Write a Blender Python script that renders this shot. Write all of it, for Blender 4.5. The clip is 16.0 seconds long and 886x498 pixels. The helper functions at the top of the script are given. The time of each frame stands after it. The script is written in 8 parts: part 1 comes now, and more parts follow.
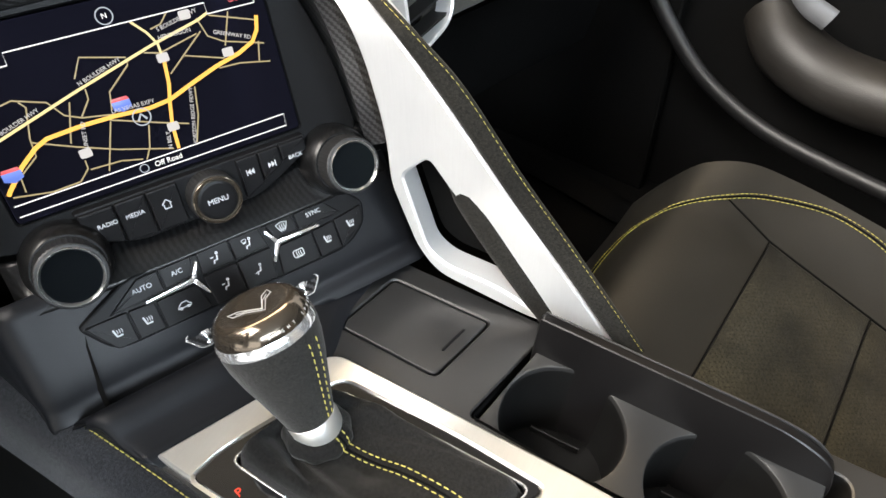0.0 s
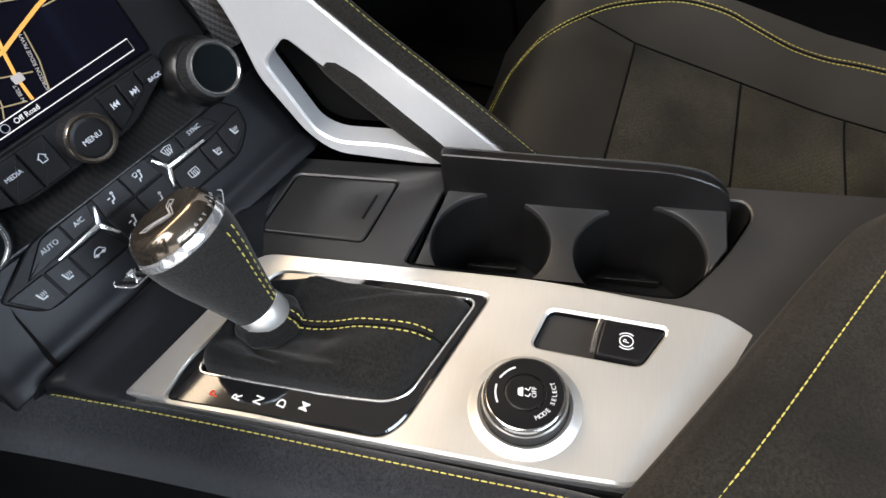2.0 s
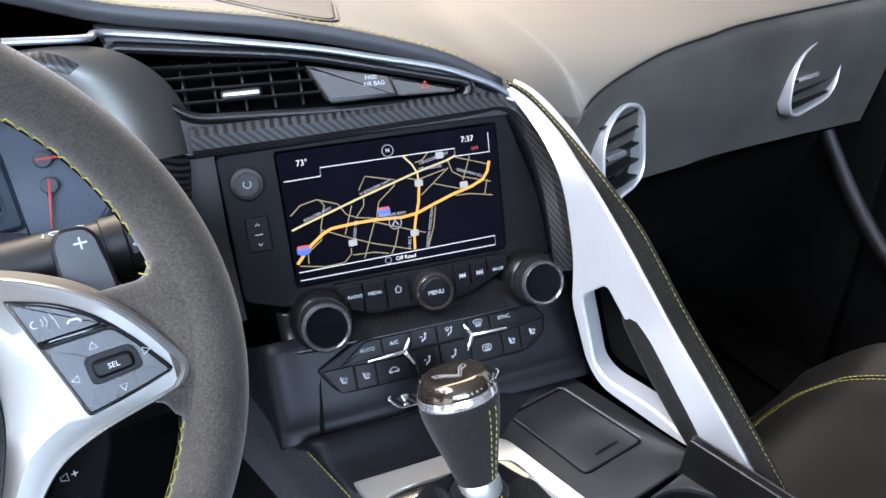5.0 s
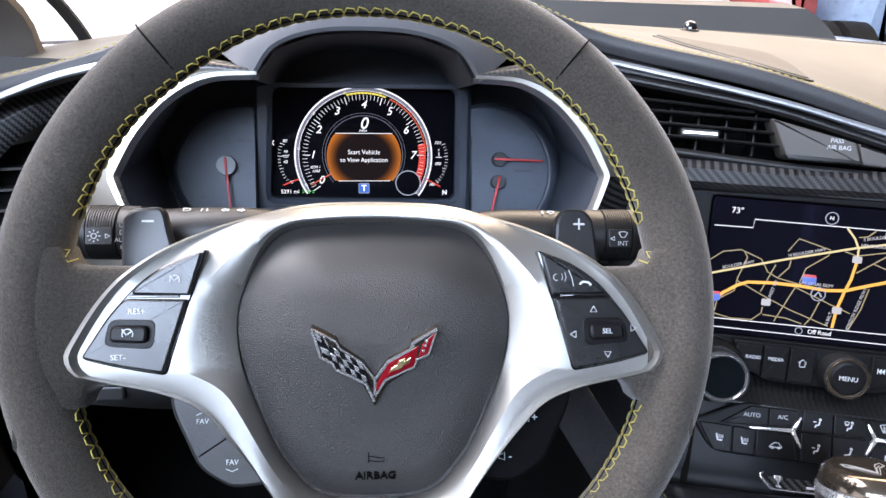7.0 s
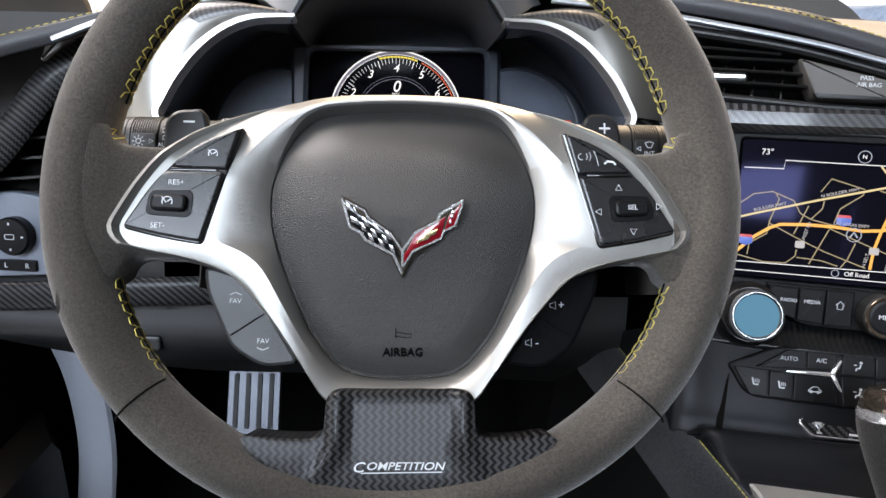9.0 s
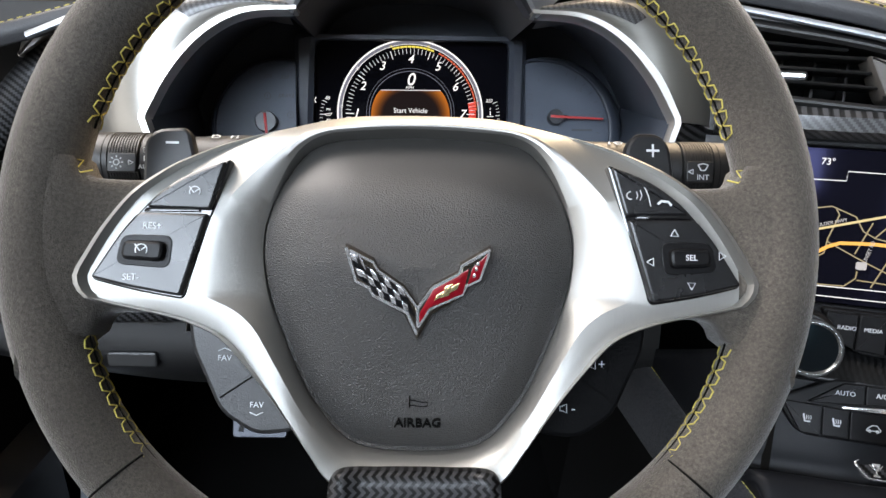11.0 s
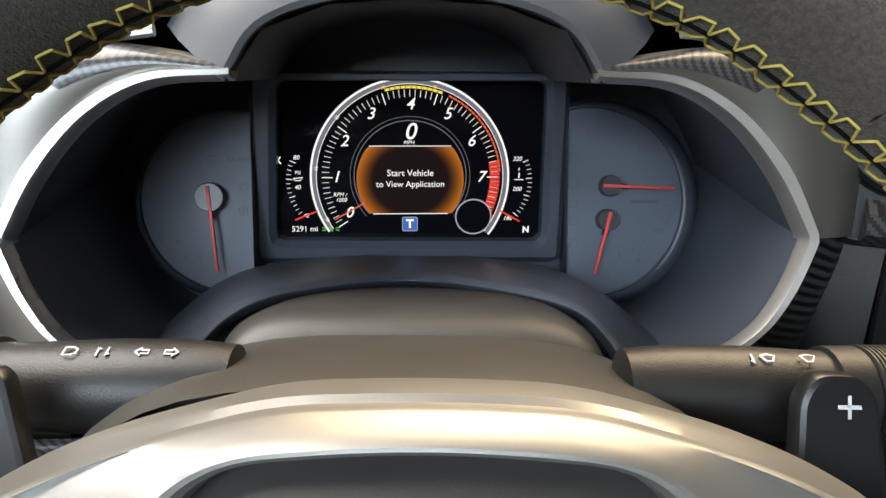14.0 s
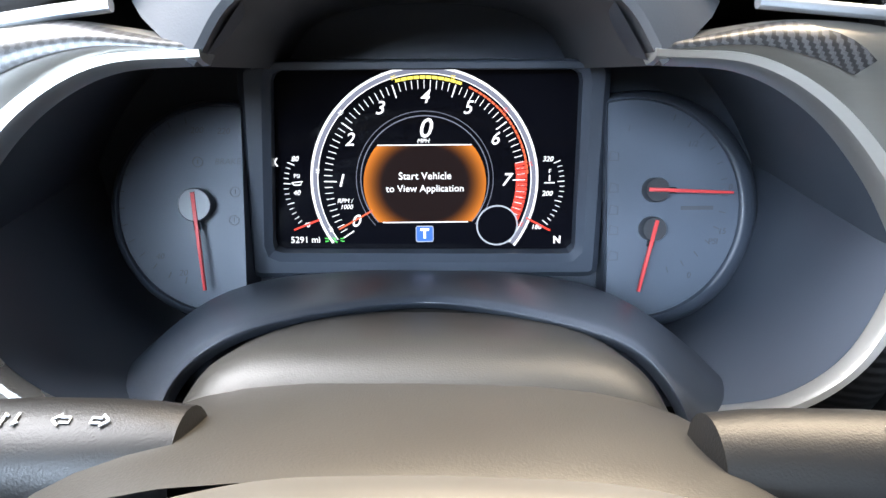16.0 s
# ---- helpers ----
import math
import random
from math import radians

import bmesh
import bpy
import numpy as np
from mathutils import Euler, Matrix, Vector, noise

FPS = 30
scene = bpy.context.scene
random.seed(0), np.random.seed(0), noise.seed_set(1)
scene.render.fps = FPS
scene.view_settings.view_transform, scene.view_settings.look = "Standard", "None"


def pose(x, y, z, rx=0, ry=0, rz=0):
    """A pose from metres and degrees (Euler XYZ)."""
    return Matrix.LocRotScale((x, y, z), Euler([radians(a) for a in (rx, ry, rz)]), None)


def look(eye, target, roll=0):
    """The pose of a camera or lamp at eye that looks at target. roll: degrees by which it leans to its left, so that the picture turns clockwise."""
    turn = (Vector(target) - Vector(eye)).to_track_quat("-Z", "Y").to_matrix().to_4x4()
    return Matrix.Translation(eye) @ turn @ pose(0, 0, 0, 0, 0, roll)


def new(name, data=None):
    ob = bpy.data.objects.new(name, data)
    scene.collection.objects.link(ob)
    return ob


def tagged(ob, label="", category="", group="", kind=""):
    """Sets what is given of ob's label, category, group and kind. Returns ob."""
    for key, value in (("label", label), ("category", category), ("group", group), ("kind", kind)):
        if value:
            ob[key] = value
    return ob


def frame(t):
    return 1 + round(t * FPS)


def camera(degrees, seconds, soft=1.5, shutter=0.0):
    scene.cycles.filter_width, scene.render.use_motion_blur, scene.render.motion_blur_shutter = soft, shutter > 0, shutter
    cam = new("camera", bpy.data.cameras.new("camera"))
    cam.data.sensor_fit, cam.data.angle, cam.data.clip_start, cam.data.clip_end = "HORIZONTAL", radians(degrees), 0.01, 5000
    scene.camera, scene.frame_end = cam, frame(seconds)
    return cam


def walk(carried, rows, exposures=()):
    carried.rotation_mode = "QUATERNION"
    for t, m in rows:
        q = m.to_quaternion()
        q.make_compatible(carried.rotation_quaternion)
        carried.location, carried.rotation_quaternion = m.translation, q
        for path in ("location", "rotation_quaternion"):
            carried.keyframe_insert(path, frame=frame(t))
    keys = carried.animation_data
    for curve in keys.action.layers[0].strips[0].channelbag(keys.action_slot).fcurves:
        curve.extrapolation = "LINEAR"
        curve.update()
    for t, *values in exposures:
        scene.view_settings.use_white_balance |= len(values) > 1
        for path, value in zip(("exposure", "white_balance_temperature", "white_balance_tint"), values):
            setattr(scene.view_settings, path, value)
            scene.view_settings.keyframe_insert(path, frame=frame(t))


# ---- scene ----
cam = camera(66.8, 16.0)
PATH = [
    (0, (0.192, 0.145, 0.882), (1.304, 1.122, -0.464), -0.9),
    (0.5, (0.175, 0.117, 0.865), (1.315, 0.998, -0.522), -7.6),
    (1, (0.158, 0.103, 0.854), (1.277, 0.891, -0.604), -14.2),
    (1.5, (0.15, 0.103, 0.852), (1.262, 0.864, -0.626), -14.9),
    (2, (0.152, 0.103, 0.851), (1.257, 0.853, -0.638), -14.8),
    (2.5, (0.153, 0.102, 0.85), (1.255, 0.852, -0.641), -14.5),
    (3, (0.153, 0.102, 0.852), (1.25, 0.852, -0.643), -14.6),
    (3.2, (0.153, 0.101, 0.852), (1.251, 0.853, -0.642), -14.5),
    (5.3, (0.096, 0.07, 0.926), (0.923, 1.657, 0.034), 1.1),
    (5.5, (0.082, 0.068, 0.928), (0.818, 1.713, 0.06), 1.4),
    (6, (0.048, 0.07, 0.923), (0.56, 1.807, 0.074), 1.8),
    (6.5, (0.022, 0.071, 0.908), (0.353, 1.862, 0.081), 2.5),
    (7, (0.005, 0.076, 0.896), (0.175, 1.907, 0.108), 2.3),
    (7.5, (0.002, 0.073, 0.868), (0.096, 1.945, 0.171), 2.5),
    (8, (0.011, 0.057, 0.84), (0.087, 1.946, 0.187), 0.8),
    (8.5, (0.011, 0.041, 0.82), (0.09, 1.93, 0.168), 1.1),
    (8.7, (0.01, 0.036, 0.82), (0.085, 1.926, 0.169), 1.2),
    (10.8, (0.006, 0.093, 0.836), (0.04, 1.946, 0.083), 1.1),
    (11, (0.006, 0.099, 0.839), (0.036, 1.952, 0.087), 1.2),
    (11.5, (0.005, 0.123, 0.85), (0.04, 1.953, 0.043), 1.6),
    (12, (0.004, 0.153, 0.861), (0.019, 1.958, 0.001), 1.2),
    (12.5, (0.004, 0.188, 0.867), (0.0, 1.981, -0.019), 1.1),
    (13, (0.001, 0.219, 0.875), (0.016, 2.007, -0.021), 1.1),
    (13.5, (-0.001, 0.256, 0.878), (0.024, 2.04, -0.026), 1.5),
    (14, (0.001, 0.284, 0.88), (0.025, 2.07, -0.019), 1.1),
    (14.5, (0.003, 0.299, 0.873), (-0.017, 2.088, -0.021), 0.4),
    (15, (0.003, 0.325, 0.864), (-0.013, 2.121, -0.016), 0.7),
    (15.5, (0.002, 0.336, 0.861), (-0.022, 2.126, -0.031), 0.4),
    (16, (0.001, 0.336, 0.862), (-0.03, 2.123, -0.036), 0.2),
]
walk(cam, [(t, look(eye, target, roll)) for t, eye, target, roll in PATH], exposures=[(0, 0.72, 7300, 10), (0.8, 0.52, 7250, 10), (1.8, 0.25, 6950, 12), (2.4, 0.16, 6850, 13), (3.2, 0.16, 6850, 13), (5.3, 0.52, 6050, 14), (6.5, 0.52, 6200, 17), (8.7, 0.22, 7100, 15), (11, 0.34, 7150, 13), (12, 0.20, 7200, 11), (14, 0.12, 7300, 10), (15, 0.10, 6650, 10), (15.5, 0.95, 6450, 10), (16, 1.15, 6450, 10)])
# ---------- light ----------
world = bpy.data.worlds.new("showroom_air")
scene.world = world
world.use_nodes = True
wbg = world.node_tree.nodes["Background"]
wbg.inputs["Color"].default_value = (0.78, 0.86, 1.0, 1)
wbg.inputs["Strength"].default_value = 0.08


def area_lamp(name, eye, target, sx, sy, power, color):
    d = bpy.data.lights.new(name, "AREA")
    d.shape, d.size, d.size_y, d.energy, d.color = "RECTANGLE", sx, sy, power, color
    ob = new(name, d)
    ob.matrix_world = look(eye, target)
    return ob


# showroom ceiling panels ahead of and above the car, and the daylit window wall behind it
area_lamp("ceiling_lamp_front", (1.1, 2.9, 3.9), (0.3, 0.5, 0.7), 4.2, 3.0, 520, (1.0, 0.82, 0.60))
area_lamp("ceiling_lamp_side", (-1.7, 0.9, 3.9), (0.1, 0.4, 0.7), 3.0, 3.0, 430, (0.97, 0.97, 1.0))
area_lamp("window_daylight", (-1.5, -4.6, 3.15), (0.1, 0.5, 0.7), 4.6, 1.8, 560, (0.66, 0.81, 1.0))

from mathutils.bvhtree import BVHTree

# ---------- numbers and small helpers ----------


def fr(o, tilt, yaw=0):
    """Local axes of a panel: X to the right, Y up along it, Z out of it towards the driver."""
    a, b = radians(tilt), radians(yaw)
    x = Vector((math.cos(b), math.sin(b), 0))
    f = Vector((-math.sin(b), math.cos(b), 0))
    up = Vector((0, 0, 1)) * math.cos(a) + f * math.sin(a)
    z = x.cross(up)
    m = Matrix((x, up, z)).transposed().to_4x4()
    m.translation = o
    return m


WHEEL = fr((0, 0.376, 0.738), 27)
DISP = fr((-0.0155, 0.6925, 0.733), 9, 3)
GAUGE = fr((-0.0155, 0.689, 0.77), 22, 3)
BEZEL = fr((-0.007, 0.5535, 0.752), 19.5, 2.5)
STACK = fr((0.348, 0.525, 0.6815), 15.2, -14)
CLIMATE = fr((0.351, 0.473, 0.569), 27, -12)
CONSOLE = fr((0.375, 0.26, 0.4944), 85.1, 12)
HANDLE = fr((0.47, 0.398, 0.60), 0, -72)


def V(*a):
    return Vector(a)


def cr(pts, n=8, closed=False):
    """A smooth curve through points (Catmull-Rom)."""
    P = [Vector(p) for p in pts]
    if not closed:
        P = [P[0] * 2 - P[1]] + P + [P[-1] * 2 - P[-2]]
    m, out = len(P), []
    rng = range(m) if closed else range(1, m - 2)
    for i in rng:
        a, b, c, d = (P[(i - 1) % m], P[i % m], P[(i + 1) % m], P[(i + 2) % m])
        for k in range(n):
            t = k / n
            out.append(0.5 * (2 * b + (c - a) * t + (2 * a - 5 * b + 4 * c - d) * t * t + (3 * b - a - 3 * c + d) * t ** 3))
    if not closed:
        out.append(P[-2].copy())
    return out


def rounded(pts, r, n=5):
    """A closed polygon with rounded corners; r may be one radius or one for each corner."""
    P = [Vector(p) for p in pts]
    m, out = len(P), []
    rs = r if isinstance(r, (list, tuple)) else [r] * m
    for i in range(m):
        a, b, c = P[i - 1], P[i], P[(i + 1) % m]
        da, dc = (a - b), (c - b)
        k = min(rs[i], da.length * 0.48, dc.length * 0.48)
        s, e = b + da.normalized() * k, b + dc.normalized() * k
        for j in range(n + 1):
            t = j / n
            out.append((1 - t) ** 2 * s + 2 * t * (1 - t) * b + t * t * e)
    return out


def rect(w, h, r=0.0, n=4, cx=0, cy=0):
    p = [(cx - w / 2, cy - h / 2), (cx + w / 2, cy - h / 2), (cx + w / 2, cy + h / 2), (cx - w / 2, cy + h / 2)]
    return rounded(p, r, n) if r else [Vector(q) for q in p]


def circle(r, n=32, cx=0, cy=0):
    return [Vector((cx + r * math.cos(2 * math.pi * i / n), cy + r * math.sin(2 * math.pi * i / n))) for i in range(n)]


def ccw(pts):
    a = sum(p.x * q.y - q.x * p.y for p, q in zip(pts, pts[1:] + pts[:1]))
    return list(pts) if a > 0 else list(pts)[::-1]


def inset(pts, d):
    """A counter-clockwise outline moved inwards by d."""
    out, m = [], len(pts)
    for i in range(m):
        a, b, c = pts[i - 1], pts[i], pts[(i + 1) % m]
        e1, e2 = (b - a), (c - b)
        if e1.length < 1e-9 or e2.length < 1e-9:
            e1 = e2 = c - a
        n1 = Vector((-e1.y, e1.x)).normalized()
        n2 = Vector((-e2.y, e2.x)).normalized()
        n = (n1 + n2)
        n = n.normalized() if n.length > 1e-6 else n1
        k = max(0.4, n.dot(n1))
        out.append(b + n * (d / k))
    return out


def resample(pts, n, closed=True):
    P = [Vector(p) for p in pts]
    if closed:
        P = P + [P[0]]
    L = [0]
    for a, b in zip(P, P[1:]):
        L.append(L[-1] + (b - a).length)
    out, j = [], 0
    for i in range(n):
        s = L[-1] * i / (n if closed else n - 1)
        while j < len(L) - 2 and L[j + 1] < s:
            j += 1
        t = (s - L[j]) / max(1e-9, L[j + 1] - L[j])
        out.append(P[j].lerp(P[j + 1], min(1, t)))
    return out


def loft(bm, loops, closed=True, cap0=False, cap1=False):
    rows = [[bm.verts.new(p) for p in l] for l in loops]
    n = len(rows[0])
    for a, b in zip(rows, rows[1:]):
        for i in range(n if closed else n - 1):
            j = (i + 1) % n
            bm.faces.new((a[i], a[j], b[j], b[i]))
    if cap0:
        bm.faces.new(rows[0][::-1])
    if cap1:
        bm.faces.new(rows[-1])
    return rows


def prism(outline, levels, bm=None, cap0=True, cap1=True):
    """A solid over a flat outline; levels: (height, inset) from the bottom up."""
    bm = bm or bmesh.new()
    o = ccw([Vector((p[0], p[1])) for p in outline])
    loft(bm, [[(q.x, q.y, z) for q in (inset(o, d) if abs(d) > 1e-9 else o)] for z, d in levels], True, cap0, cap1)
    return bm


def slab(outline, z0, z1, bev=0.001, bm=None):
    b = min(bev, (z1 - z0) * 0.45)
    return prism(outline, [(z0, b * 0.5), (z0 + b * 0.5, 0), (z1 - b, 0), (z1 - b * 0.3, b * 0.3), (z1, b)], bm)


def ring(outer, inner, z0, z1, n=96, bev=0.001, bm=None, lo=None):
    """A flat frame between two outlines that go round the same way."""
    bm = bm or bmesh.new()
    o, i = resample(ccw(outer), n), ccw(inner)
    ic = resample(i, n * 4)
    s = min(range(len(ic)), key=lambda k: (ic[k] - o[0]).length)
    ic = resample(ic[s:] + ic[:s], n)
    oi, io = inset(o, bev), inset(ic, -bev)
    zl = z0 if lo is None else lo
    L = [[(p.x, p.y, z0) for p in o], [(p.x, p.y, z1 - bev) for p in o], [(p.x, p.y, z1) for p in oi],
         [(p.x, p.y, z1) for p in io], [(p.x, p.y, z1 - bev) for p in ic], [(p.x, p.y, zl) for p in ic]]
    rows = loft(bm, L)
    a, b = rows[-1], rows[0]
    for k in range(n):
        j = (k + 1) % n
        bm.faces.new((a[k], a[j], b[j], b[k]))
    return bm


def lathe(profile, n=40, bm=None, cap=True):
    """A turned solid about Z; profile: (radius, height) from the bottom up."""
    bm = bm or bmesh.new()
    loft(bm, [[(r * math.cos(2 * math.pi * i / n), r * math.sin(2 * math.pi * i / n), z) for i in range(n)] for r, z in profile], True, cap, cap)
    return bm


def sweep(path, section, bm=None, closed=False, up=None, scale=None, caps=True):
    """A section (x sideways, y along up) drawn along a path."""
    bm = bm or bmesh.new()
    P = [Vector(p) for p in path]
    m, loops = len(P), []
    up = Vector(up) if up is not None else None
    side = None
    for i in range(m):
        if closed:
            t = (P[(i + 1) % m] - P[i - 1]).normalized()
        else:
            t = (P[min(m - 1, i + 1)] - P[max(0, i - 1)]).normalized()
        if up is not None:
            s = t.cross(up).normalized()
        elif side is None:
            s = t.orthogonal().normalized()
        else:
            s = (side - t * side.dot(t)).normalized()
        side = s
        u = s.cross(t)
        k = scale(i / (m - 1)) if scale else 1.0
        loops.append([P[i] + s * (x * k) + u * (y * k) for x, y in section])
    if closed:
        loops.append(loops[0])
        rows = [[bm.verts.new(p) for p in l] for l in loops[:-1]]
        rows.append(rows[0])
        n = len(section)
        for a, b in zip(rows, rows[1:]):
            for q in range(n):
                j = (q + 1) % n
                bm.faces.new((a[q], a[j], b[j], b[q]))
    else:
        loft(bm, loops, True, caps, caps)
    return bm


def oval(rx, ry, n=12):
    return [(rx * math.cos(2 * math.pi * i / n), ry * math.sin(2 * math.pi * i / n)) for i in range(n)]


def sheet(rows, nu=6, nv=6, bm=None):
    """A smooth surface through rows of points."""
    bm = bm or bmesh.new()
    fine = [cr(r, nu) for r in rows]
    cols = [cr([f[i] for f in fine], nv) for i in range(len(fine[0]))]
    g = [[bm.verts.new(c[j]) for c in cols] for j in range(len(cols[0]))]
    for a, b in zip(g, g[1:]):
        for i in range(len(a) - 1):
            bm.faces.new((a[i], a[i + 1], b[i + 1], b[i]))
    return bm


def stitches(path, length=0.0045, gap=0.0018, r=0.0006, slant=0.0, nrm=(0, 0, 1), bm=None):
    """A row of thread stitches along a path."""
    bm = bm or bmesh.new()
    P = resample(path, max(2, int(sum((Vector(b) - Vector(a)).length for a, b in zip(path, path[1:])) / (length + gap))), False)
    nv = Vector(nrm)
    for a, b in zip(P, P[1:]):
        t = (b - a).normalized()
        s = t.cross(nv).normalized()
        e = a + t * length + s * slant
        t = (e - a).normalized()
        s = t.cross(nv).normalized()
        u = s.cross(t)
        loops = []
        for f, k in ((0, 0.35), (0.2, 1), (0.8, 1), (1, 0.35)):
            c = a.lerp(e, f)
            loops.append([c + s * (r * k * x) + u * (r * k * y) for x, y in ((1, 0), (0, 1), (-1, 0), (0, -1))])
        loft(bm, loops, True, True, True)
    return bm


def finish(bm, smooth=True, angle=35):
    bmesh.ops.recalc_face_normals(bm, faces=bm.faces)
    for f in bm.faces:
        f.smooth = smooth
    if smooth:
        lim = radians(angle)
        for e in bm.edges:
            if len(e.link_faces) == 2 and e.calc_face_angle(0) > lim:
                e.smooth = False
        for f in bm.faces:
            if len(f.verts) > 6:
                for e in f.edges:
                    e.smooth = False


def mesh_ob(name, bm, material, m=None, smooth=True, angle=35):
    finish(bm, smooth, angle)
    me = bpy.data.meshes.new(name)
    bm.to_mesh(me)
    bm.free()
    me.materials.append(material)
    ob = new(name, me)
    if m is not None:
        ob.matrix_basis = m
    return ob


def thing(name, label, category, m=None, group="", kind=""):
    ob = new(name)
    ob.empty_display_size = 0.02
    if m is not None:
        ob.matrix_basis = m
    return tagged(ob, label, category, group, kind)


def part(name, bm, material, parent, label="", m=None, smooth=True, angle=35):
    ob = mesh_ob(name, bm, material, None, smooth, angle)
    ob.parent = parent
    if m is not None:
        ob.matrix_basis = m
    return tagged(ob, label)


def text_bm(s, size, depth=0.0002, shear=0.0, align="CENTER", bold=0.0):
    cu = bpy.data.curves.new("letters", "FONT")
    cu.body, cu.size, cu.extrude, cu.shear, cu.align_x, cu.align_y, cu.offset = s, size, depth, shear, align, "CENTER", bold
    cu.resolution_u = 3
    ob = bpy.data.objects.new("letters", cu)
    scene.collection.objects.link(ob)
    dg = bpy.context.evaluated_depsgraph_get()
    dg.update()
    me = bpy.data.meshes.new_from_object(ob.evaluated_get(dg))
    bm = bmesh.new()
    bm.from_mesh(me)
    bpy.data.objects.remove(ob)
    bpy.data.curves.remove(cu)
    bpy.data.meshes.remove(me)
    return bm


def shift(bm, x=0, y=0, z=0, turn=0, m=None):
    bm.transform(m if m is not None else pose(x, y, z, 0, 0, turn))
    return bm


def join(bms):
    """Several bmeshes into one."""
    out = bmesh.new()
    for b in bms:
        me = bpy.data.meshes.new("t")
        b.to_mesh(me)
        b.free()
        out.from_mesh(me)
        bpy.data.meshes.remove(me)
    return out


def lettering(name, s, x, y, z, size, material, parent, shear=0.0, turn=0, align="CENTER", bold=0.0, label=""):
    return part(name, shift(text_bm(s, size, 0.00015, shear, align, bold), x, y, z, turn), material, parent, label, smooth=False)


def stroke(pts, w, z, h=0.0003, bm=None, closed=False):
    """A flat line of width w."""
    P = [Vector((p[0], p[1], z)) for p in pts]
    return sweep(P, [(-w / 2, 0), (w / 2, 0), (w / 2, h), (-w / 2, h)], bm, closed, up=(0, 0, 1))


# ---------- materials ----------


def nodes_of(name):
    m = bpy.data.materials.new(name)
    m.use_nodes = True
    t = m.node_tree
    return m, t, t.nodes["Principled BSDF"]


def ramp(t, src, lo, hi, c0, c1):
    r = t.nodes.new("ShaderNodeValToRGB")
    r.color_ramp.elements[0].position, r.color_ramp.elements[1].position = lo, hi
    r.color_ramp.elements[0].color, r.color_ramp.elements[1].color = c0, c1
    t.links.new(src, r.inputs[0])
    return r.outputs[0]


def surface(name, color, rough=0.5, metal=0.0, grain=900.0, bump=0.15, vary=0.12, patch=18.0, kind="NOISE", sheen=0.0, coat=0.0,
            stretch=(1, 1, 1), spec=0.5, rvary=0.12, dist=0.0004):
    """A worn real surface: colour and gloss vary at two scales, with fine relief."""
    m, t, p = nodes_of(name)
    co = t.nodes.new("ShaderNodeTexCoord")
    mp = t.nodes.new("ShaderNodeMapping")
    mp.inputs["Scale"].default_value = stretch
    t.links.new(co.outputs["Object"], mp.inputs["Vector"])
    big = t.nodes.new("ShaderNodeTexNoise")
    big.inputs["Scale"].default_value, big.inputs["Detail"].default_value = patch, 5
    t.links.new(co.outputs["Object"], big.inputs["Vector"])
    fine = t.nodes.new("ShaderNodeTexVoronoi" if kind == "VORONOI" else "ShaderNodeTexNoise")
    fine.inputs["Scale"].default_value = grain
    if kind == "VORONOI":
        fine.feature = "SMOOTH_F1"
    t.links.new(mp.outputs[0], fine.inputs["Vector"])
    k0, k1 = 1 - vary, 1 + vary
    c0 = ramp(t, big.outputs[0], 0.3, 0.7, (*[min(1, c * k0) for c in color], 1), (*[min(1, c * k1) for c in color], 1))
    mix = t.nodes.new("ShaderNodeMix")
    mix.data_type, mix.blend_type = "RGBA", "MULTIPLY"
    mix.inputs[0].default_value = 0.5
    g = ramp(t, fine.outputs[0], 0.1, 0.7, (1 - vary * 1.5,) * 3 + (1,), (1, 1, 1, 1))
    t.links.new(c0, mix.inputs[6])
    t.links.new(g, mix.inputs[7])
    t.links.new(mix.outputs[2], p.inputs["Base Color"])
    rr = t.nodes.new("ShaderNodeMapRange")
    rr.inputs[1].default_value, rr.inputs[2].default_value = 0.3, 0.7
    rr.inputs[3].default_value, rr.inputs[4].default_value = max(0.02, rough * (1 - rvary)), min(1, rough * (1 + rvary))
    t.links.new(big.outputs[0], rr.inputs[0])
    t.links.new(rr.outputs[0], p.inputs["Roughness"])
    p.inputs["Metallic"].default_value = metal
    p.inputs["Specular IOR Level"].default_value = spec
    p.inputs["Sheen Weight"].default_value = sheen
    p.inputs["Sheen Roughness"].default_value = 0.45
    p.inputs["Coat Weight"].default_value = coat
    p.inputs["Coat Roughness"].default_value = 0.06
    if bump:
        b = t.nodes.new("ShaderNodeBump")
        b.inputs["Strength"].default_value, b.inputs["Distance"].default_value = bump, dist
        t.links.new(fine.outputs[0], b.inputs["Height"])
        t.links.new(b.outputs[0], p.inputs["Normal"])
    return m


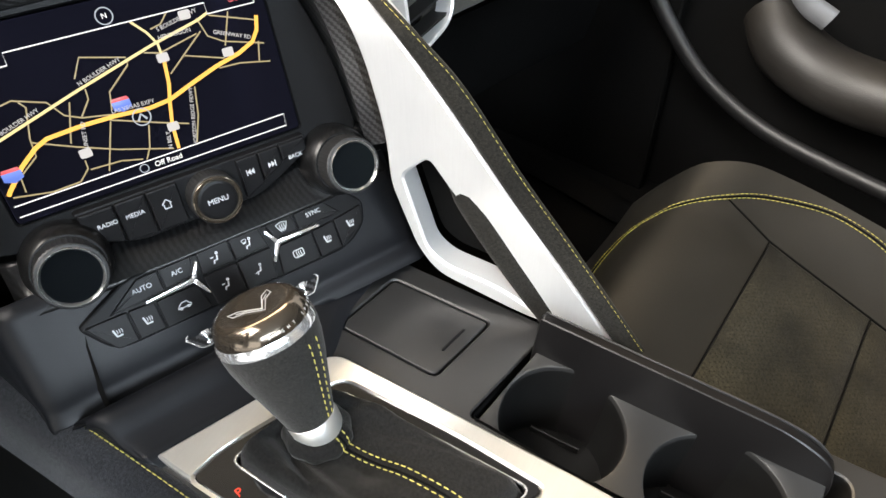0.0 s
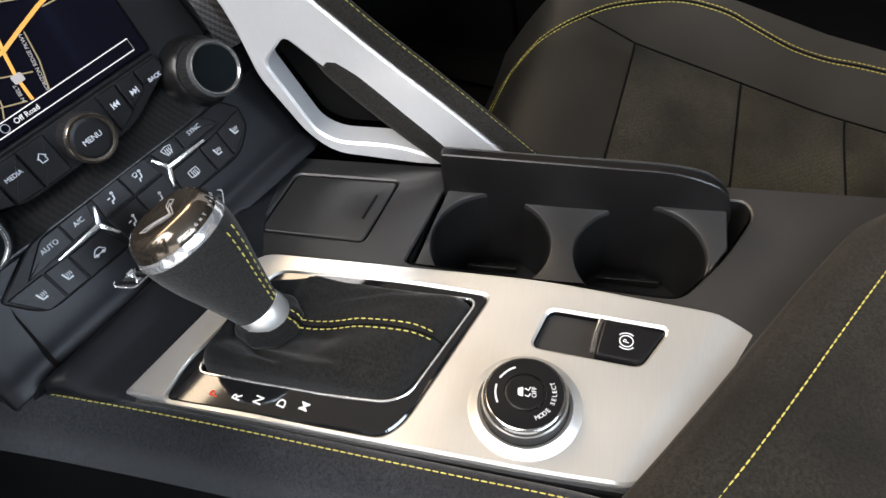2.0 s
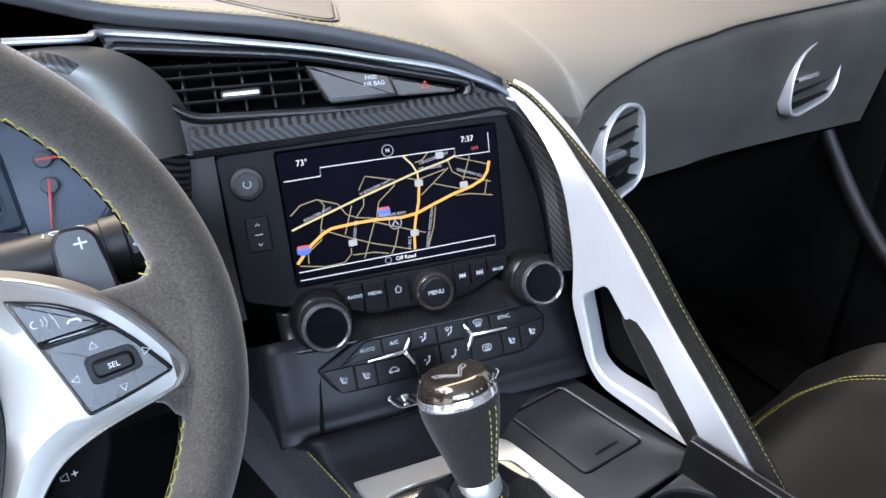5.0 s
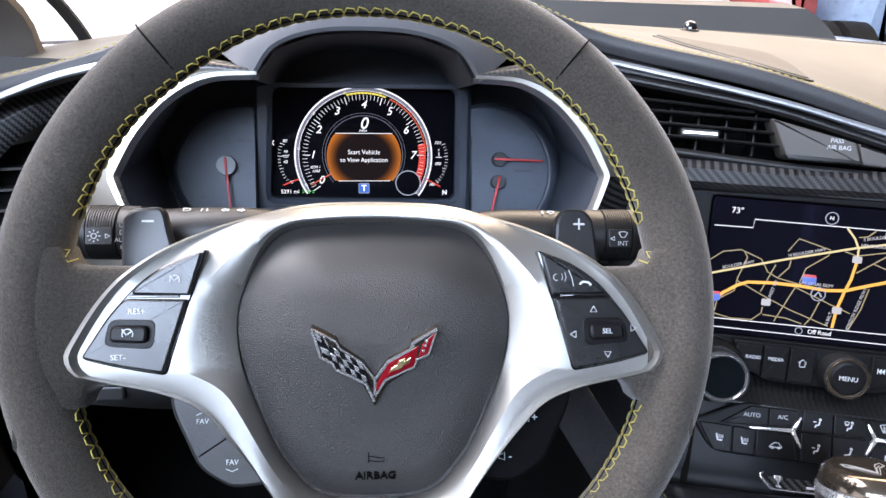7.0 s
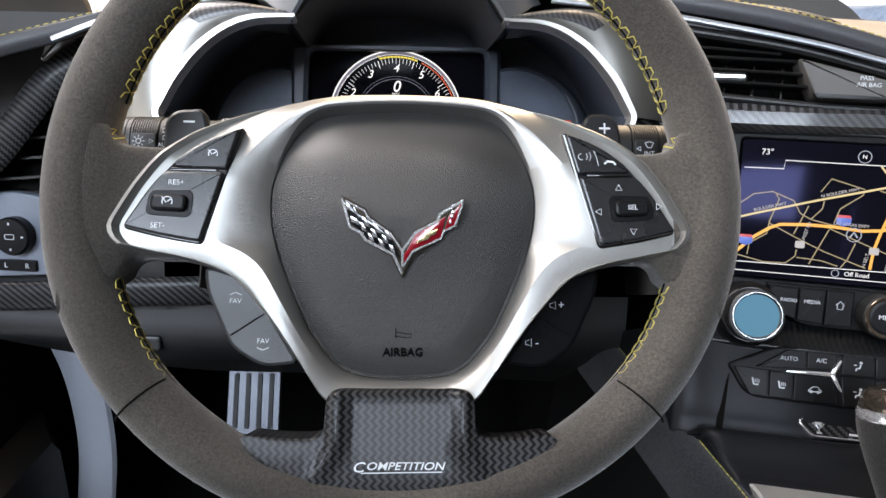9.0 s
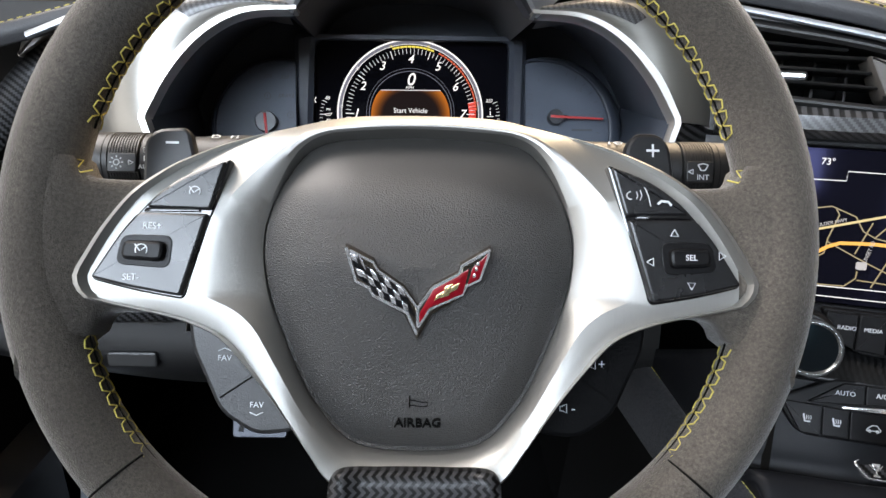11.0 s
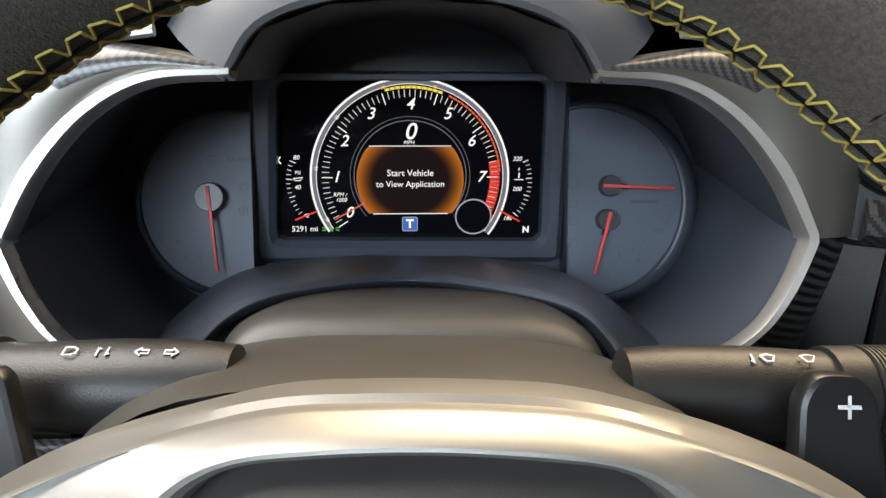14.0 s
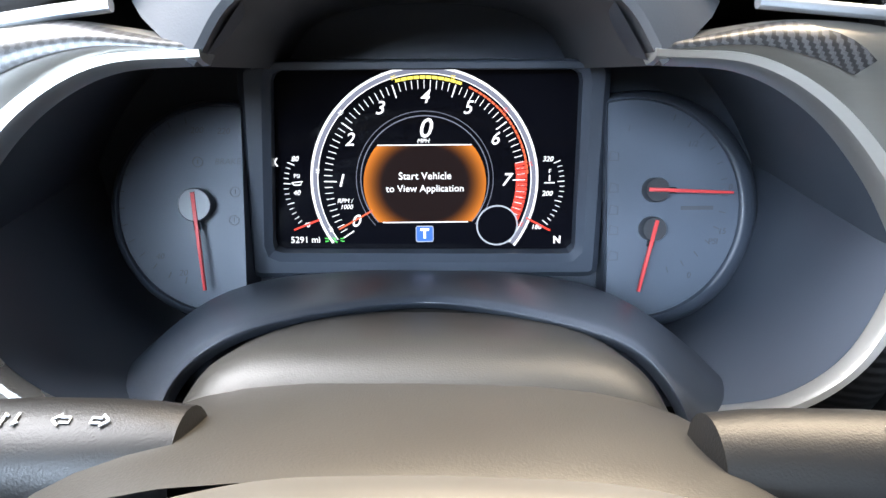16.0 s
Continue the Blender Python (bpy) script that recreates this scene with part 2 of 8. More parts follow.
def carbon(name, cell=0.0022, dark=0.012, light=0.06, rough=0.35, coat=0.6, turn=0.0, spec=0.5, chevron=False):
    """Woven carbon fibre under lacquer: a two-by-two twill, or tows that zigzag in columns."""
    m, t, p = nodes_of(name)
    co = t.nodes.new("ShaderNodeTexCoord")
    mp = t.nodes.new("ShaderNodeMapping")
    mp.inputs["Scale"].default_value = (1 / cell,) * 3
    mp.inputs["Rotation"].default_value = (0, 0, radians(turn))
    t.links.new(co.outputs["Object"], mp.inputs[0])
    sp = t.nodes.new("ShaderNodeSeparateXYZ")
    t.links.new(mp.outputs[0], sp.inputs[0])

    def mth(op, a, b=None):
        n = t.nodes.new("ShaderNodeMath")
        n.operation = op
        for i, v in enumerate((a, b)):
            if v is None:
                continue
            if isinstance(v, (int, float)):
                n.inputs[i].default_value = v
            else:
                t.links.new(v, n.inputs[i])
        return n.outputs[0]

    fx, fy = mth("FLOOR", sp.outputs[0]), mth("FLOOR", mth("ADD", sp.outputs[1], sp.outputs[2]))
    w = mth("LESS_THAN", mth("FLOORED_MODULO", mth("ADD", fx, fy), 4.0), 2.0)
    if chevron:
        side = mth("SUBTRACT", mth("MULTIPLY", mth("FLOORED_MODULO", mth("FLOOR", sp.outputs[1]), 2.0), 2.0), 1.0)
        run = mth("MULTIPLY", mth("SUBTRACT", mth("FRACT", sp.outputs[1]), 0.5), mth("MULTIPLY", side, 0.95))
        tow = mth("FRACT", mth("MULTIPLY", mth("ADD", sp.outputs[0], run), 0.56))
        w = mth("LESS_THAN", tow, 0.52)
    fibre = t.nodes.new("ShaderNodeTexNoise")
    fibre.inputs["Scale"].default_value = 2200
    t.links.new(co.outputs["Object"], fibre.inputs[0])
    c = ramp(t, w, 0.0, 1.0, (dark, dark, dark * 1.05, 1), (light, light, light * 1.05, 1))
    mx = t.nodes.new("ShaderNodeMix")
    mx.data_type, mx.blend_type = "RGBA", "MULTIPLY"
    mx.inputs[0].default_value = 0.6
    t.links.new(c, mx.inputs[6])
    t.links.new(ramp(t, fibre.outputs[0], 0.3, 0.7, (0.5, 0.5, 0.5, 1), (1.2, 1.2, 1.2, 1)), mx.inputs[7])
    t.links.new(mx.outputs[2], p.inputs["Base Color"])
    p.inputs["Roughness"].default_value = rough
    p.inputs["Specular IOR Level"].default_value = spec
    p.inputs["Coat Weight"].default_value, p.inputs["Coat Roughness"].default_value = coat, 0.08
    b = t.nodes.new("ShaderNodeBump")
    b.inputs["Strength"].default_value, b.inputs["Distance"].default_value = 0.35, 0.0003
    t.links.new(w, b.inputs["Height"])
    t.links.new(b.outputs[0], p.inputs["Normal"])
    return m


def glow(name, color, strength=1.0):
    m, t, p = nodes_of(name)
    p.inputs["Base Color"].default_value = (0.01, 0.01, 0.01, 1)
    p.inputs["Emission Color"].default_value = (*color, 1)
    p.inputs["Emission Strength"].default_value = strength
    p.inputs["Roughness"].default_value = 0.4
    return m


def glossy(name, color, rough=0.05, metal=0.0, coat=0.0):
    return surface(name, color, rough, metal, 60, 0.0, 0.05, 9, coat=coat)


def suede(name, color, sheen, nap=0.42, fibre=520, holes=0.0, patchy=0.3):
    """Brushed suede: nap that lies light and dark in patches, over a fine fibre grain."""
    m = surface(name, color, 0.92, 0, 1500, 0.7, patchy, 11, sheen=sheen, spec=0.15, dist=0.0006)
    t = m.node_tree
    p = t.nodes["Principled BSDF"]
    src = p.inputs["Base Color"].links[0].from_socket
    co = t.nodes.new("ShaderNodeTexCoord")
    n = t.nodes.new("ShaderNodeTexNoise")
    n.inputs["Scale"].default_value, n.inputs["Detail"].default_value, n.inputs["Roughness"].default_value = fibre, 8, 0.75
    t.links.new(co.outputs["Object"], n.inputs["Vector"])
    mx = t.nodes.new("ShaderNodeMix")
    mx.data_type, mx.blend_type = "RGBA", "MULTIPLY"
    mx.inputs[0].default_value = 1.0
    t.links.new(src, mx.inputs[6])
    t.links.new(ramp(t, n.outputs[0], 0.35, 0.68, (1 - nap, 1 - nap, 1 - nap, 1), (1 + nap * 1.05, 1 + nap, 1 + nap * 0.95, 1)), mx.inputs[7])
    t.links.new(mx.outputs[2], p.inputs["Base Color"])
    if holes:
        # punched holes in a diagonal grid
        mp = t.nodes.new("ShaderNodeMapping")
        mp.inputs["Rotation"].default_value = (0, 0, radians(45))
        mp.inputs["Scale"].default_value = (1 / holes, 1 / holes, 0)
        t.links.new(co.outputs["Object"], mp.inputs["Vector"])
        fr = t.nodes.new("ShaderNodeVectorMath")
        fr.operation = "FRACTION"
        t.links.new(mp.outputs[0], fr.inputs[0])
        ds = t.nodes.new("ShaderNodeVectorMath")
        ds.operation = "DISTANCE"
        ds.inputs[1].default_value = (0.5, 0.5, 0)
        t.links.new(fr.outputs[0], ds.inputs[0])
        mh = t.nodes.new("ShaderNodeMix")
        mh.data_type, mh.blend_type = "RGBA", "MULTIPLY"
        mh.inputs[0].default_value = 1.0
        t.links.new(mx.outputs[2], mh.inputs[6])
        t.links.new(ramp(t, ds.outputs["Value"], 0.13, 0.22, (0.4, 0.4, 0.4, 1), (1, 1, 1, 1)), mh.inputs[7])
        t.links.new(mh.outputs[2], p.inputs["Base Color"])
    return m


LEATHER = surface("black_leather", (0.015, 0.0145, 0.014), 0.55, 0, 850, 0.5, 0.2, 12, "VORONOI", dist=0.0004)
HIDE = surface("airbag_vinyl", (0.038, 0.0365, 0.035), 0.46, 0, 1900, 0.5, 0.14, 12, "VORONOI", dist=0.0006)


def smooth_brow(m, y0):
    """Takes the grain off above a gently arched line, where the cover is plain."""
    t = m.node_tree
    b = [n for n in t.nodes if n.type == "BUMP"][0]
    co = t.nodes.new("ShaderNodeTexCoord")
    sp = t.nodes.new("ShaderNodeSeparateXYZ")
    t.links.new(co.outputs["Object"], sp.inputs[0])
    sq = t.nodes.new("ShaderNodeMath")
    sq.operation = "MULTIPLY"
    t.links.new(sp.outputs[0], sq.inputs[0])
    t.links.new(sp.outputs[0], sq.inputs[1])
    ar = t.nodes.new("ShaderNodeMath")
    ar.operation = "MULTIPLY_ADD"
    ar.inputs[1].default_value = 2.6
    t.links.new(sq.outputs[0], ar.inputs[0])
    t.links.new(sp.outputs[1], ar.inputs[2])
    mr = t.nodes.new("ShaderNodeMapRange")
    mr.inputs[1].default_value, mr.inputs[2].default_value = y0 - 0.012, y0 + 0.006
    mr.inputs[3].default_value, mr.inputs[4].default_value = 0.95, 0.05
    t.links.new(ar.outputs[0], mr.inputs[0])
    t.links.new(mr.outputs[0], b.inputs["Strength"])


smooth_brow(HIDE, 0.0165)
ROLLGREY = surface("dash_roll_leather", (0.034, 0.035, 0.038), 0.5, 0, 850, 0.3, 0.15, 12, "VORONOI", dist=0.0004)
DASH = surface("dash_leather", (0.097, 0.0905, 0.077), 0.62, 0, 900, 0.25, 0.10, 7, "VORONOI")
SUEDE = suede("charcoal_suede", (0.0130, 0.0122, 0.0106), 0.04, 0.7, 520, 0.0, 0.5)
PADSUEDE = suede("knee_pad_suede", (0.0170, 0.0180, 0.0215), 0.24, 0.65, 560, 0.0, 0.45)
WHEELSUEDE = suede("wheel_suede", (0.054, 0.0485, 0.0420), 0.32, 0.42, 700, 0.0, 0.4)
SEAT_SUEDE = suede("seat_suede", (0.0195, 0.0178, 0.0118), 0.06, 0.6, 420, 0.0046, 0.9)
BANDSUEDE = suede("dash_suede", (0.066, 0.062, 0.053), 0.12, 0.2)
SEAT_LEATHER = surface("seat_leather", (0.0150, 0.0136, 0.0110), 0.48, 0, 800, 0.3, 0.15, 10, "VORONOI")
PLASTIC = surface("soft_black_plastic", (0.0085, 0.0085, 0.0088), 0.45, 0, 1600, 0.3, 0.15, 14)
PANEL = surface("dark_grey_plastic", (0.0145, 0.0145, 0.0147), 0.44, 0, 1500, 0.25, 0.12, 12)
STACKPLASTIC = surface("stack_plastic", (0.0050, 0.0051, 0.0056), 0.38, 0, 1500, 0.25, 0.12, 12, spec=0.13)
SLOPEPLASTIC = surface("slope_plastic", (0.0062, 0.0068, 0.0085), 0.42, 0, 1500, 0.2, 0.12, 12, spec=0.20)
BUTTON = surface("button_plastic", (0.0060, 0.0060, 0.0066), 0.34, 0, 1800, 0.10, 0.10, 40, spec=0.15)
BLUEPLASTIC = surface("satin_cluster_plastic", (0.052, 0.062, 0.081), 0.36, 0, 1800, 0.12, 0.10, 8)
GAUGEFACE = surface("gauge_face", (0.080, 0.097, 0.128), 0.5, 0, 1500, 0.05, 0.08, 20)
# near-black for carpet and for deep places, their shade put into the colour
VOID = surface("carpet_and_shade_black", (0.0045, 0.0045, 0.0045), 0.95, 0, 500, 0.3, 0.2, 9, spec=0.04)
SILVER = surface("satin_silver", (0.80, 0.80, 0.80), 0.31, 0.62, 900, 0.06, 0.05, 9, stretch=(1, 0.05, 1), rvary=0.15)
BRUSHED = surface("brushed_aluminium", (0.74, 0.73, 0.70), 0.33, 0.80, 900, 0.12, 0.06, 9, stretch=(0.04, 1, 1), rvary=0.15)
CHROME = glossy("chrome", (0.86, 0.86, 0.87), 0.16, 0.8)
SPOKESILVER = surface("wheel_silver", (0.33, 0.325, 0.31), 0.44, 0.85, 1400, 0.02, 0.05, 9, stretch=(1, 0.03, 1), rvary=0.10)
HOODPLASTIC = surface("hood_soft_plastic", (0.066, 0.070, 0.079), 0.5, 0, 1400, 0.15, 0.10, 9)
RINGCHROME = glossy("ring_chrome", (0.50, 0.50, 0.50), 0.18, 0.9)
DARKCHROME = glossy("dark_chrome", (0.15, 0.125, 0.10), 0.14, 0.85)
PIANO = glossy("gloss_black", (0.008, 0.008, 0.009), 0.05, 0, 0.5)
GLASSBLACK = surface("display_glass", (0.004, 0.004, 0.006), 0.07, 0, 60, 0, 0.05, 9, spec=0.05)
TOUCHGLASS = surface("touch_screen_glass", (0.004, 0.004, 0.007), 0.06, 0, 60, 0, 0.05, 9, spec=0.12)
TOUCHGLASS.node_tree.nodes["Principled BSDF"].inputs["Specular Tint"].default_value = (0.45, 0.45, 1.0, 1)
KNOBGLASS = surface("knob_display_glass", (0.004, 0.005, 0.006), 0.05, 0, 60, 0, 0.05, 9, spec=0.22)
PADDLE = surface("paddle_plastic", (0.010, 0.0105, 0.012), 0.32, 0, 1600, 0.1, 0.1, 14, spec=0.4)
BEZELSILVER = surface("bezel_silver", (0.66, 0.65, 0.62), 0.30, 0.85, 900, 0.04, 0.05, 9, stretch=(0.05, 1, 1), rvary=0.15)
SHOULDERSILVER = surface("shoulder_silver", (0.27, 0.26, 0.24), 0.36, 0.85, 900, 0.05, 0.06, 9, stretch=(0.05, 1, 1), rvary=0.15)
KNOBGLASS.node_tree.nodes["Principled BSDF"].inputs["Specular Tint"].default_value = (0.35, 0.80, 1.0, 1)
# darker copy of the black plastic, with shade put into its colour
SHADEDPLASTIC = surface("shaded_plastic", (0.0035, 0.0035, 0.0038), 0.6, 0, 1500, 0.2, 0.1, 14, spec=0.05)
RUBBER = surface("rubber", (0.015, 0.015, 0.015), 0.7, 0, 900, 0.2)
THREAD = surface("yellow_thread", (0.40, 0.34, 0.08), 0.75, 0, 3000, 0.3, 0.15, 300)
DARKTHREAD = surface("dark_thread", (0.0025, 0.0025, 0.0023), 0.9, 0, 3000, 0.3, spec=0.1)
CARBON = carbon("carbon_weave", 0.0017, 0.003, 0.042, 0.40, 0.08, spec=0.12)
CARBONSPOKE = carbon("carbon_chevron_weave", 0.0021, 0.0025, 0.036, 0.38, 0.10, spec=0.10, chevron=True)
CARBONINLAY = carbon("carbon_weave_inlay", 0.0013, 0.014, 0.060, 0.34, 0.2, 20)
PEDALMETAL = surface("pedal_metal", (0.045, 0.048, 0.055), 0.35, 0.9, 900, 0.1, 0.15, 20)
CARBONSHELF = carbon("carbon_weave_dark", 0.0011, 0.0025, 0.0075, 0.34, 0.18, 0, spec=0.2)
CARBONBLUE = carbon("carbon_weave_satin", 0.0017, 0.008, 0.050, 0.3, 0.5, 0)
SOFTPRINT = surface("soft_white_print", (0.60, 0.63, 0.66), 0.6, 0, 500, 0, 0.05, 50)
SWITCH = surface("switch_plastic", (0.0090, 0.0094, 0.0105), 0.27, 0, 1800, 0.05, 0.10, 40)
WHITE = surface("white_print", (0.52, 0.54, 0.56), 0.6, 0, 500, 0, 0.05, 50)
GREYPRINT = surface("grey_print", (0.065, 0.07, 0.08), 0.6, 0, 500, 0, 0.05, 50)
REDNEEDLE = surface("red_needle", (0.65, 0.05, 0.05), 0.45, 0, 500, 0, 0.05, 90)
REDENAMEL = glossy("red_enamel", (0.20, 0.006, 0.012), 0.12, 0, 0.5)
GOLD = glossy("gold_plate", (0.75, 0.6, 0.32), 0.2, 0.8)

# ---------- steering wheel ----------


def polar(outline, c, n=120):
    """An outline sampled at even angles about c."""
    O = [Vector((p[0], p[1])) for p in outline]
    c, out = Vector(c), []
    for i in range(n):
        a = 2 * math.pi * i / n
        d = Vector((math.cos(a), math.sin(a)))
        best = None
        for p, q in zip(O, O[1:] + O[:1]):
            e = q - p
            den = d.x * e.y - d.y * e.x
            if abs(den) < 1e-12:
                continue
            w = p - c
            s, u = (w.x * e.y - w.y * e.x) / den, (w.x * d.y - w.y * d.x) / den
            if s > 0 and -1e-6 <= u <= 1 + 1e-6 and (best is None or s > best):
                best = s
        out.append(c + d * (best or 0.01))
    return out


def mirrored(half):
    return list(half) + [(-x, y) for x, y in half[::-1] if abs(x) > 1e-6]


def steering_wheel():
    w = thing("steering_wheel", "charcoal suede steering wheel with yellow stitching and satin silver spokes", "steering wheel", WHEEL)
    # rim: thicker where the thumbs rest
    RIM_X = -0.0035
    n, k = 144, 18
    bm = bmesh.new()
    loops = []
    for i in range(n):
        a = 2 * math.pi * i / n
        s = abs(math.cos(a)) ** 6
        b = math.exp(-((abs(math.cos(a)) - 0.62) / 0.15) ** 2) * (1 if math.sin(a) > 0 else 0.4)
        rx = 0.0142 + 0.0022 * s + 0.0012 * b
        rc = 0.1622 - 0.0008 * s - 0.0008 * b
        flat = 0.004 * max(0, -math.sin(a)) ** 4
        row = []
        for j in range(k):
            t = 2 * math.pi * j / k
            r = rc - flat + rx * math.cos(t)
            row.append((RIM_X + r * math.cos(a), r * math.sin(a), 0.0165 * math.sin(t)))
        loops.append(row)
    rows = [[bm.verts.new(p) for p in l] for l in loops]
    rows.append(rows[0])
    for a, b in zip(rows, rows[1:]):
        for j in range(k):
            bm.faces.new((a[j], b[j], b[(j + 1) % k], a[(j + 1) % k]))
    part("rim", bm, WHEELSUEDE, w)
    # suede thumb rests that fill the rim out to the spokes
    for sx in (-1, 1):
        bm = bmesh.new()
        L = []
        for x in np.linspace(0.1040, 0.1600, 34):
            top = 0.0180 if x < 0.1355 else 0.0265 - math.sqrt(max(0.0, 0.0085 ** 2 - (x - 0.1355) ** 2)) if x < 0.1440 else 0.0265 + (x - 0.1440) * 0.8
            low = -0.0400 if x < 0.1260 else -0.0480 + math.sqrt(max(0.0, 0.0080 ** 2 - (x - 0.1260) ** 2)) if x < 0.1340 else -0.0480 - (x - 0.1340) * 0.8
            k = max(0.0, min(1.0, (x - 0.124) / 0.032))
            z = 0.0040 + 0.0100 * k * k * (3 - 2 * k)
            row = [(low, -0.0125), (low, z - 0.0060), (low + 0.0008, z - 0.0032), (low + 0.0028, z - 0.0010), (low + 0.0060, z)]
            row += [(low + 0.006 + (top - low - 0.012) * i / 6, z) for i in range(1, 6)]
            row += [(top - 0.0060, z), (top - 0.0028, z - 0.0010), (top - 0.0008, z - 0.0032), (top, z - 0.0060), (top, -0.0125)]
            L.append([(RIM_X + sx * x, y, h) for y, h in row])
        loft(bm, L, False)
        part("thumb_rest", bm, WHEELSUEDE, w, angle=60)
        zig = []
        P = resample(cr([(RIM_X + sx * x, y, z) for x, y, z in ((0.1440, 0.0440, 0.0035), (0.1450, 0.0340, 0.0035), (0.1440, 0.0270, 0.0038), (0.1415, 0.0222, 0.0040), (0.1385, 0.0202, 0.0042))], 6), 13, False)
        for i, p in enumerate(P):
            out = (Vector((RIM_X + sx * 0.1300, 0.0400, p.z)) - p).normalized()
            zig.append(p + out * (0.0010 if i % 3 == 0 else -0.0022) + V(0, 0, -0.0006 if i % 3 == 0 else 0.0030))
        part("stitching", sweep(zig, oval(0.00040, 0.00040, 5)), THREAD, w, "yellow cross stitching")
    # seams where the wrap meets
    for ang in (50, 130, 222, 318):
        a = radians(ang)
        P = []
        for j in range(15):
            t = radians(-70 + 140 * j / 14) + math.pi / 2
            r = 0.1622 + 0.0156 * math.cos(t)
            P.append((RIM_X + r * math.cos(a), r * math.sin(a), 0.0170 * math.sin(t)))
        part("seam", sweep(P, oval(0.0005, 0.0005, 6)), DARKTHREAD, w)
    # cross stitching along the inner edge, broken where the spokes join
    stitch_rng = random.Random(5)

    def on_rim(ang, d):
        """A point on the inner edge of the rim; d: how far it lies round towards the driver."""
        a = radians(ang)
        s = abs(math.cos(a)) ** 6
        b = math.exp(-((abs(math.cos(a)) - 0.62) / 0.15) ** 2) * (1 if math.sin(a) > 0 else 0.4)
        t = math.pi - d
        r = 0.1622 - 0.0008 * s - 0.0008 * b + (0.0146 + 0.0022 * s + 0.0012 * b) * math.cos(t)
        return Vector((RIM_X + r * math.cos(a), r * math.sin(a), 0.0170 * math.sin(t)))

    for a0, a1 in ((16, 164), (200, 241), (299, 340)):
        bm = bmesh.new()
        m = int((a1 - a0) / 2.55)
        pitch = (a1 - a0) / m
        for d0, d1 in ((0.04, 0.34), (-0.02, -0.30)):
            P = []
            for i in range(m):
                a = a0 + i * pitch
                j = stitch_rng.uniform(-0.12, 0.12)
                P += [on_rim(a, d0), on_rim(a + pitch * (0.22 + j), d0 + (d1 - d0) * stitch_rng.uniform(0.75, 0.95)), on_rim(a + pitch * (0.72 + j), d1 + stitch_rng.uniform(-0.03, 0.03))]
            for p, q in zip(P, P[1:]):
                sweep([p, p.lerp(q, 0.5), q], oval(0.00036, 0.00036, 5), bm)
        part("stitching", bm, THREAD, w, "yellow cross stitching")
        part("rim_seam", sweep([on_rim(a0 + (a1 - a0) * i / 60, 0.06) for i in range(61)], oval(0.0005, 0.0004, 6)), DARKTHREAD, w)
    # satin silver spokes
    half = [(0, 0.0502), (0.036, 0.0490), (0.060, 0.0430), (0.079, 0.0375), (0.094, 0.0312), (0.110, 0.0220), (0.1238, 0.0102), (0.1350, -0.0045), (0.1465, -0.0255), (0.1410, -0.0345), (0.101, -0.0420),
            (0.082, -0.049), (0.062, -0.072), (0.037, -0.109), (0.026, -0.1145), (0, -0.1165)]
    rr = [0.03, 0.03, 0.03, 0.03, 0.03, 0.03, 0.03, 0.03, 0.0045, 0.0045, 0.012, 0.012, 0.02, 0.006, 0.006]
    outline = rounded(mirrored(half), rr + [0.01] + rr[:0:-1], 7)
    ahalf = [(0, 0.0415), (0.024, 0.0405), (0.043, 0.0378), (0.0545, 0.0285), (0.0640, 0.008), (0.0675, -0.010), (0.0642, -0.0335), (0.0528, -0.0638), (0.0428, -0.0818), (0.0273, -0.0965), (0, -0.0998)]
    aout = cr([(*p, 0) for p in mirrored(ahalf)], 6, True)
    c = (0, -0.028)
    so, ao = polar(outline, c, 280), polar([(p.x, p.y) for p in aout], c, 280)

    def ridge(p, q, f):
        return p.lerp(q, f)

    bm = bmesh.new()
    L = []
    def lean(y):
        return 0.50 * max(0.0, y - 0.012)

    def arm(p, f):
        # a raised lip runs round the switch pads; inside them the arms fall away to the cover from a crease
        k = max(0.0, min(1.0, (abs(p.x) - 0.045) / 0.03)) * max(0.0, min(1.0, (0.045 - p.y) / 0.02))
        lip = 0.0052 if 0.02 < f < 0.07 else 0.0036 if f < 0.02 else 0.0
        return k * (lip + (0.0015 * f / 0.66 if f <= 0.66 else 0.0015 - 0.0030 * (f - 0.66) / 0.32))

    for back, out in ((-0.036, 0.0), (-0.028, 0.0022), (-0.019, 0.0030), (-0.011, 0.0018), (0.004, 0.0)):
        row = []
        for p in so:
            s = max(0, min(1, (p.y - 0.004) / 0.02))
            row.append((p.x, p.y + out * s, (back if back < 0 else back - lean(p.y) * 0.72) * s + max(back, -0.014) * (1 - s)))
        L.append(row)
    for f, z in ((0.012, 0.0064), (0.03, 0.0074), (0.06, 0.0082), (0.085, 0.0086), (0.25, 0.0090), (0.45, 0.0092), (0.66, 0.0091), (0.75, 0.0085), (0.86, 0.0070), (0.98, 0.0042)):
        L.append([(*ridge(p, q, f), z + arm(p, f) - lean(p.y) * 0.72 * (1 - f) - 0.10 * f * max(0.0, -0.03 - q.y)) for p, q in zip(so, ao)])
    L.append([(q.x, q.y, 0.0016 - 0.10 * max(0.0, -0.03 - q.y)) for q in ao])
    L.append([(q.x * 0.97, c[1] + (q.y - c[1]) * 0.97, -0.012 - 0.10 * max(0.0, -0.03 - q.y)) for q in ao])
    loft(bm, L, True, True, True)
    part("spoke_bezel", bm, SPOKESILVER, w, "satin brushed silver spokes", angle=22)
    # airbag cover
    bm = bmesh.new()
    L = []
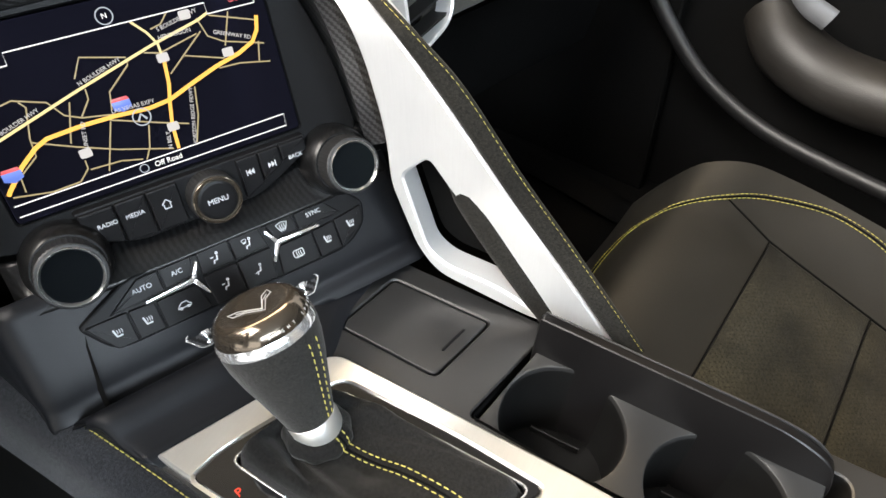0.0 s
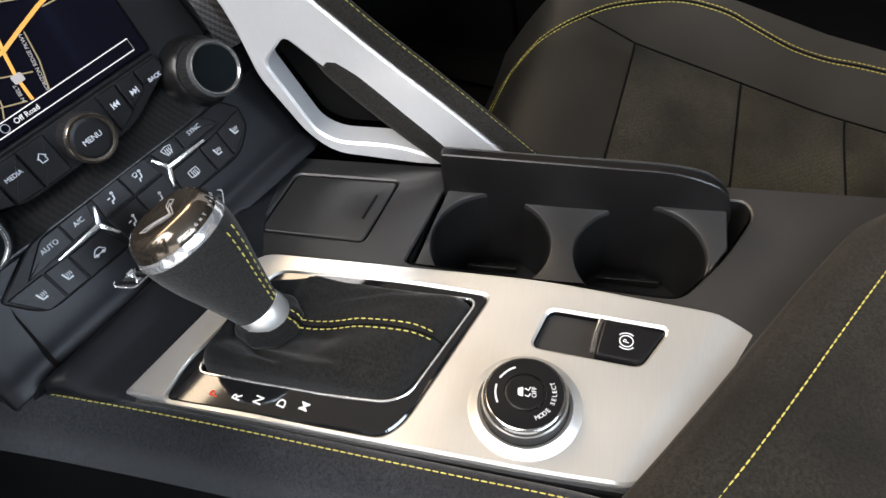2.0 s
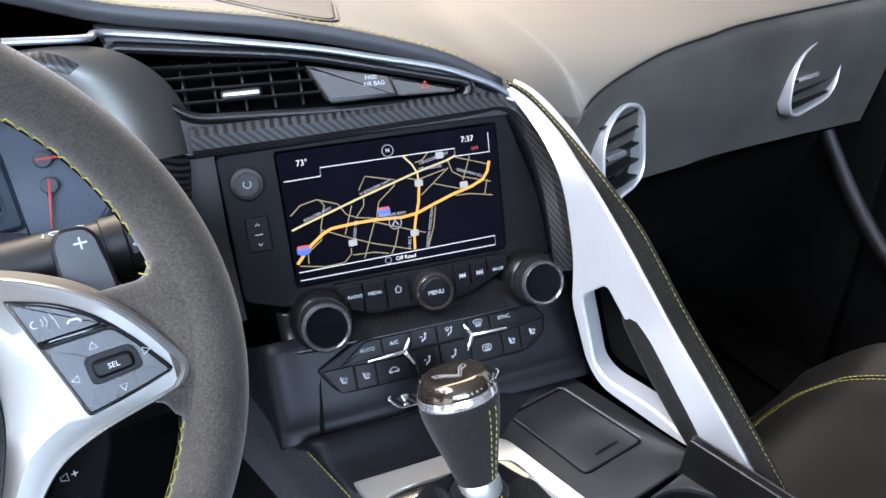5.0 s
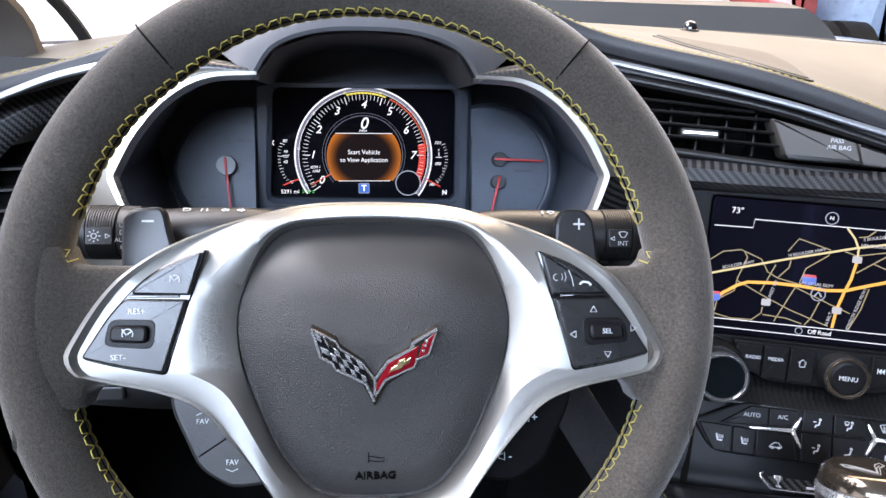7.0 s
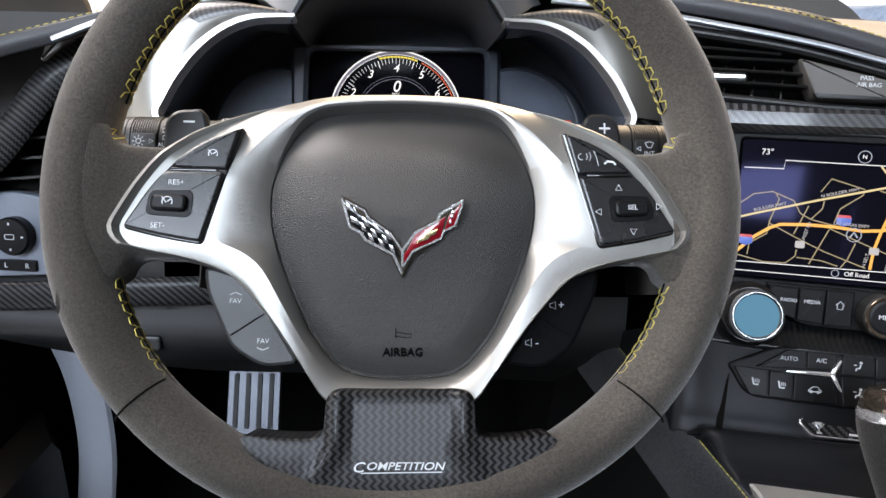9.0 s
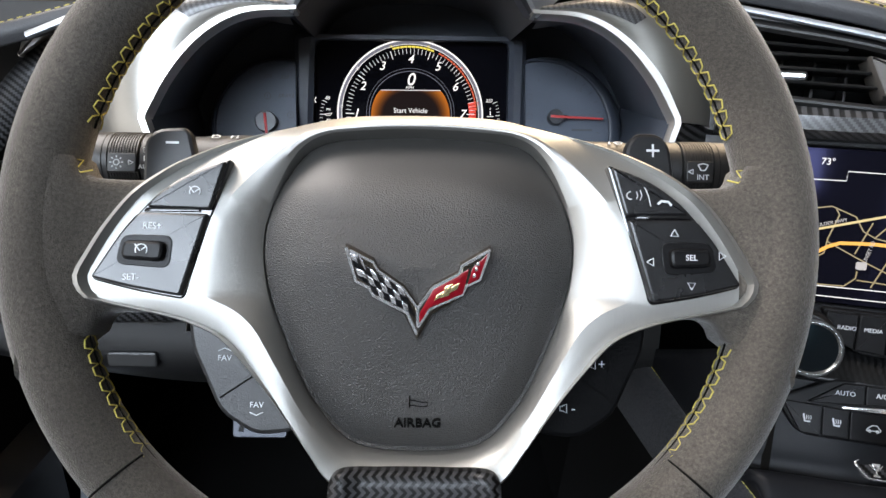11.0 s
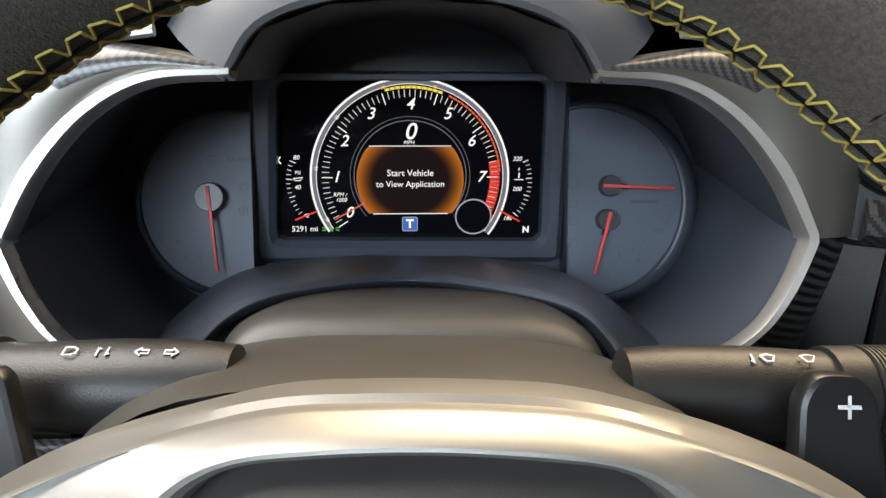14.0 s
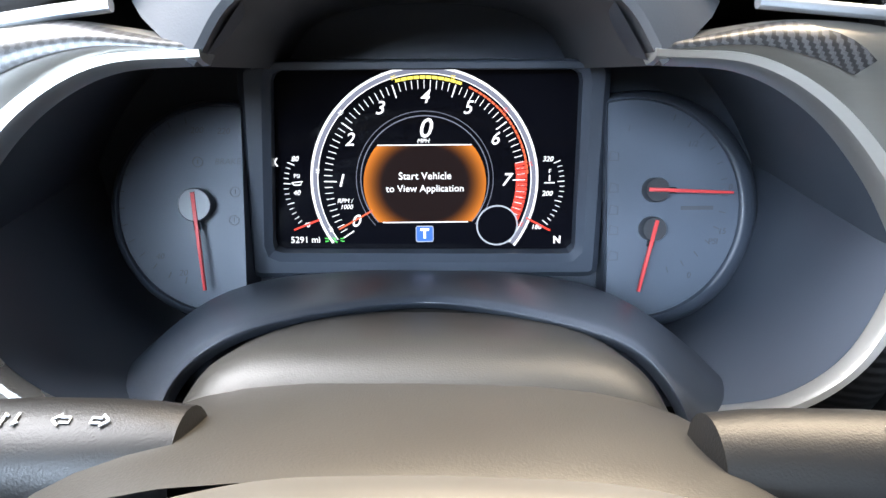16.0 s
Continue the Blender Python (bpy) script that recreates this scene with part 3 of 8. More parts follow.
    for s, z in ((0.994, -0.014), (0.994, 0.0004), (0.987, 0.0014), (0.966, 0.0022), (0.92, 0.0046), (0.85, 0.0074), (0.74, 0.0108), (0.58, 0.0142), (0.35, 0.0164), (0.12, 0.0170)):
        row = []
        for q in ao:
            x, y = q.x * s, c[1] + (q.y - c[1]) * s
            zz = z - 0.08 * max(0, y - 0.004) - 0.20 * max(0, y - 0.014) - 0.26 * max(0, -0.018 - y) * (1 if s < 0.7 else 0.6) * (1 if s < 0.98 else 0.85)
            row.append((x, y, zz))
        L.append(row)
    loft(bm, L, True, True, True)
    skin = BVHTree.FromBMesh(bm)
    def on_cover(y):
        z0, z1 = (skin.ray_cast(Vector((0, q, 0.2)), Vector((0, 0, -1)))[0].z for q in (y - 0.002, y + 0.002))
        return pose(0.0006, y, (z0 + z1) / 2, math.degrees(math.atan2(z1 - z0, 0.004)))

    cover = part("airbag_cover", bm, HIDE, w, "grained black airbag cover")
    part("lettering", shift(text_bm("AIRBAG", 0.0058, 0.0006, bold=0.00005), m=on_cover(-0.0855) @ pose(0, 0, 0.0004) @ Matrix.Diagonal((1, 1.12, 1, 1))), DARKTHREAD, w, smooth=False)
    part("horn_symbol", join([stroke([(-0.0036, -0.0024), (-0.0036, 0.0026)], 0.0005, 0.0003), stroke([(-0.0036, 0.0008), (0.0018, -0.0002), (0.0040, -0.0002), (0.0040, -0.0018), (0.0010, -0.0020), (-0.0036, -0.0014)], 0.0004, 0.0003)]), DARKTHREAD, w, m=on_cover(-0.0763))
    # winged badge

    def bp(x, y):
        return V((x - 698) * 0.000262, -0.0505 + (499 - y) * 0.000252)

    def bq(x, y):
        return bp(698 + (x - 425) * 0.343, 500 + (y - 510) * 0.343)

    wing_l = ((103, 70), (230, 135), (245, 172), (365, 255), (425, 345))
    wing_r = ((490, 250), (605, 185), (615, 150), (748, 72))
    badge = part("badge", slab([bq(*q) for q in wing_l + wing_r + ((705, 228), (640, 266), (625, 303), (490, 388), (425, 512), (362, 388), (222, 308), (205, 268), (150, 238))], 0.030, 0.0362, 0.0014), DARKCHROME, w, "chrome winged badge with chequered and red fields",
                 m=Matrix.Translation((0, -0.0311, 0.0168)) @ Matrix.Rotation(radians(15), 4, "X") @ Matrix.Diagonal((1.02, 1.05, 1, 1)) @ Matrix.Translation((0, 0.0320, -0.0362)))
    part("chrome_edge", stroke([bq(*q) for q in ((108, 78), (150, 232), (208, 262), (228, 298), (378, 376), (424, 478))], 0.0012, 0.0360, 0.0006), CHROME, badge)
    part("chrome_edge", stroke([bq(*q) for q in ((126, 92), (228, 146), (246, 182), (360, 262), (424, 352), (424, 440))], 0.0009, 0.0360, 0.0006), CHROME, badge)
    part("chrome_edge", stroke([bq(*q) for q in ((744, 82), (618, 160), (608, 196), (493, 258), (428, 352), (428, 440))], 0.0012, 0.0360, 0.0006), CHROME, badge)
    part("chrome_edge", stroke([bq(*q) for q in ((740, 96), (702, 218), (640, 250), (628, 288), (480, 358), (428, 446))], 0.0009, 0.0360, 0.0006), CHROME, badge)
    part("red_field", slab([bq(*q) for q in ((431, 430), (431, 384), (496, 264), (652, 170), (628, 284), (478, 352))], 0.0358, 0.0366, 0.0002), REDENAMEL, badge)
    part("red_field", slab([bq(*q) for q in ((668, 164), (736, 98), (700, 214), (648, 242))], 0.0358, 0.0366, 0.0002), REDENAMEL, badge)
    part("small_mark", join([slab([bq(x - 8, y - 5), bq(x + 6, y - 10), bq(x + 9, y + 5), bq(x - 5, y + 10)], 0.0364, 0.0369, 0.0001) for x, y in ((690, 148), (684, 170), (676, 200))]), CHROME, badge)
    part("black_field", slab([bq(*q) for q in ((116, 92), (172, 122), (214, 256), (158, 216))], 0.0358, 0.0366, 0.0002), PIANO, badge)
    part("black_field", slab([bq(*q) for q in ((176, 152), (358, 258), (418, 398), (384, 372), (226, 286))], 0.0358, 0.0366, 0.0002), PIANO, badge)
    rows = [(V(180, 156), V(358, 260)), (V(198, 202), V(374, 302)), (V(212, 244), V(382, 338)), (V(226, 284), V(388, 370))]
    for j in range(3):
        (a0, a1), (b0, b1) = rows[j], rows[j + 1]
        for i in range(6):
            if (i + j) % 2:
                q = [a0.lerp(a1, (i + 0.06) / 6), a0.lerp(a1, (i + 0.94) / 6), b0.lerp(b1, (i + 0.94) / 6), b0.lerp(b1, (i + 0.06) / 6)]
                part("check", slab([bq(*c_) for c_ in q], 0.0364, 0.0369, 0.0001), CHROME, badge)
    for a in ((126, 102, 150, 116), (150, 172, 190, 188), (166, 118, 186, 150)):
        part("check", slab([bq(a[0], a[1]), bq(a[2], a[3]), bq(a[2] + 10, a[3] + 34), bq(a[0] + 10, a[1] + 32)], 0.0364, 0.0369, 0.0001), CHROME, badge)
    part("gold_mark", join([slab([bq(498, 318), bq(512, 288), bq(612, 232), bq(602, 262)], 0.0364, 0.0372, 0.0002), slab([bq(530, 304), bq(550, 248), bq(582, 236), bq(566, 292)], 0.0364, 0.0374, 0.0002)]), GOLD, badge)
    # switch pads on both spokes
    for sx in (-1, 1):
        def q(x, y):
            return V(sx * x, y)
        body = rounded([q(0.0798, 0.0258), q(0.0975, 0.0195), q(0.1115, 0.0098), q(0.1245, -0.0060), q(0.1368, -0.0262), q(0.1180, -0.0310), q(0.0970, -0.0345)], [0.002, 0.012, 0.012, 0.012, 0.003, 0.012, 0.003], 4)
        pad = part("switch_pad", slab(body, 0.003, 0.0108, 0.0010), PIANO, w, "dark switch pad")
        up = rounded([q(0.0815, 0.0242), q(0.0970, 0.0184), q(0.1110, 0.0086), q(0.1140, 0.0040), q(0.0873, 0.0034)], [0.0012, 0.010, 0.006, 0.0018, 0.0012], 4)
        part("upper_switch", slab(up, 0.009, 0.0132, 0.001), SWITCH, pad)
        low = rounded([q(0.0880, 0.0016), q(0.1168, 0.0020), q(0.1240, -0.0068), q(0.1354, -0.0256), q(0.1180, -0.0297), q(0.0978, -0.0330)], [0.0015, 0.003, 0.01, 0.002, 0.01, 0.002], 4)
        part("lower_switch", slab(low, 0.009, 0.0140, 0.0012), SWITCH, pad)
        part("slot", slab([q(0.092, 0.0038), q(0.114, 0.0040), q(0.115, 0.0024), q(0.092, 0.0024)], 0.010, 0.0126, 0.0003), PIANO, pad)
        part("well", slab(rounded([q(0.1015, -0.0078), q(0.1225, -0.0076), q(0.1250, -0.0200), q(0.1025, -0.0216)], 0.004, 4), 0.0136, 0.0144, 0.0003), BUTTON, pad)
        part("rocker", slab(rounded([q(0.1040, -0.0105), q(0.1210, -0.0103), q(0.1216, -0.0180), q(0.1046, -0.0188)], 0.003, 4), 0.0138, 0.0178, 0.0014), BUTTON, pad)
        if sx < 0:
            lettering("lettering", "RES+", -0.1105, -0.0040, 0.0142, 0.0037, SOFTPRINT, pad)
            lettering("lettering", "SET-", -0.1182, -0.0253, 0.0142, 0.0037, SOFTPRINT, pad)
            for cx, cy, z, r in ((-0.0936, 0.0107, 0.0137, 0.0022), (-0.1128, -0.0143, 0.0180, 0.0024)):
                bm = stroke([(cx + r * math.cos(radians(a)), cy + r * math.sin(radians(a))) for a in range(-30, 211, 20)], 0.0004, z)
                stroke([(cx, cy), (cx + r * 0.7, cy + r * 0.5)], 0.0004, z, bm=bm)
                stroke([(cx - r * 1.1, cy + r), (cx - r * 0.2, cy - r * 0.2)], 0.0004, z, bm=bm)
                part("cruise_symbol", bm, SOFTPRINT, pad)
        else:
            lettering("lettering", "SEL", 0.1128, -0.0144, 0.0180, 0.0034, SOFTPRINT, pad)
            for cx, cy, a in ((0.1072, -0.0041, 0), (0.1140, -0.0255, 180), (0.0972, -0.0160, 90), (0.1268, -0.0131, 270)):
                tri = [Vector((0.0019 * math.cos(radians(b + a)), 0.0019 * math.sin(radians(b + a)))) + V(cx, cy) for b in (90, 210, 330)]
                part("arrow", stroke(tri + [tri[0]], 0.0003, 0.0141), SOFTPRINT, pad)
            bm = stroke([(0.0890 + 0.0016 * math.cos(radians(a)), 0.012 + 0.0016 * math.sin(radians(a))) for a in range(90, 300, 20)], 0.0004, 0.0136)
            stroke([(0.0915, 0.0105), (0.0920, 0.012), (0.0915, 0.0138)], 0.0003, 0.0136, bm=bm)
            stroke([(0.0930, 0.0100), (0.0938, 0.012), (0.0930, 0.0145)], 0.0003, 0.0136, bm=bm)
            part("voice_symbol", bm, WHITE, pad)
            part("phone_symbol", join([stroke([(0.1005, 0.0085), (0.1020, 0.0098), (0.1050, 0.0095), (0.1062, 0.0080)], 0.0010, 0.0136),
                                       stroke([(0.0975, 0.0075), (0.0965, 0.0120), (0.0950, 0.0155)], 0.0003, 0.0136)]), WHITE, pad)
    # buttons behind the lower spokes
    for sx in (-1, 1):
        o = rounded([V(sx * x, y) for x, y in ((0.104, -0.041), (0.086, -0.046), (0.070, -0.064), (0.052, -0.092), (0.072, -0.094), (0.088, -0.084), (0.102, -0.055))], 0.006, 4)
        bm = slab(o, -0.030, -0.013, 0.002)
        bmesh.ops.poke(bm, faces=[f for f in bm.faces if len(f.verts) > 6])
        # the right pod takes the darker copy: its shade is in the colour
        pod = part("rear_pod", bm, PANEL if sx < 0 else SHADEDPLASTIC, w, angle=12)
        part("split", stroke([(sx * 0.0700, -0.0655), (sx * 0.0880, -0.0775)], 0.0008, -0.0130), VOID, pod)
        if sx < 0:
            for cx, cy, d in ((-0.0865, -0.0600, 1), (-0.0715, -0.0805, -1)):
                lettering("lettering", "FAV", cx, cy, -0.0128, 0.0036, WHITE, pod)
                part("arrow", stroke([(cx - 0.003, cy + d * 0.0032), (cx, cy + d * 0.0045), (cx + 0.003, cy + d * 0.0032)], 0.0004, -0.0129), WHITE, pod)
        else:
            for cx, cy, s in ((0.0800, -0.0610, "+"), (0.0670, -0.0805, "-")):
                part("speaker_symbol", stroke([(cx - 0.003, cy - 0.001), (cx - 0.002, cy - 0.001), (cx, cy - 0.002), (cx, cy + 0.002), (cx - 0.002, cy + 0.001), (cx - 0.003, cy + 0.001), (cx - 0.003, cy - 0.001)], 0.0003, -0.0129), SOFTPRINT, pod)
                lettering("lettering", s, cx + 0.003, cy, -0.0128, 0.006, SOFTPRINT, pod)
    # lower carbon spoke and insert
    half_t = [(0.0745, -0.1258), (0.0710, -0.1238), (0.0600, -0.1250), (0.0480, -0.1254), (0.0400, -0.1246), (0.0362, -0.1212), (0.0347, -0.1150), (0.0350, -0.1070), (0.0300, -0.1030), (0.0150, -0.1030)]
    half_b = [(0.0745, -0.1262), (0.0715, -0.1310), (0.0660, -0.1370), (0.0580, -0.1425), (0.0500, -0.1465), (0.0450, -0.1488), (0.0400, -0.1503), (0.0350, -0.1513), (0.0290, -0.1520), (0.0150, -0.1530)]
    crest = cr([(-x, y, 0) for x, y in half_t] + [(0, -0.1030, 0)] + [(x, y, 0) for x, y in half_t[::-1]], 6)
    foot = cr([(-x, y, 0) for x, y in half_b] + [(0, -0.1535, 0)] + [(x, y, 0) for x, y in half_b[::-1]], 6)

    def spoke_z(x, y, v):
        a = abs(x)
        up = max(0.0, min(1.0, (y + 0.146) / 0.018))
        ridge = 0.0024 * math.exp(-((a - 0.0300 - 0.010 * (1 - up)) / 0.0042) ** 2) * (0.25 + 0.75 * up)
        wing = 0.0004 * max(0.0, min(1.0, (a - 0.036) / 0.014))
        e = min(v, 1 - v) / 0.09
        return 0.0125 + ridge - wing - (0.0034 * (1 - math.sqrt(1 - (1 - e) ** 2)) if e < 1 else 0.0)

    bm = bmesh.new()
    rows = [[(p.x, p.y, -0.012) for p in crest]]
    for v in (0.0, 0.01, 0.03, 0.06, 0.10, 0.18, 0.27, 0.36, 0.45, 0.54, 0.63, 0.72, 0.81, 0.90, 0.94, 0.97, 0.99, 1.0):
        rows.append([(q.x, q.y, spoke_z(q.x, q.y, v)) for q in (p.lerp(r, v) for p, r in zip(crest, foot))])
    rows.append([(p.x, p.y, -0.012) for p in foot])
    loft(bm, rows, False)
    carb = part("carbon_spoke", bm, CARBONSPOKE, w, "lacquered carbon fibre lower spoke", angle=50)
    part("lettering", join([shift(text_bm("OMPETITION", 0.0050, shear=0.25, bold=0.00003), m=pose(0.0026, -0.1382, 0.0128) @ Matrix.Diagonal((1.24, 1, 1, 1))), shift(text_bm("C", 0.0066, shear=0.25, bold=0.00003), m=pose(-0.0194, -0.1388, 0.0128) @ Matrix.Diagonal((1.2, 1, 1, 1)))]), WHITE, carb, smooth=False)
    part("rule", stroke([(-0.0180, -0.1412), (0.0200, -0.1407)], 0.0004, 0.0127), WHITE, carb)
    # hub behind the spokes
    part("hub", shift(lathe([(0.060, -0.075), (0.066, -0.05), (0.066, -0.014)], 48), 0, -0.030, 0), PLASTIC, w)
    for sx, cx, shape in ((-1, -0.1240, ((-0.1375, 0.002), (-0.1382, 0.0444), (-0.1325, 0.0508), (-0.1182, 0.0518), (-0.1152, 0.0492), (-0.1090, 0.0250), (-0.1040, 0.0))),
                          (1, 0.1155, ((0.1000, 0.0), (0.1019, 0.0461), (0.1068, 0.0527), (0.1191, 0.0525), (0.1243, 0.0464), (0.1268, 0.0230), (0.1275, 0.0)))):
        pd = part("shift_paddle", slab(rounded([V(*q) for q in shape], 0.005, 5), -0.044, -0.037, 0.002), PADDLE, w, "dark shift paddle")
        cy = 0.0436
        bars = [stroke([(cx - 0.0032, cy), (cx + 0.0032, cy)], 0.0011, -0.0371)]
        if sx > 0:
            bars.append(stroke([(cx, cy - 0.0032), (cx, cy + 0.0032)], 0.0009, -0.0371))
        part("sign", join(bars), WHITE, pd)
    return w


steering_wheel()


def stalk(sx, label, rib):
    s = thing("column_stalk", label, "stalk", pose(sx * 0.070, 0.457, 0.742), group="column stalks")
    m = Matrix.Rotation(radians(90 * sx), 4, "Y")
    arm = part("arm", shift(lathe([(0.0060, -0.0090), (0.0140, -0.0080), (0.0150, 0.002), (0.0154, 0.012), (0.0154, 0.03), (0.0140, 0.057), (0.0138, rib)], 28), m=m), PLASTIC, s)
    part("collar", shift(lathe([(0.0140, rib - 0.0115), (0.0156, rib - 0.0110), (0.0157, rib - 0.0010), (0.0150, rib)], 32), m=m), PLASTIC, s)
    prof = [(0.0152, rib)]
    for i in range(11):
        z = rib + 0.0004 + i * 0.00142
        prof += [(0.0161, z), (0.0161, z + 0.0007), (0.0155, z + 0.0009), (0.0155, z + 0.0013)]
    part("ribbed_sleeve", shift(lathe(prof, 40), m=m), PLASTIC, s)
    part("end_ring", shift(lathe([(0.0150, rib + 0.0160), (0.0160, rib + 0.0163), (0.0160, rib + 0.0188), (0.0150, rib + 0.0190)], 40), m=m), PLASTIC, s)
    part("end_cap", shift(lathe([(0.0152, rib + 0.0190), (0.0159, rib + 0.0194), (0.0158, rib + 0.0300), (0.0148, rib + 0.0335), (0.0120, rib + 0.0345)], 40), m=m), PLASTIC, s)
    # printed signs on the driver's side of the barrel
    f = pose(0, -0.0156, 0.0040, 68)
    ft = pose(0, -0.0024, 0.0146, 9)

    def sign(pts, x, w=0.0006, closed=True, top=False):
        P = [(x + a * (0.75 if top else 1), b * (0.75 if top else 1)) for a, b in pts]
        b = stroke(P + [P[0]] if closed else P, w, 0.0008)
        b.transform(ft if top else f)
        return b
    lamp = [(-0.003, 0.0022), (0.0005, 0.0022), (0.0022, 0.001), (0.0022, -0.001), (0.0005, -0.0022), (-0.003, -0.0022)]
    arrow_l = [(-0.0035, 0), (-0.001, 0.0022), (-0.001, 0.0010), (0.002, 0.0010), (0.002, -0.0010), (-0.001, -0.0010), (-0.001, -0.0022)]
    wip = [(-0.003, 0.0018), (0, 0.0026), (0.003, 0.0018), (0.0012, -0.0014), (-0.0012, -0.0014)]
    if sx < 0:
        marks = [sign(arrow_l, -0.0180, top=True), sign([(-x, y) for x, y in arrow_l], -0.0100, top=True), sign(lamp, -0.0400, top=True),
                  sign([(0, -0.0025), (0, 0.0025), (0.001, 0.001)], -0.0320, closed=False, top=True), sign([(0, 0.0025), (0, -0.0025), (0.001, -0.001)], -0.0290, closed=False, top=True)]
        for b in marks:
            part("printed_sign", b, WHITE, s)
        patch = slab(rect(0.0150, 0.0100, 0.0010, 3, -rib - 0.0080, 0.0), -0.0030, 0.0007, 0.0005)
        patch.transform(f)
        part("sign_plate", patch, PLASTIC, s)
        sun = [sign([(0.0016 * math.cos(i), 0.0016 * math.sin(i)) for i in range(6)], -rib - 0.0105)]
        for i in range(8):
            a = i * math.pi / 4
            sun.append(sign([(0.0025 * math.cos(a), 0.0025 * math.sin(a)), (0.0036 * math.cos(a), 0.0036 * math.sin(a))], -rib - 0.0105, closed=False))
        sun.append(sign([(-0.0012, 0.0012), (0.0012, 0), (-0.0012, -0.0012)], -rib - 0.0030))
        sun += [sign([(x * 0.6, y * 0.6 + 0.0065) for x, y in lamp], -rib + 0.0055, 0.0005), sign([(x * 0.55, y * 0.55 + 0.0022) for x, y in lamp], -rib + 0.0055, 0.0004)]
        sun.append(sign([(0.0013 * math.cos(a / 3), 0.0013 * math.sin(a / 3) - 0.0062) for a in range(7, 25)], -rib + 0.0055, 0.0004, closed=False))
        for b in sun:
            part("lamp_sign", b, WHITE, s)
        t = text_bm("AUTO", 0.0034, 0.0001)
        t.transform(f @ pose(-rib + 0.0055, -0.0022, 0.0008))
        part("lettering", t, WHITE, s, smooth=False)
    else:
        for b in ([sign(wip, 0.0350, top=True), sign([(0, 0.0025), (0, -0.0025), (-0.001, -0.001)], 0.0300, closed=False, top=True), sign(wip, 0.0475, 0.0005, top=True),
                                    sign([(-0.0012, 0), (0.0012, 0.0012), (0.0012, -0.0012)], rib + 0.0030)]):
            part("printed_sign", b, WHITE, s)
        patch = slab(rect(0.0140, 0.0110, 0.0010, 3, rib + 0.0080, 0.0), -0.0030, 0.0007, 0.0005)
        patch.transform(f)
        part("sign_plate", patch, PLASTIC, s)
        part("wiper_sign", sign([(x * 0.9, y * 0.9 + 0.002) for x, y in wip], rib + 0.0095), WHITE, s)
        t = text_bm("INT", 0.0040, 0.0001)
        t.transform(f @ pose(rib + 0.0095, -0.0030, 0.0008))
        part("lettering", t, WHITE, s, smooth=False)
    return s


stalk(-1, "black lamp and indicator stalk with a ribbed sleeve", 0.0785)
stalk(1, "black wiper stalk with a ribbed sleeve", 0.0680)

# ---------- instrument cluster ----------

SCREENWHITE = glow("screen_white", (0.92, 0.95, 1.0), 1.0)
SCREENGREY = glow("screen_grey", (0.55, 0.62, 0.75), 0.6)
SCREENRED = glow("screen_red", (0.90, 0.05, 0.02), 0.75)
SCREENEMBER = glow("screen_ember", (0.90, 0.13, 0.04), 0.75)
SCREENYELLOW = glow("screen_yellow", (0.95, 0.80, 0.10), 0.85)
SCREENGREEN = glow("screen_green", (0.10, 0.75, 0.12), 0.8)
SCREENBLUE = glow("screen_blue", (0.03, 0.13, 0.55), 0.9)
SCREENRING = glow("screen_ring", (0.30, 0.32, 0.44), 0.40)


def amber_field():
    """Amber glow, strongest round the rim, that fades to black in the middle."""
    m, t, p = nodes_of("screen_amber")
    co = t.nodes.new("ShaderNodeTexCoord")
    ctr = t.nodes.new("ShaderNodeMapping")
    ctr.inputs["Location"].default_value = (0, 0.0088 / 0.0310, 0)
    ctr.inputs["Scale"].default_value = (1 / 0.0345, 1 / 0.0310, 0)
    t.links.new(co.outputs["Object"], ctr.inputs["Vector"])
    ln = t.nodes.new("ShaderNodeVectorMath")
    ln.operation = "LENGTH"
    t.links.new(ctr.outputs[0], ln.inputs[0])
    r = t.nodes.new("ShaderNodeMapRange")
    r.inputs[1].default_value, r.inputs[2].default_value = 0.68, 1.06
    t.links.new(ln.outputs["Value"], r.inputs[0])
    pw = t.nodes.new("ShaderNodeMath")
    pw.operation = "POWER"
    pw.inputs[1].default_value = 1.8
    t.links.new(r.outputs[0], pw.inputs[0])
    c = ramp(t, pw.outputs[0], 0.0, 1.0, (0.012, 0.004, 0.003, 1), (1.0, 0.30, 0.03, 1))
    t.links.new(c, p.inputs["Emission Color"])
    p.inputs["Emission Strength"].default_value = 0.55
    p.inputs["Base Color"].default_value = (0.004, 0.004, 0.004, 1)
    p.inputs["Roughness"].default_value = 0.5
    p.inputs["Specular IOR Level"].default_value = 0.05
    return m


AMBER = amber_field()


def arc(cx, cy, r, a0, a1, n=40):
    return [(cx + r * math.cos(radians(a0 + (a1 - a0) * i / n)), cy + r * math.sin(radians(a0 + (a1 - a0) * i / n))) for i in range(n + 1)]


def ticks(cx, cy, r0, r1, angles, w, z):
    bm = bmesh.new()
    for a in angles:
        c, s = math.cos(radians(a)), math.sin(radians(a))
        stroke([(cx + r0 * c, cy + r0 * s), (cx + r1 * c, cy + r1 * s)], w, z, 0.0002, bm)
    return bm


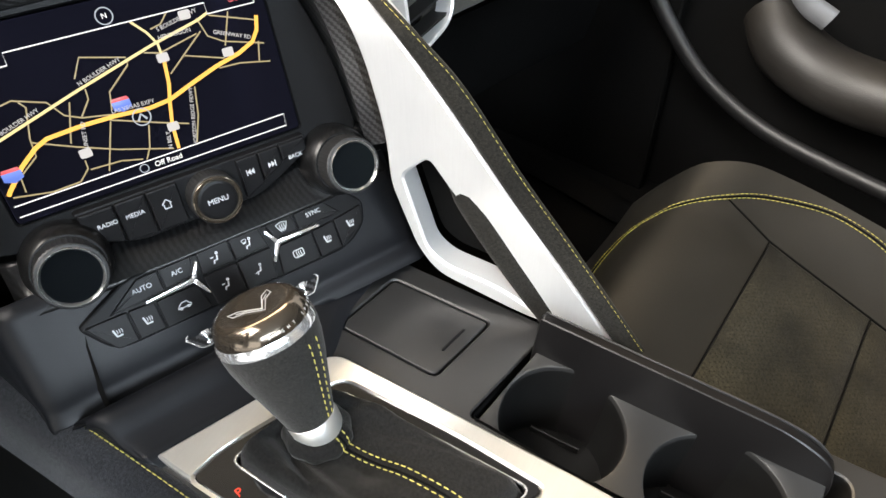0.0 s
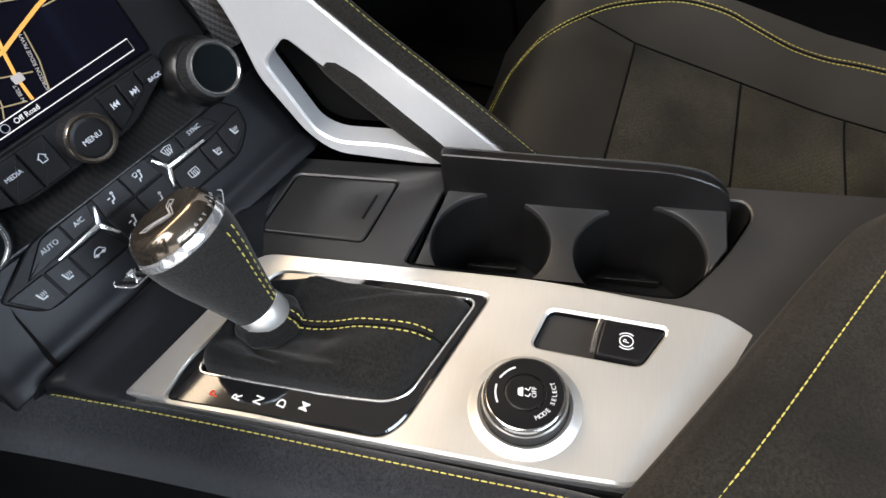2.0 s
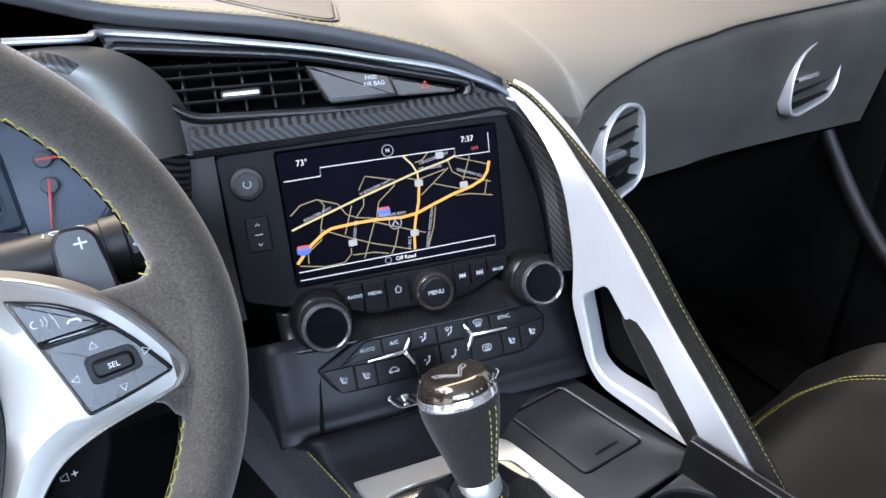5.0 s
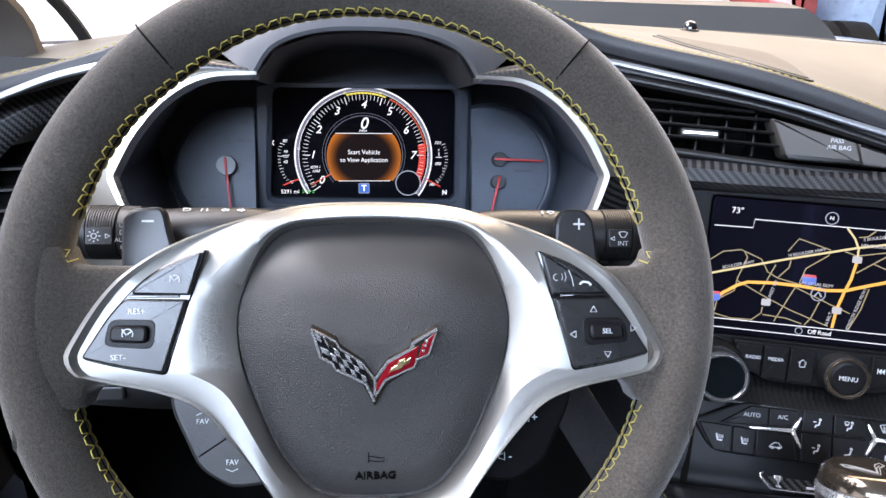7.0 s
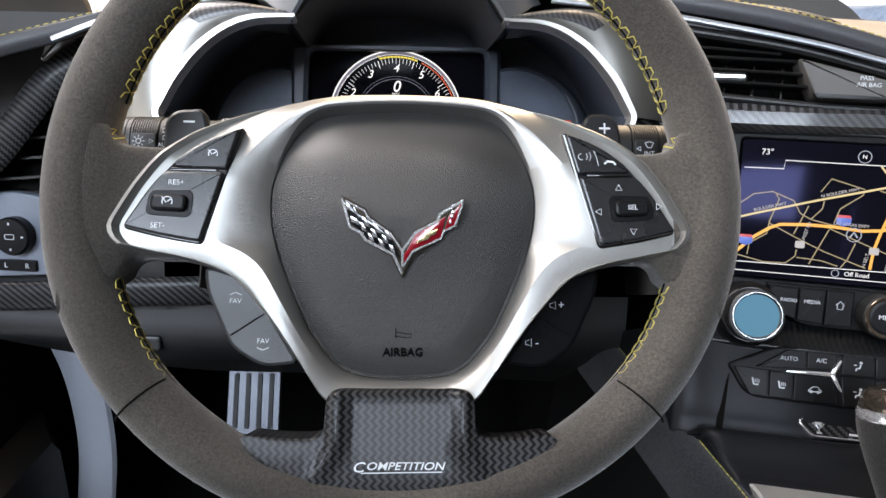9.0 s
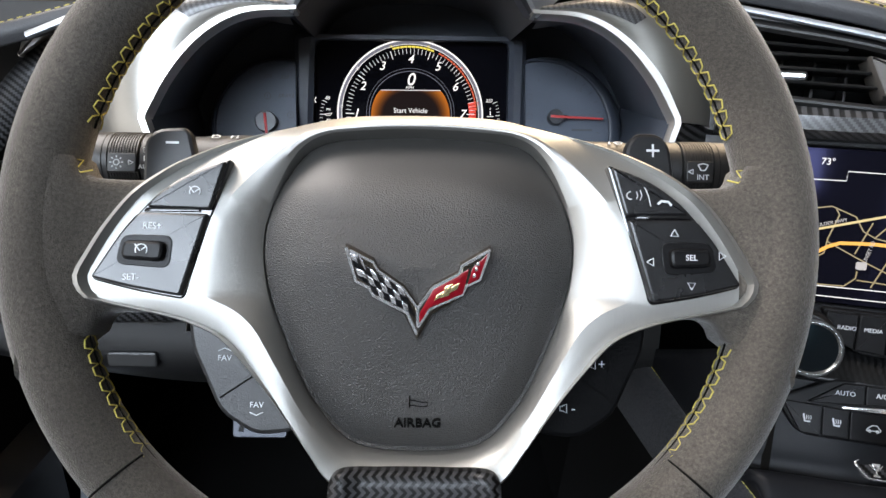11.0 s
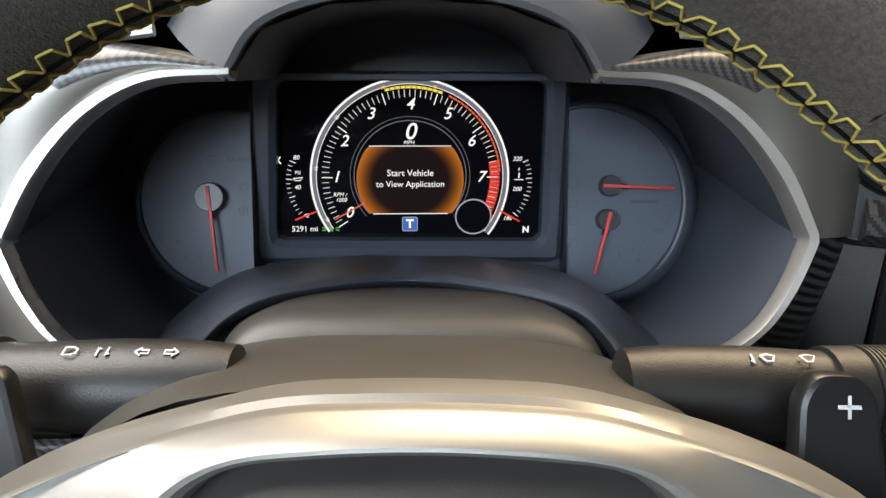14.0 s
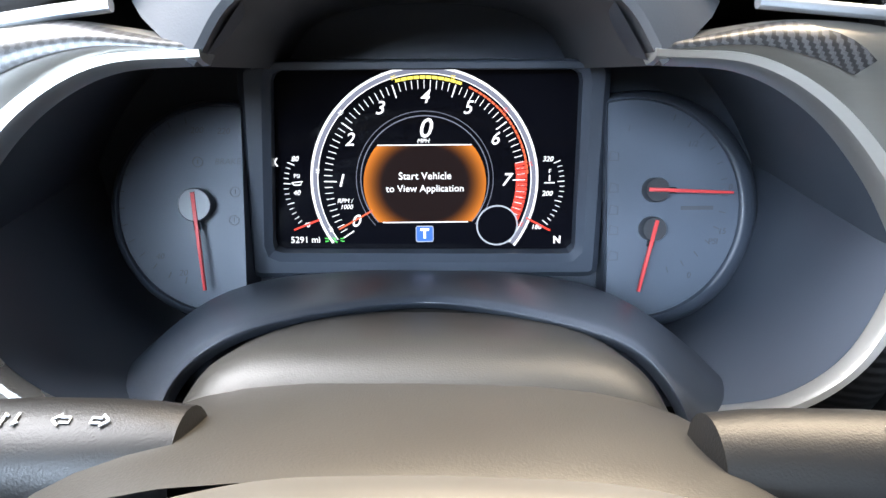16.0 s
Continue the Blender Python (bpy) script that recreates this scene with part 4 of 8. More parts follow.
def driver_display():
    d = thing("driver_display", "lit colour driver display with a rev counter, set in the cluster", "display", DISP)
    glass = rounded([V(-0.0865, -0.046), V(0.0855, -0.0485), V(0.0845, 0.0545), V(-0.076, 0.0545), V(-0.084, 0.046)], [0.006, 0.006, 0.008, 0.004, 0.003], 6)
    g = part("glass", slab(glass, -0.006, 0, 0.0006), GLASSBLACK, d, "black display glass")
    z, cx, cy = 0.0003, 0.0, -0.008
    part("rev_ring", stroke(arc(cx, cy, 0.0618, -36, 213, 90), 0.0034, z), SCREENRING, d)
    part("rev_ring_edge", join([stroke(arc(cx, cy, 0.0634, -36, 213, 90), 0.0013, z + 0.0001), stroke(arc(cx, cy, 0.0600, -36, 213, 90), 0.0004, z + 0.0001)]), SCREENWHITE, d)
    minor = [214 - i * (248 / 70) for i in range(71)]
    tagged(part("rev_ticks", ticks(cx, cy, 0.0520, 0.0565, minor, 0.00034, z), SCREENWHITE, d), kind="stuff")
    tagged(part("rev_major_ticks", ticks(cx, cy, 0.0495, 0.0565, [214 - i * (248 / 7) for i in range(8)], 0.0006, z), SCREENWHITE, d), kind="stuff")
    tagged(part("yellow_band", ticks(cx, cy, 0.0572, 0.0588, [104 - i * 3.3 for i in range(11)], 0.0029, z), SCREENYELLOW, d), kind="stuff")
    tagged(part("orange_band", ticks(cx, cy, 0.0574, 0.0585, [64 - i * 2.9 for i in range(21)], 0.0024, z), SCREENEMBER, d), kind="stuff")
    tagged(part("red_band", ticks(cx, cy, 0.0515, 0.0578, [11 - i * 2.5 for i in range(18)], 0.0020, z), SCREENRED, d), kind="stuff")
    pos = [(-0.040, -0.030), (-0.0475, -0.0065), (-0.0415, 0.0165), (-0.0245, 0.0335), (0, 0.0395), (0.0235, 0.0335), (0.0388, 0.0165), (0.0455, -0.0068)]
    for i, (x, y) in enumerate(pos):
        lettering("numeral", str(i), x, y, z, 0.0102, SCREENWHITE, d, shear=0.28, bold=0.00005)
    for s, a in (("05", 206), ("15", 173), ("25", 139), ("35", 106), ("45", 75), ("55", 42), ("65", 10), ("75", -24)):
        lettering("numeral", s, cx + 0.0600 * math.cos(radians(a)), cy + 0.0600 * math.sin(radians(a)), z + 0.0005, 0.0030,
                  SCREENWHITE if a > 110 else SCREENYELLOW if a > 70 else SCREENRED, d, turn=a - 90)
    part("inner_ring", join([stroke(arc(cx, -0.0065, 0.0360, -42, 222, 70), 0.0005, z), stroke(arc(cx, -0.0065, 0.0385, -42, 222, 70), 0.0003, z)]), SCREENRING, d)
    field = [V(max(-1, min(1, p[0] / 0.0345)) * 0.0345, max(-0.0305, min(0.0130, p[1]))) for p in arc(0, -0.0088, 0.0345, 0, 356, 89)]
    field = [p for k, p in enumerate(field) if k == 0 or (p - field[k - 1]).length > 1e-5]
    part("message_field", slab(field, z, z + 0.0003, 0.0001), AMBER, d, "amber message field", m=None)
    part("field_rule", stroke([(-0.026, 0.0135), (0.026, 0.0135)], 0.0005, z + 0.0002), SCREENWHITE, d)
    part("field_rule", stroke([(-0.0245, -0.0308), (0.0245, -0.0308)], 0.0005, z + 0.0002), SCREENWHITE, d)
    lettering("lettering", "Start Vehicle", 0, -0.0040, z + 0.0006, 0.0058, SCREENWHITE, d)
    lettering("lettering", "to View Application", 0, -0.0112, z + 0.0006, 0.0055, SCREENWHITE, d)
    lettering("numeral", "0", 0, 0.0222, z, 0.0150, SCREENWHITE, d, shear=0.22, bold=0.0001)
    lettering("lettering", "MPH", -0.0008, 0.0156, z, 0.0034, SCREENWHITE, d, shear=0.2)
    lettering("lettering", "RPM /", -0.0455, -0.0180, z, 0.0036, SCREENWHITE, d, shear=0.25)
    lettering("lettering", "1000", -0.0448, -0.0215, z, 0.0036, SCREENWHITE, d, shear=0.25)
    part("rev_needle", stroke([(-0.0495, -0.0345), (-0.0300, -0.0235)], 0.0008, z + 0.0006), SCREENEMBER, d)
    icon = part("mode_icon", slab(rect(0.0098, 0.0092, 0.0012, 3, -0.0005, -0.0378), z, z + 0.0003, 0.0001), SCREENBLUE, d)
    part("icon_frame", stroke([(*p,) for p in rect(0.0098, 0.0092, 0.0012, 3, -0.0005, -0.0378)], 0.0004, z + 0.0003, closed=True), SCREENGREY, icon)
    lettering("lettering", "T", -0.0005, -0.0378, z + 0.0005, 0.0078, SCREENWHITE, icon, bold=0.0003)
    knob = stroke(arc(0.0412, -0.0330, 0.0116, 0, 360, 48), 0.0008, z + 0.0008)
    part("dial_cap", slab(circle(0.0112, 40, 0.0412, -0.0330), z + 0.0004, z + 0.0007, 0.0001), GLASSBLACK, d)
    part("dial_cap_ring", knob, SCREENGREY, d)
    # side scales
    for sx, names, red in ((-1, ("80", "40", "0"), 208), (1, ("320", "200", "180"), -28)):
        ccx, ccy = sx * 0.0440, -0.0100
        A = [(90 - sx * 90) + sx * a for a in (24, 19, 14, 9, 4, -1, -6, -11, -16, -21, -26, -31, -36, -41)]
        part("side_ticks", ticks(ccx, ccy, 0.0325, 0.0352, A, 0.0003, z), SCREENWHITE, d)
        part("side_major_ticks", ticks(ccx, ccy, 0.0312, 0.0352, [A[0], A[4], A[8], A[13]], 0.00042, z), SCREENWHITE, d)
    for s, x, y in (("80", -0.0720, 0.0062), ("40", -0.0722, -0.0130), ("0", -0.0670, -0.0318), ("320", 0.0690, 0.0050), ("200", 0.0695, -0.0148), ("180", 0.0640, -0.0345)):
        lettering("numeral", s, x, y, z, 0.0040, SCREENWHITE, d, shear=0.2)
    lettering("lettering", "PSI", -0.0715, -0.0035, z, 0.0030, SCREENWHITE, d)
    lettering("lettering", "F", 0.0705, -0.0020, z, 0.0030, SCREENWHITE, d)
    part("oil_sign", join([stroke([(-0.074, -0.0072), (-0.0685, -0.0065), (-0.0700, -0.0085), (-0.0735, -0.0085), (-0.0745, -0.0070)], 0.0005, z)]), SCREENWHITE, d)
    part("coolant_sign", join([stroke([(0.0675, -0.0085), (0.0735, -0.0085)], 0.0005, z), stroke([(0.0705, -0.0040), (0.0705, -0.0075)], 0.0007, z)]), SCREENWHITE, d)
    part("side_needle", stroke([(-0.0750, -0.0345), (-0.0600, -0.0285)], 0.0010, z + 0.0004), SCREENRED, d)
    part("side_needle", stroke([(0.0580, -0.0288), (0.0720, -0.0365)], 0.0010, z + 0.0004), SCREENRED, d)
    part("caret", stroke([(-0.0818, 0.0068), (-0.0832, 0.0045), (-0.0818, 0.0022)], 0.0007, z), SCREENWHITE, d)
    lettering("lettering", "5291 mi", -0.0690, -0.0408, z, 0.0052, SCREENWHITE, d)
    part("lamp_signs", join([stroke(arc(-0.0538, -0.0408, 0.0014, -90, 90, 10) + [(-0.0538, -0.0422)], 0.0006, z), stroke(arc(-0.0508, -0.0408, 0.0014, 90, 270, 10) + [(-0.0508, -0.0422)], 0.0006, z),
                             stroke([(-0.0578, -0.0398), (-0.0555, -0.0402)], 0.0005, z), stroke([(-0.0578, -0.0418), (-0.0555, -0.0414)], 0.0005, z),
                             stroke([(-0.0490, -0.0402), (-0.0467, -0.0398)], 0.0005, z), stroke([(-0.0490, -0.0414), (-0.0467, -0.0418)], 0.0005, z)]), SCREENGREEN, d)
    lettering("lettering", "N", 0.0765, -0.0425, z, 0.0058, SCREENWHITE, d, bold=0.0002)
    return d


driver_display()


def gauge_pod(name, face, rim, hubs, label):
    g = thing(name, label, "gauge", GAUGE)
    part("face", slab(face, -0.004, 0.0, 0.0006), GAUGEFACE, g, "dark blue-grey gauge face")
    bm = bmesh.new()
    loft(bm, [[(p.x, p.y, -0.040) for p in rim], [(*q.lerp(p, 0.92), -0.020) for p, q in zip(rim, face)], [(*q.lerp(p, 0.70), -0.0070) for p, q in zip(rim, face)], [(*q.lerp(p, 0.42), -0.0010) for p, q in zip(rim, face)], [(*q.lerp(p, 0.16), 0.0018) for p, q in zip(rim, face)],
              [(*q.lerp(p, 0.05), 0.0020) for p, q in zip(rim, face)], [(q.x, q.y, 0.0008) for q in face], [(q.x, q.y, -0.004) for q in face]], True)
    part("face_rim", bm, BLUEPLASTIC, g, angle=60)
    for hx, hy, tx, ty, r in hubs:
        part("hub_cap", shift(lathe([(r, 0), (r, 0.0065), (r * 0.94, 0.0075)], 28), hx, hy, 0), surface_cap, g, "satin grey hub cap")
        d = V(tx - hx, ty - hy).normalized()
        s = V(-d.y, d.x)
        a, b = V(hx, hy) - d * r * 0.75, V(tx, ty)
        part("needle", slab([a - s * 0.0011, a + s * 0.0011, b + s * 0.0007, b - s * 0.0007], 0.0062, 0.0084, 0.0004), REDNEEDLE, g, "red pointer")
        c = V(hx, hy) + d * r * 1.5
        part("needle_base", slab([a - s * 0.0022, a + s * 0.0022, c + s * 0.0016, c - s * 0.0016], 0.0050, 0.0072, 0.0004), PIANO, g)
    return g


surface_cap = surface("hub_cap_grey", (0.05, 0.052, 0.058), 0.35, 0.2, 900, 0.05)
left_face = [V(*p) for p in arc(-0.1075, -0.0545, 0.0550, 78, 282, 44)]
left_rim = [V(*p) for p in arc(-0.1105, -0.0560, 0.0620, 77, 283, 44)]
right_face = [V(*p) for p in arc(0.1125, -0.0565, 0.0590, -105, 105, 44)]
right_rim = [V(*p) for p in arc(0.1225, -0.0575, 0.0685, -108, 108, 44)]
gl = gauge_pod("speed_gauge", left_face, left_rim, [(-0.1205, -0.0515, -0.1165, -0.0965, 0.0088)], "unlit speed gauge with one red pointer")
gr = gauge_pod("fuel_and_boost_gauge", right_face, right_rim, [(0.1240, -0.0460, 0.1645, -0.0478, 0.0066), (0.1225, -0.0670, 0.1140, -0.1005, 0.0066)], "unlit fuel and boost gauge with two red pointers")
for g, cx, cy, aa in ((gl, -0.1180, -0.050, range(100, 262, 12)), (gr, 0.1200, -0.0480, range(-74, 80, 12))):
    part("scale_ticks", ticks(cx, cy, 0.0415, 0.0450, aa, 0.0006, 0.0001), GREYPRINT, g)
for s, x, y in (("BRAKE", -0.1045, -0.0290), ("220", -0.1060, -0.0130), ("200", -0.1200, -0.0125), ("20", -0.1300, -0.0880), ("40", -0.1420, -0.0790)):
    lettering("lettering", s, x, y, 0.0001, 0.0046, GREYPRINT, gl, shear=0.2)
for s, x, y in (("1/2", 0.1450, -0.0215), ("0", 0.1660, -0.0450), ("15", 0.1620, -0.0690), ("PSI", 0.1570, -0.0745), ("0", 0.1440, -0.0930), ("1", 0.1100, -0.0130)):
    lettering("lettering", s, x, y, 0.0001, 0.0046, GREYPRINT, gr, shear=0.2)
for i, y in enumerate((-0.028, -0.045, -0.057, -0.068, -0.082)):
    part("tell_tale", stroke([(0.0995, y - 0.002), (0.1045, y - 0.002), (0.1045, y + 0.002), (0.1005, y + 0.003), (0.0995, y - 0.002)], 0.0005, 0.0001), GREYPRINT, gr)
for x, y in ((-0.1200, -0.0290), (-0.1010, -0.0450), (-0.1020, -0.0600)):
    part("tell_tale", join([stroke(arc(x, y, 0.0026, 0, 360, 16), 0.0005, 0.0001), stroke([(x, y - 0.001), (x, y + 0.0012)], 0.0006, 0.0001)]), GREYPRINT, gl)
part("model_mark", slab(rect(0.018, 0.0022, 0.0003, 2, 0.148, -0.0560), 0, 0.0002, 0.0001), GREYPRINT, gr)

# housing: opening, bowl, display surround, brow
right_in = [(0.0785, 0.0665), (0.1130, 0.0635), (0.1395, 0.0490), (0.1610, 0.0245), (0.1765, -0.0035), (0.1675, -0.0270), (0.1545, -0.0455), (0.1330, -0.0580), (0.1050, -0.0620)]


def cluster_housing():
    h = thing("cluster_housing", "dark cluster housing with satin silver bezel trims", "instrument cluster", BEZEL, kind="")
    for sx in (-1, 1):
        inn = cr([(sx * x, y, 0) for x, y in right_in[:5]], 8) + cr([(sx * x, y, 0) for x, y in right_in[4:]], 8)[1:]
        bm = bmesh.new()
        L = []
        inn = resample([p for k, p in enumerate(inn) if k == 0 or (p - inn[k - 1]).length > 1e-5], 84, False)
        m = len(inn)
        for i, p in enumerate(inn):
            t = (inn[min(m - 1, i + 2)] - inn[max(0, i - 2)]).normalized()
            n = Vector((t.y, -t.x, 0)) * sx
            n = -n if n.dot(p - Vector((sx * 0.09, 0, 0))) < 0 else n
            f = i / (m - 1)
            wd = 0.0048 + 0.0035 * max(0, 1 - abs(f - 0.42) / 0.35)
            wd *= 1 if f < 0.9 else 0.5
            z0 = 0.0
            L.append([p + Vector((0, 0, -0.007)), p + n * 0.0004 + Vector((0, 0, z0 + 0.0015)), p + n * 0.0015 + Vector((0, 0, z0 + 0.004)), p + n * wd * 0.8 + Vector((0, 0, z0 + 0.0045)),
                      p + n * wd + Vector((0, 0, z0 + 0.001)), p + n * wd + Vector((0, 0, -0.014))])
        loft(bm, L, True, True, True)
        part("bezel_trim", bm, BEZELSILVER, h, "bright satin silver bezel trim")
    # bowl behind the opening
    top = [(-0.080, 0.067), (-0.066, 0.087), (-0.037, 0.0975), (0, 0.100), (0.037, 0.0975), (0.066, 0.087)]
    edge = cr([(x, y, 0) for x, y in right_in[:5]], 8) + cr([(x, y, 0) for x, y in right_in[4:]], 8)[1:]
    op = [Vector((x, y)) for x, y in top] + [Vector(p[:2]) for p in edge] + [Vector((0.04, -0.060)), Vector((0, -0.060)), Vector((-0.04, -0.060))] + \
         [Vector((-p[0], p[1])) for p in edge[::-1]][:-1]
    bm = bmesh.new()
    L = []
    for s, z in ((1.001, -0.004), (1.0, -0.02), (1.015, -0.05), (1.04, -0.09), (1.06, -0.12), (1.07, -0.150)):
        L.append([(p.x * s, p.y * s - z * (0.24 if p.y > 0 else 0.24 + 0.22 * p.y / 0.062), z) for p in op])
    loft(bm, L, True, False, True)
    part("bowl", bm, BLUEPLASTIC, h)
    return h


housing = cluster_housing()


# display surround with its lower ledge that runs down to the column
sur = thing("display_surround", "satin dark plastic surround of the driver display", "trim", DISP)
outer = rounded([V(-0.100, -0.060), V(0.099, -0.062), V(0.099, 0.0590), V(-0.097, 0.0590)], 0.006, 5)
inner = rounded([V(-0.0862, -0.0457), V(0.0852, -0.0482), V(0.0842, 0.0542), V(-0.080, 0.0542)], 0.006, 5)
part("frame", ring(outer, inner, -0.010, 0.013, 120, 0.004, lo=-0.004), BLUEPLASTIC, sur)
ledge = thing("column_ledge", "satin dark ledge arching over the steering column below the display", "trim", WHEEL)
lip = [(-0.108, 0.020, -0.150), (-0.0985, 0.0450, -0.148), (-0.077, 0.0615, -0.150), (-0.046, 0.0672, -0.188), (-0.012, 0.0687, -0.2170), (0.024, 0.0672, -0.192), (0.062, 0.0600, -0.157), (0.079, 0.0445, -0.148), (0.090, 0.020, -0.150)]
back = [(-0.165, 0.010, -0.190), (-0.146, 0.0480, -0.215), (-0.114, 0.0790, -0.250), (-0.060, 0.0885, -0.276), (-0.014, 0.0893, -0.279), (0.035, 0.0885, -0.272), (0.082, 0.0790, -0.238), (0.118, 0.0470, -0.200), (0.140, 0.010, -0.180)]
rows = []
for f, up, z in ((0.0, -0.003, -0.008), (0.0, 0.0, 0.0), (0.02, 0.0015, 0.0008), (0.10, 0.0028, 0.0005), (0.45, 0.0010, 0.0), (0.78, -0.0035, 0.0), (0.95, -0.0065, 0.0), (1.0, -0.0075, -0.004), (1.04, -0.0080, -0.016)):
    rows.append([Vector(a).lerp(Vector(b), f) + Vector((0, up, z)) for a, b in zip(lip, back)])
part("saddle", sheet(rows, 6, 4), BLUEPLASTIC, ledge)

# leather brow over the display
brow = thing("cluster_hood", "black leather hood over the instrument cluster", "dashboard trim", BEZEL)
arch = cr([(-0.0815, 0.065, 0), (-0.066, 0.0875, 0), (-0.037, 0.0985, 0), (0, 0.101, 0), (0.037, 0.0985, 0), (0.066, 0.0875, 0), (0.0815, 0.065, 0)], 6)
bm = bmesh.new()
loops = []
for p in arch:
    n = Vector((p.x * 0.5, 1, 0)).normalized() if abs(p.x) < 0.06 else Vector((math.copysign(0.75, p.x), 0.66, 0))
    n.normalize()
    loops.append([p + Vector((0, 0.020, -0.15)), p + Vector((0, 0, 0.002)), p + n * 0.0025 + Vector((0, 0, 0.0035)), p + n * 0.012 + Vector((0, 0, 0.0015)), p + n * 0.028 + Vector((0, 0, -0.008)), p + n * 0.044 + Vector((0, 0, -0.030)), p + n * 0.062 + Vector((0, 0.02, -0.15))])
loft(bm, loops, True, True, True)
part("hood_pad", bm, HOODPLASTIC, brow)

# steering column shroud
COLUMN = surface("column_plastic", (0.040, 0.038, 0.034), 0.42, 0, 1500, 0.2, 0.1, 12)
col = thing("column_shroud", "grey plastic steering column shroud", "column cover", WHEEL)


def arch_row(w, top, base, z, e=3.2, n=24):
    row = []
    for i in range(n + 1):
        a = math.pi * i / n
        c, s = math.cos(a), math.sin(a)
        row.append((-w * math.copysign(abs(c) ** (2 / e), c), base + (top - base) * abs(s) ** (2 / e), z))
    return row


def shroud(name, rows, material):
    bm = bmesh.new()
    loft(bm, [[(x - 0.0078, y, z) for x, y, z in r] for r in rows], False)
    return part(name, bm, material, col)


shroud("near_shroud", [arch_row(0.106, 0.047, -0.05, -0.040, 3.5), arch_row(0.110, 0.0505, -0.05, -0.050, 3.5), arch_row(0.112, 0.0524, -0.05, -0.085, 3.5), arch_row(0.112, 0.0533, -0.05, -0.108, 3.5), arch_row(0.110, 0.0526, -0.05, -0.1125, 3.5), arch_row(0.105, 0.050, -0.05, -0.1135, 3.5)], COLUMN)
shroud("far_shroud", [arch_row(0.0800, 0.0300, -0.05, -0.1040, 6), arch_row(0.0810, 0.0500, -0.05, -0.1080, 6), arch_row(0.0820, 0.0560, -0.05, -0.1120, 6), arch_row(0.0822, 0.0605, -0.05, -0.118, 6), arch_row(0.0830, 0.0630, -0.05, -0.127, 6), arch_row(0.0850, 0.0645, -0.05, -0.150, 5.5), arch_row(0.0880, 0.0660, -0.05, -0.205, 5), arch_row(0.086, 0.063, -0.05, -0.208, 5)], COLUMN)
shroud("gaiter", [arch_row(0.086, 0.062, -0.05, -0.200, 5), arch_row(0.088, 0.066, -0.05, -0.215, 5), arch_row(0.090, 0.067, -0.05, -0.24, 5)], RUBBER)

# ---------- centre stack ----------
ROADYELLOW = glow("map_yellow", (0.75, 0.62, 0.30), 0.9)
ROADORANGE = glow("map_orange", (1.0, 0.48, 0.06), 0.95)
ROADTAN = glow("map_tan", (0.42, 0.34, 0.17), 0.8)
MAPBLUE = glow("map_blue", (0.10, 0.20, 0.75), 0.8)
MAPRED = glow("map_red", (0.75, 0.08, 0.10), 0.8)
MAPTEXT = glow("map_text", (0.55, 0.55, 0.58), 0.8)


def holed(outer, holes, z0, z1, bev=0.0008):
    """A plate with openings right through it."""
    bm = bmesh.new()
    ends = []
    for k, o in enumerate([outer] + holes):
        o = ccw([V(p[0], p[1]) for p in o])
        d = bev if k == 0 else -bev
        L = [[(p.x, p.y, z0) for p in o], [(p.x, p.y, z1 - bev) for p in o], [(p.x, p.y, z1) for p in inset(o, d)]]
        rows = loft(bm, L)
        ends.append(rows)
    for j in (0, -1):
        edges = []
        for rows in ends:
            r = rows[j]
            for a, b in zip(r, r[1:] + r[:1]):
                edges.append(bm.edges.get((a, b)))
        bmesh.ops.triangle_fill(bm, use_beauty=True, use_dissolve=False, edges=edges)
    return bm


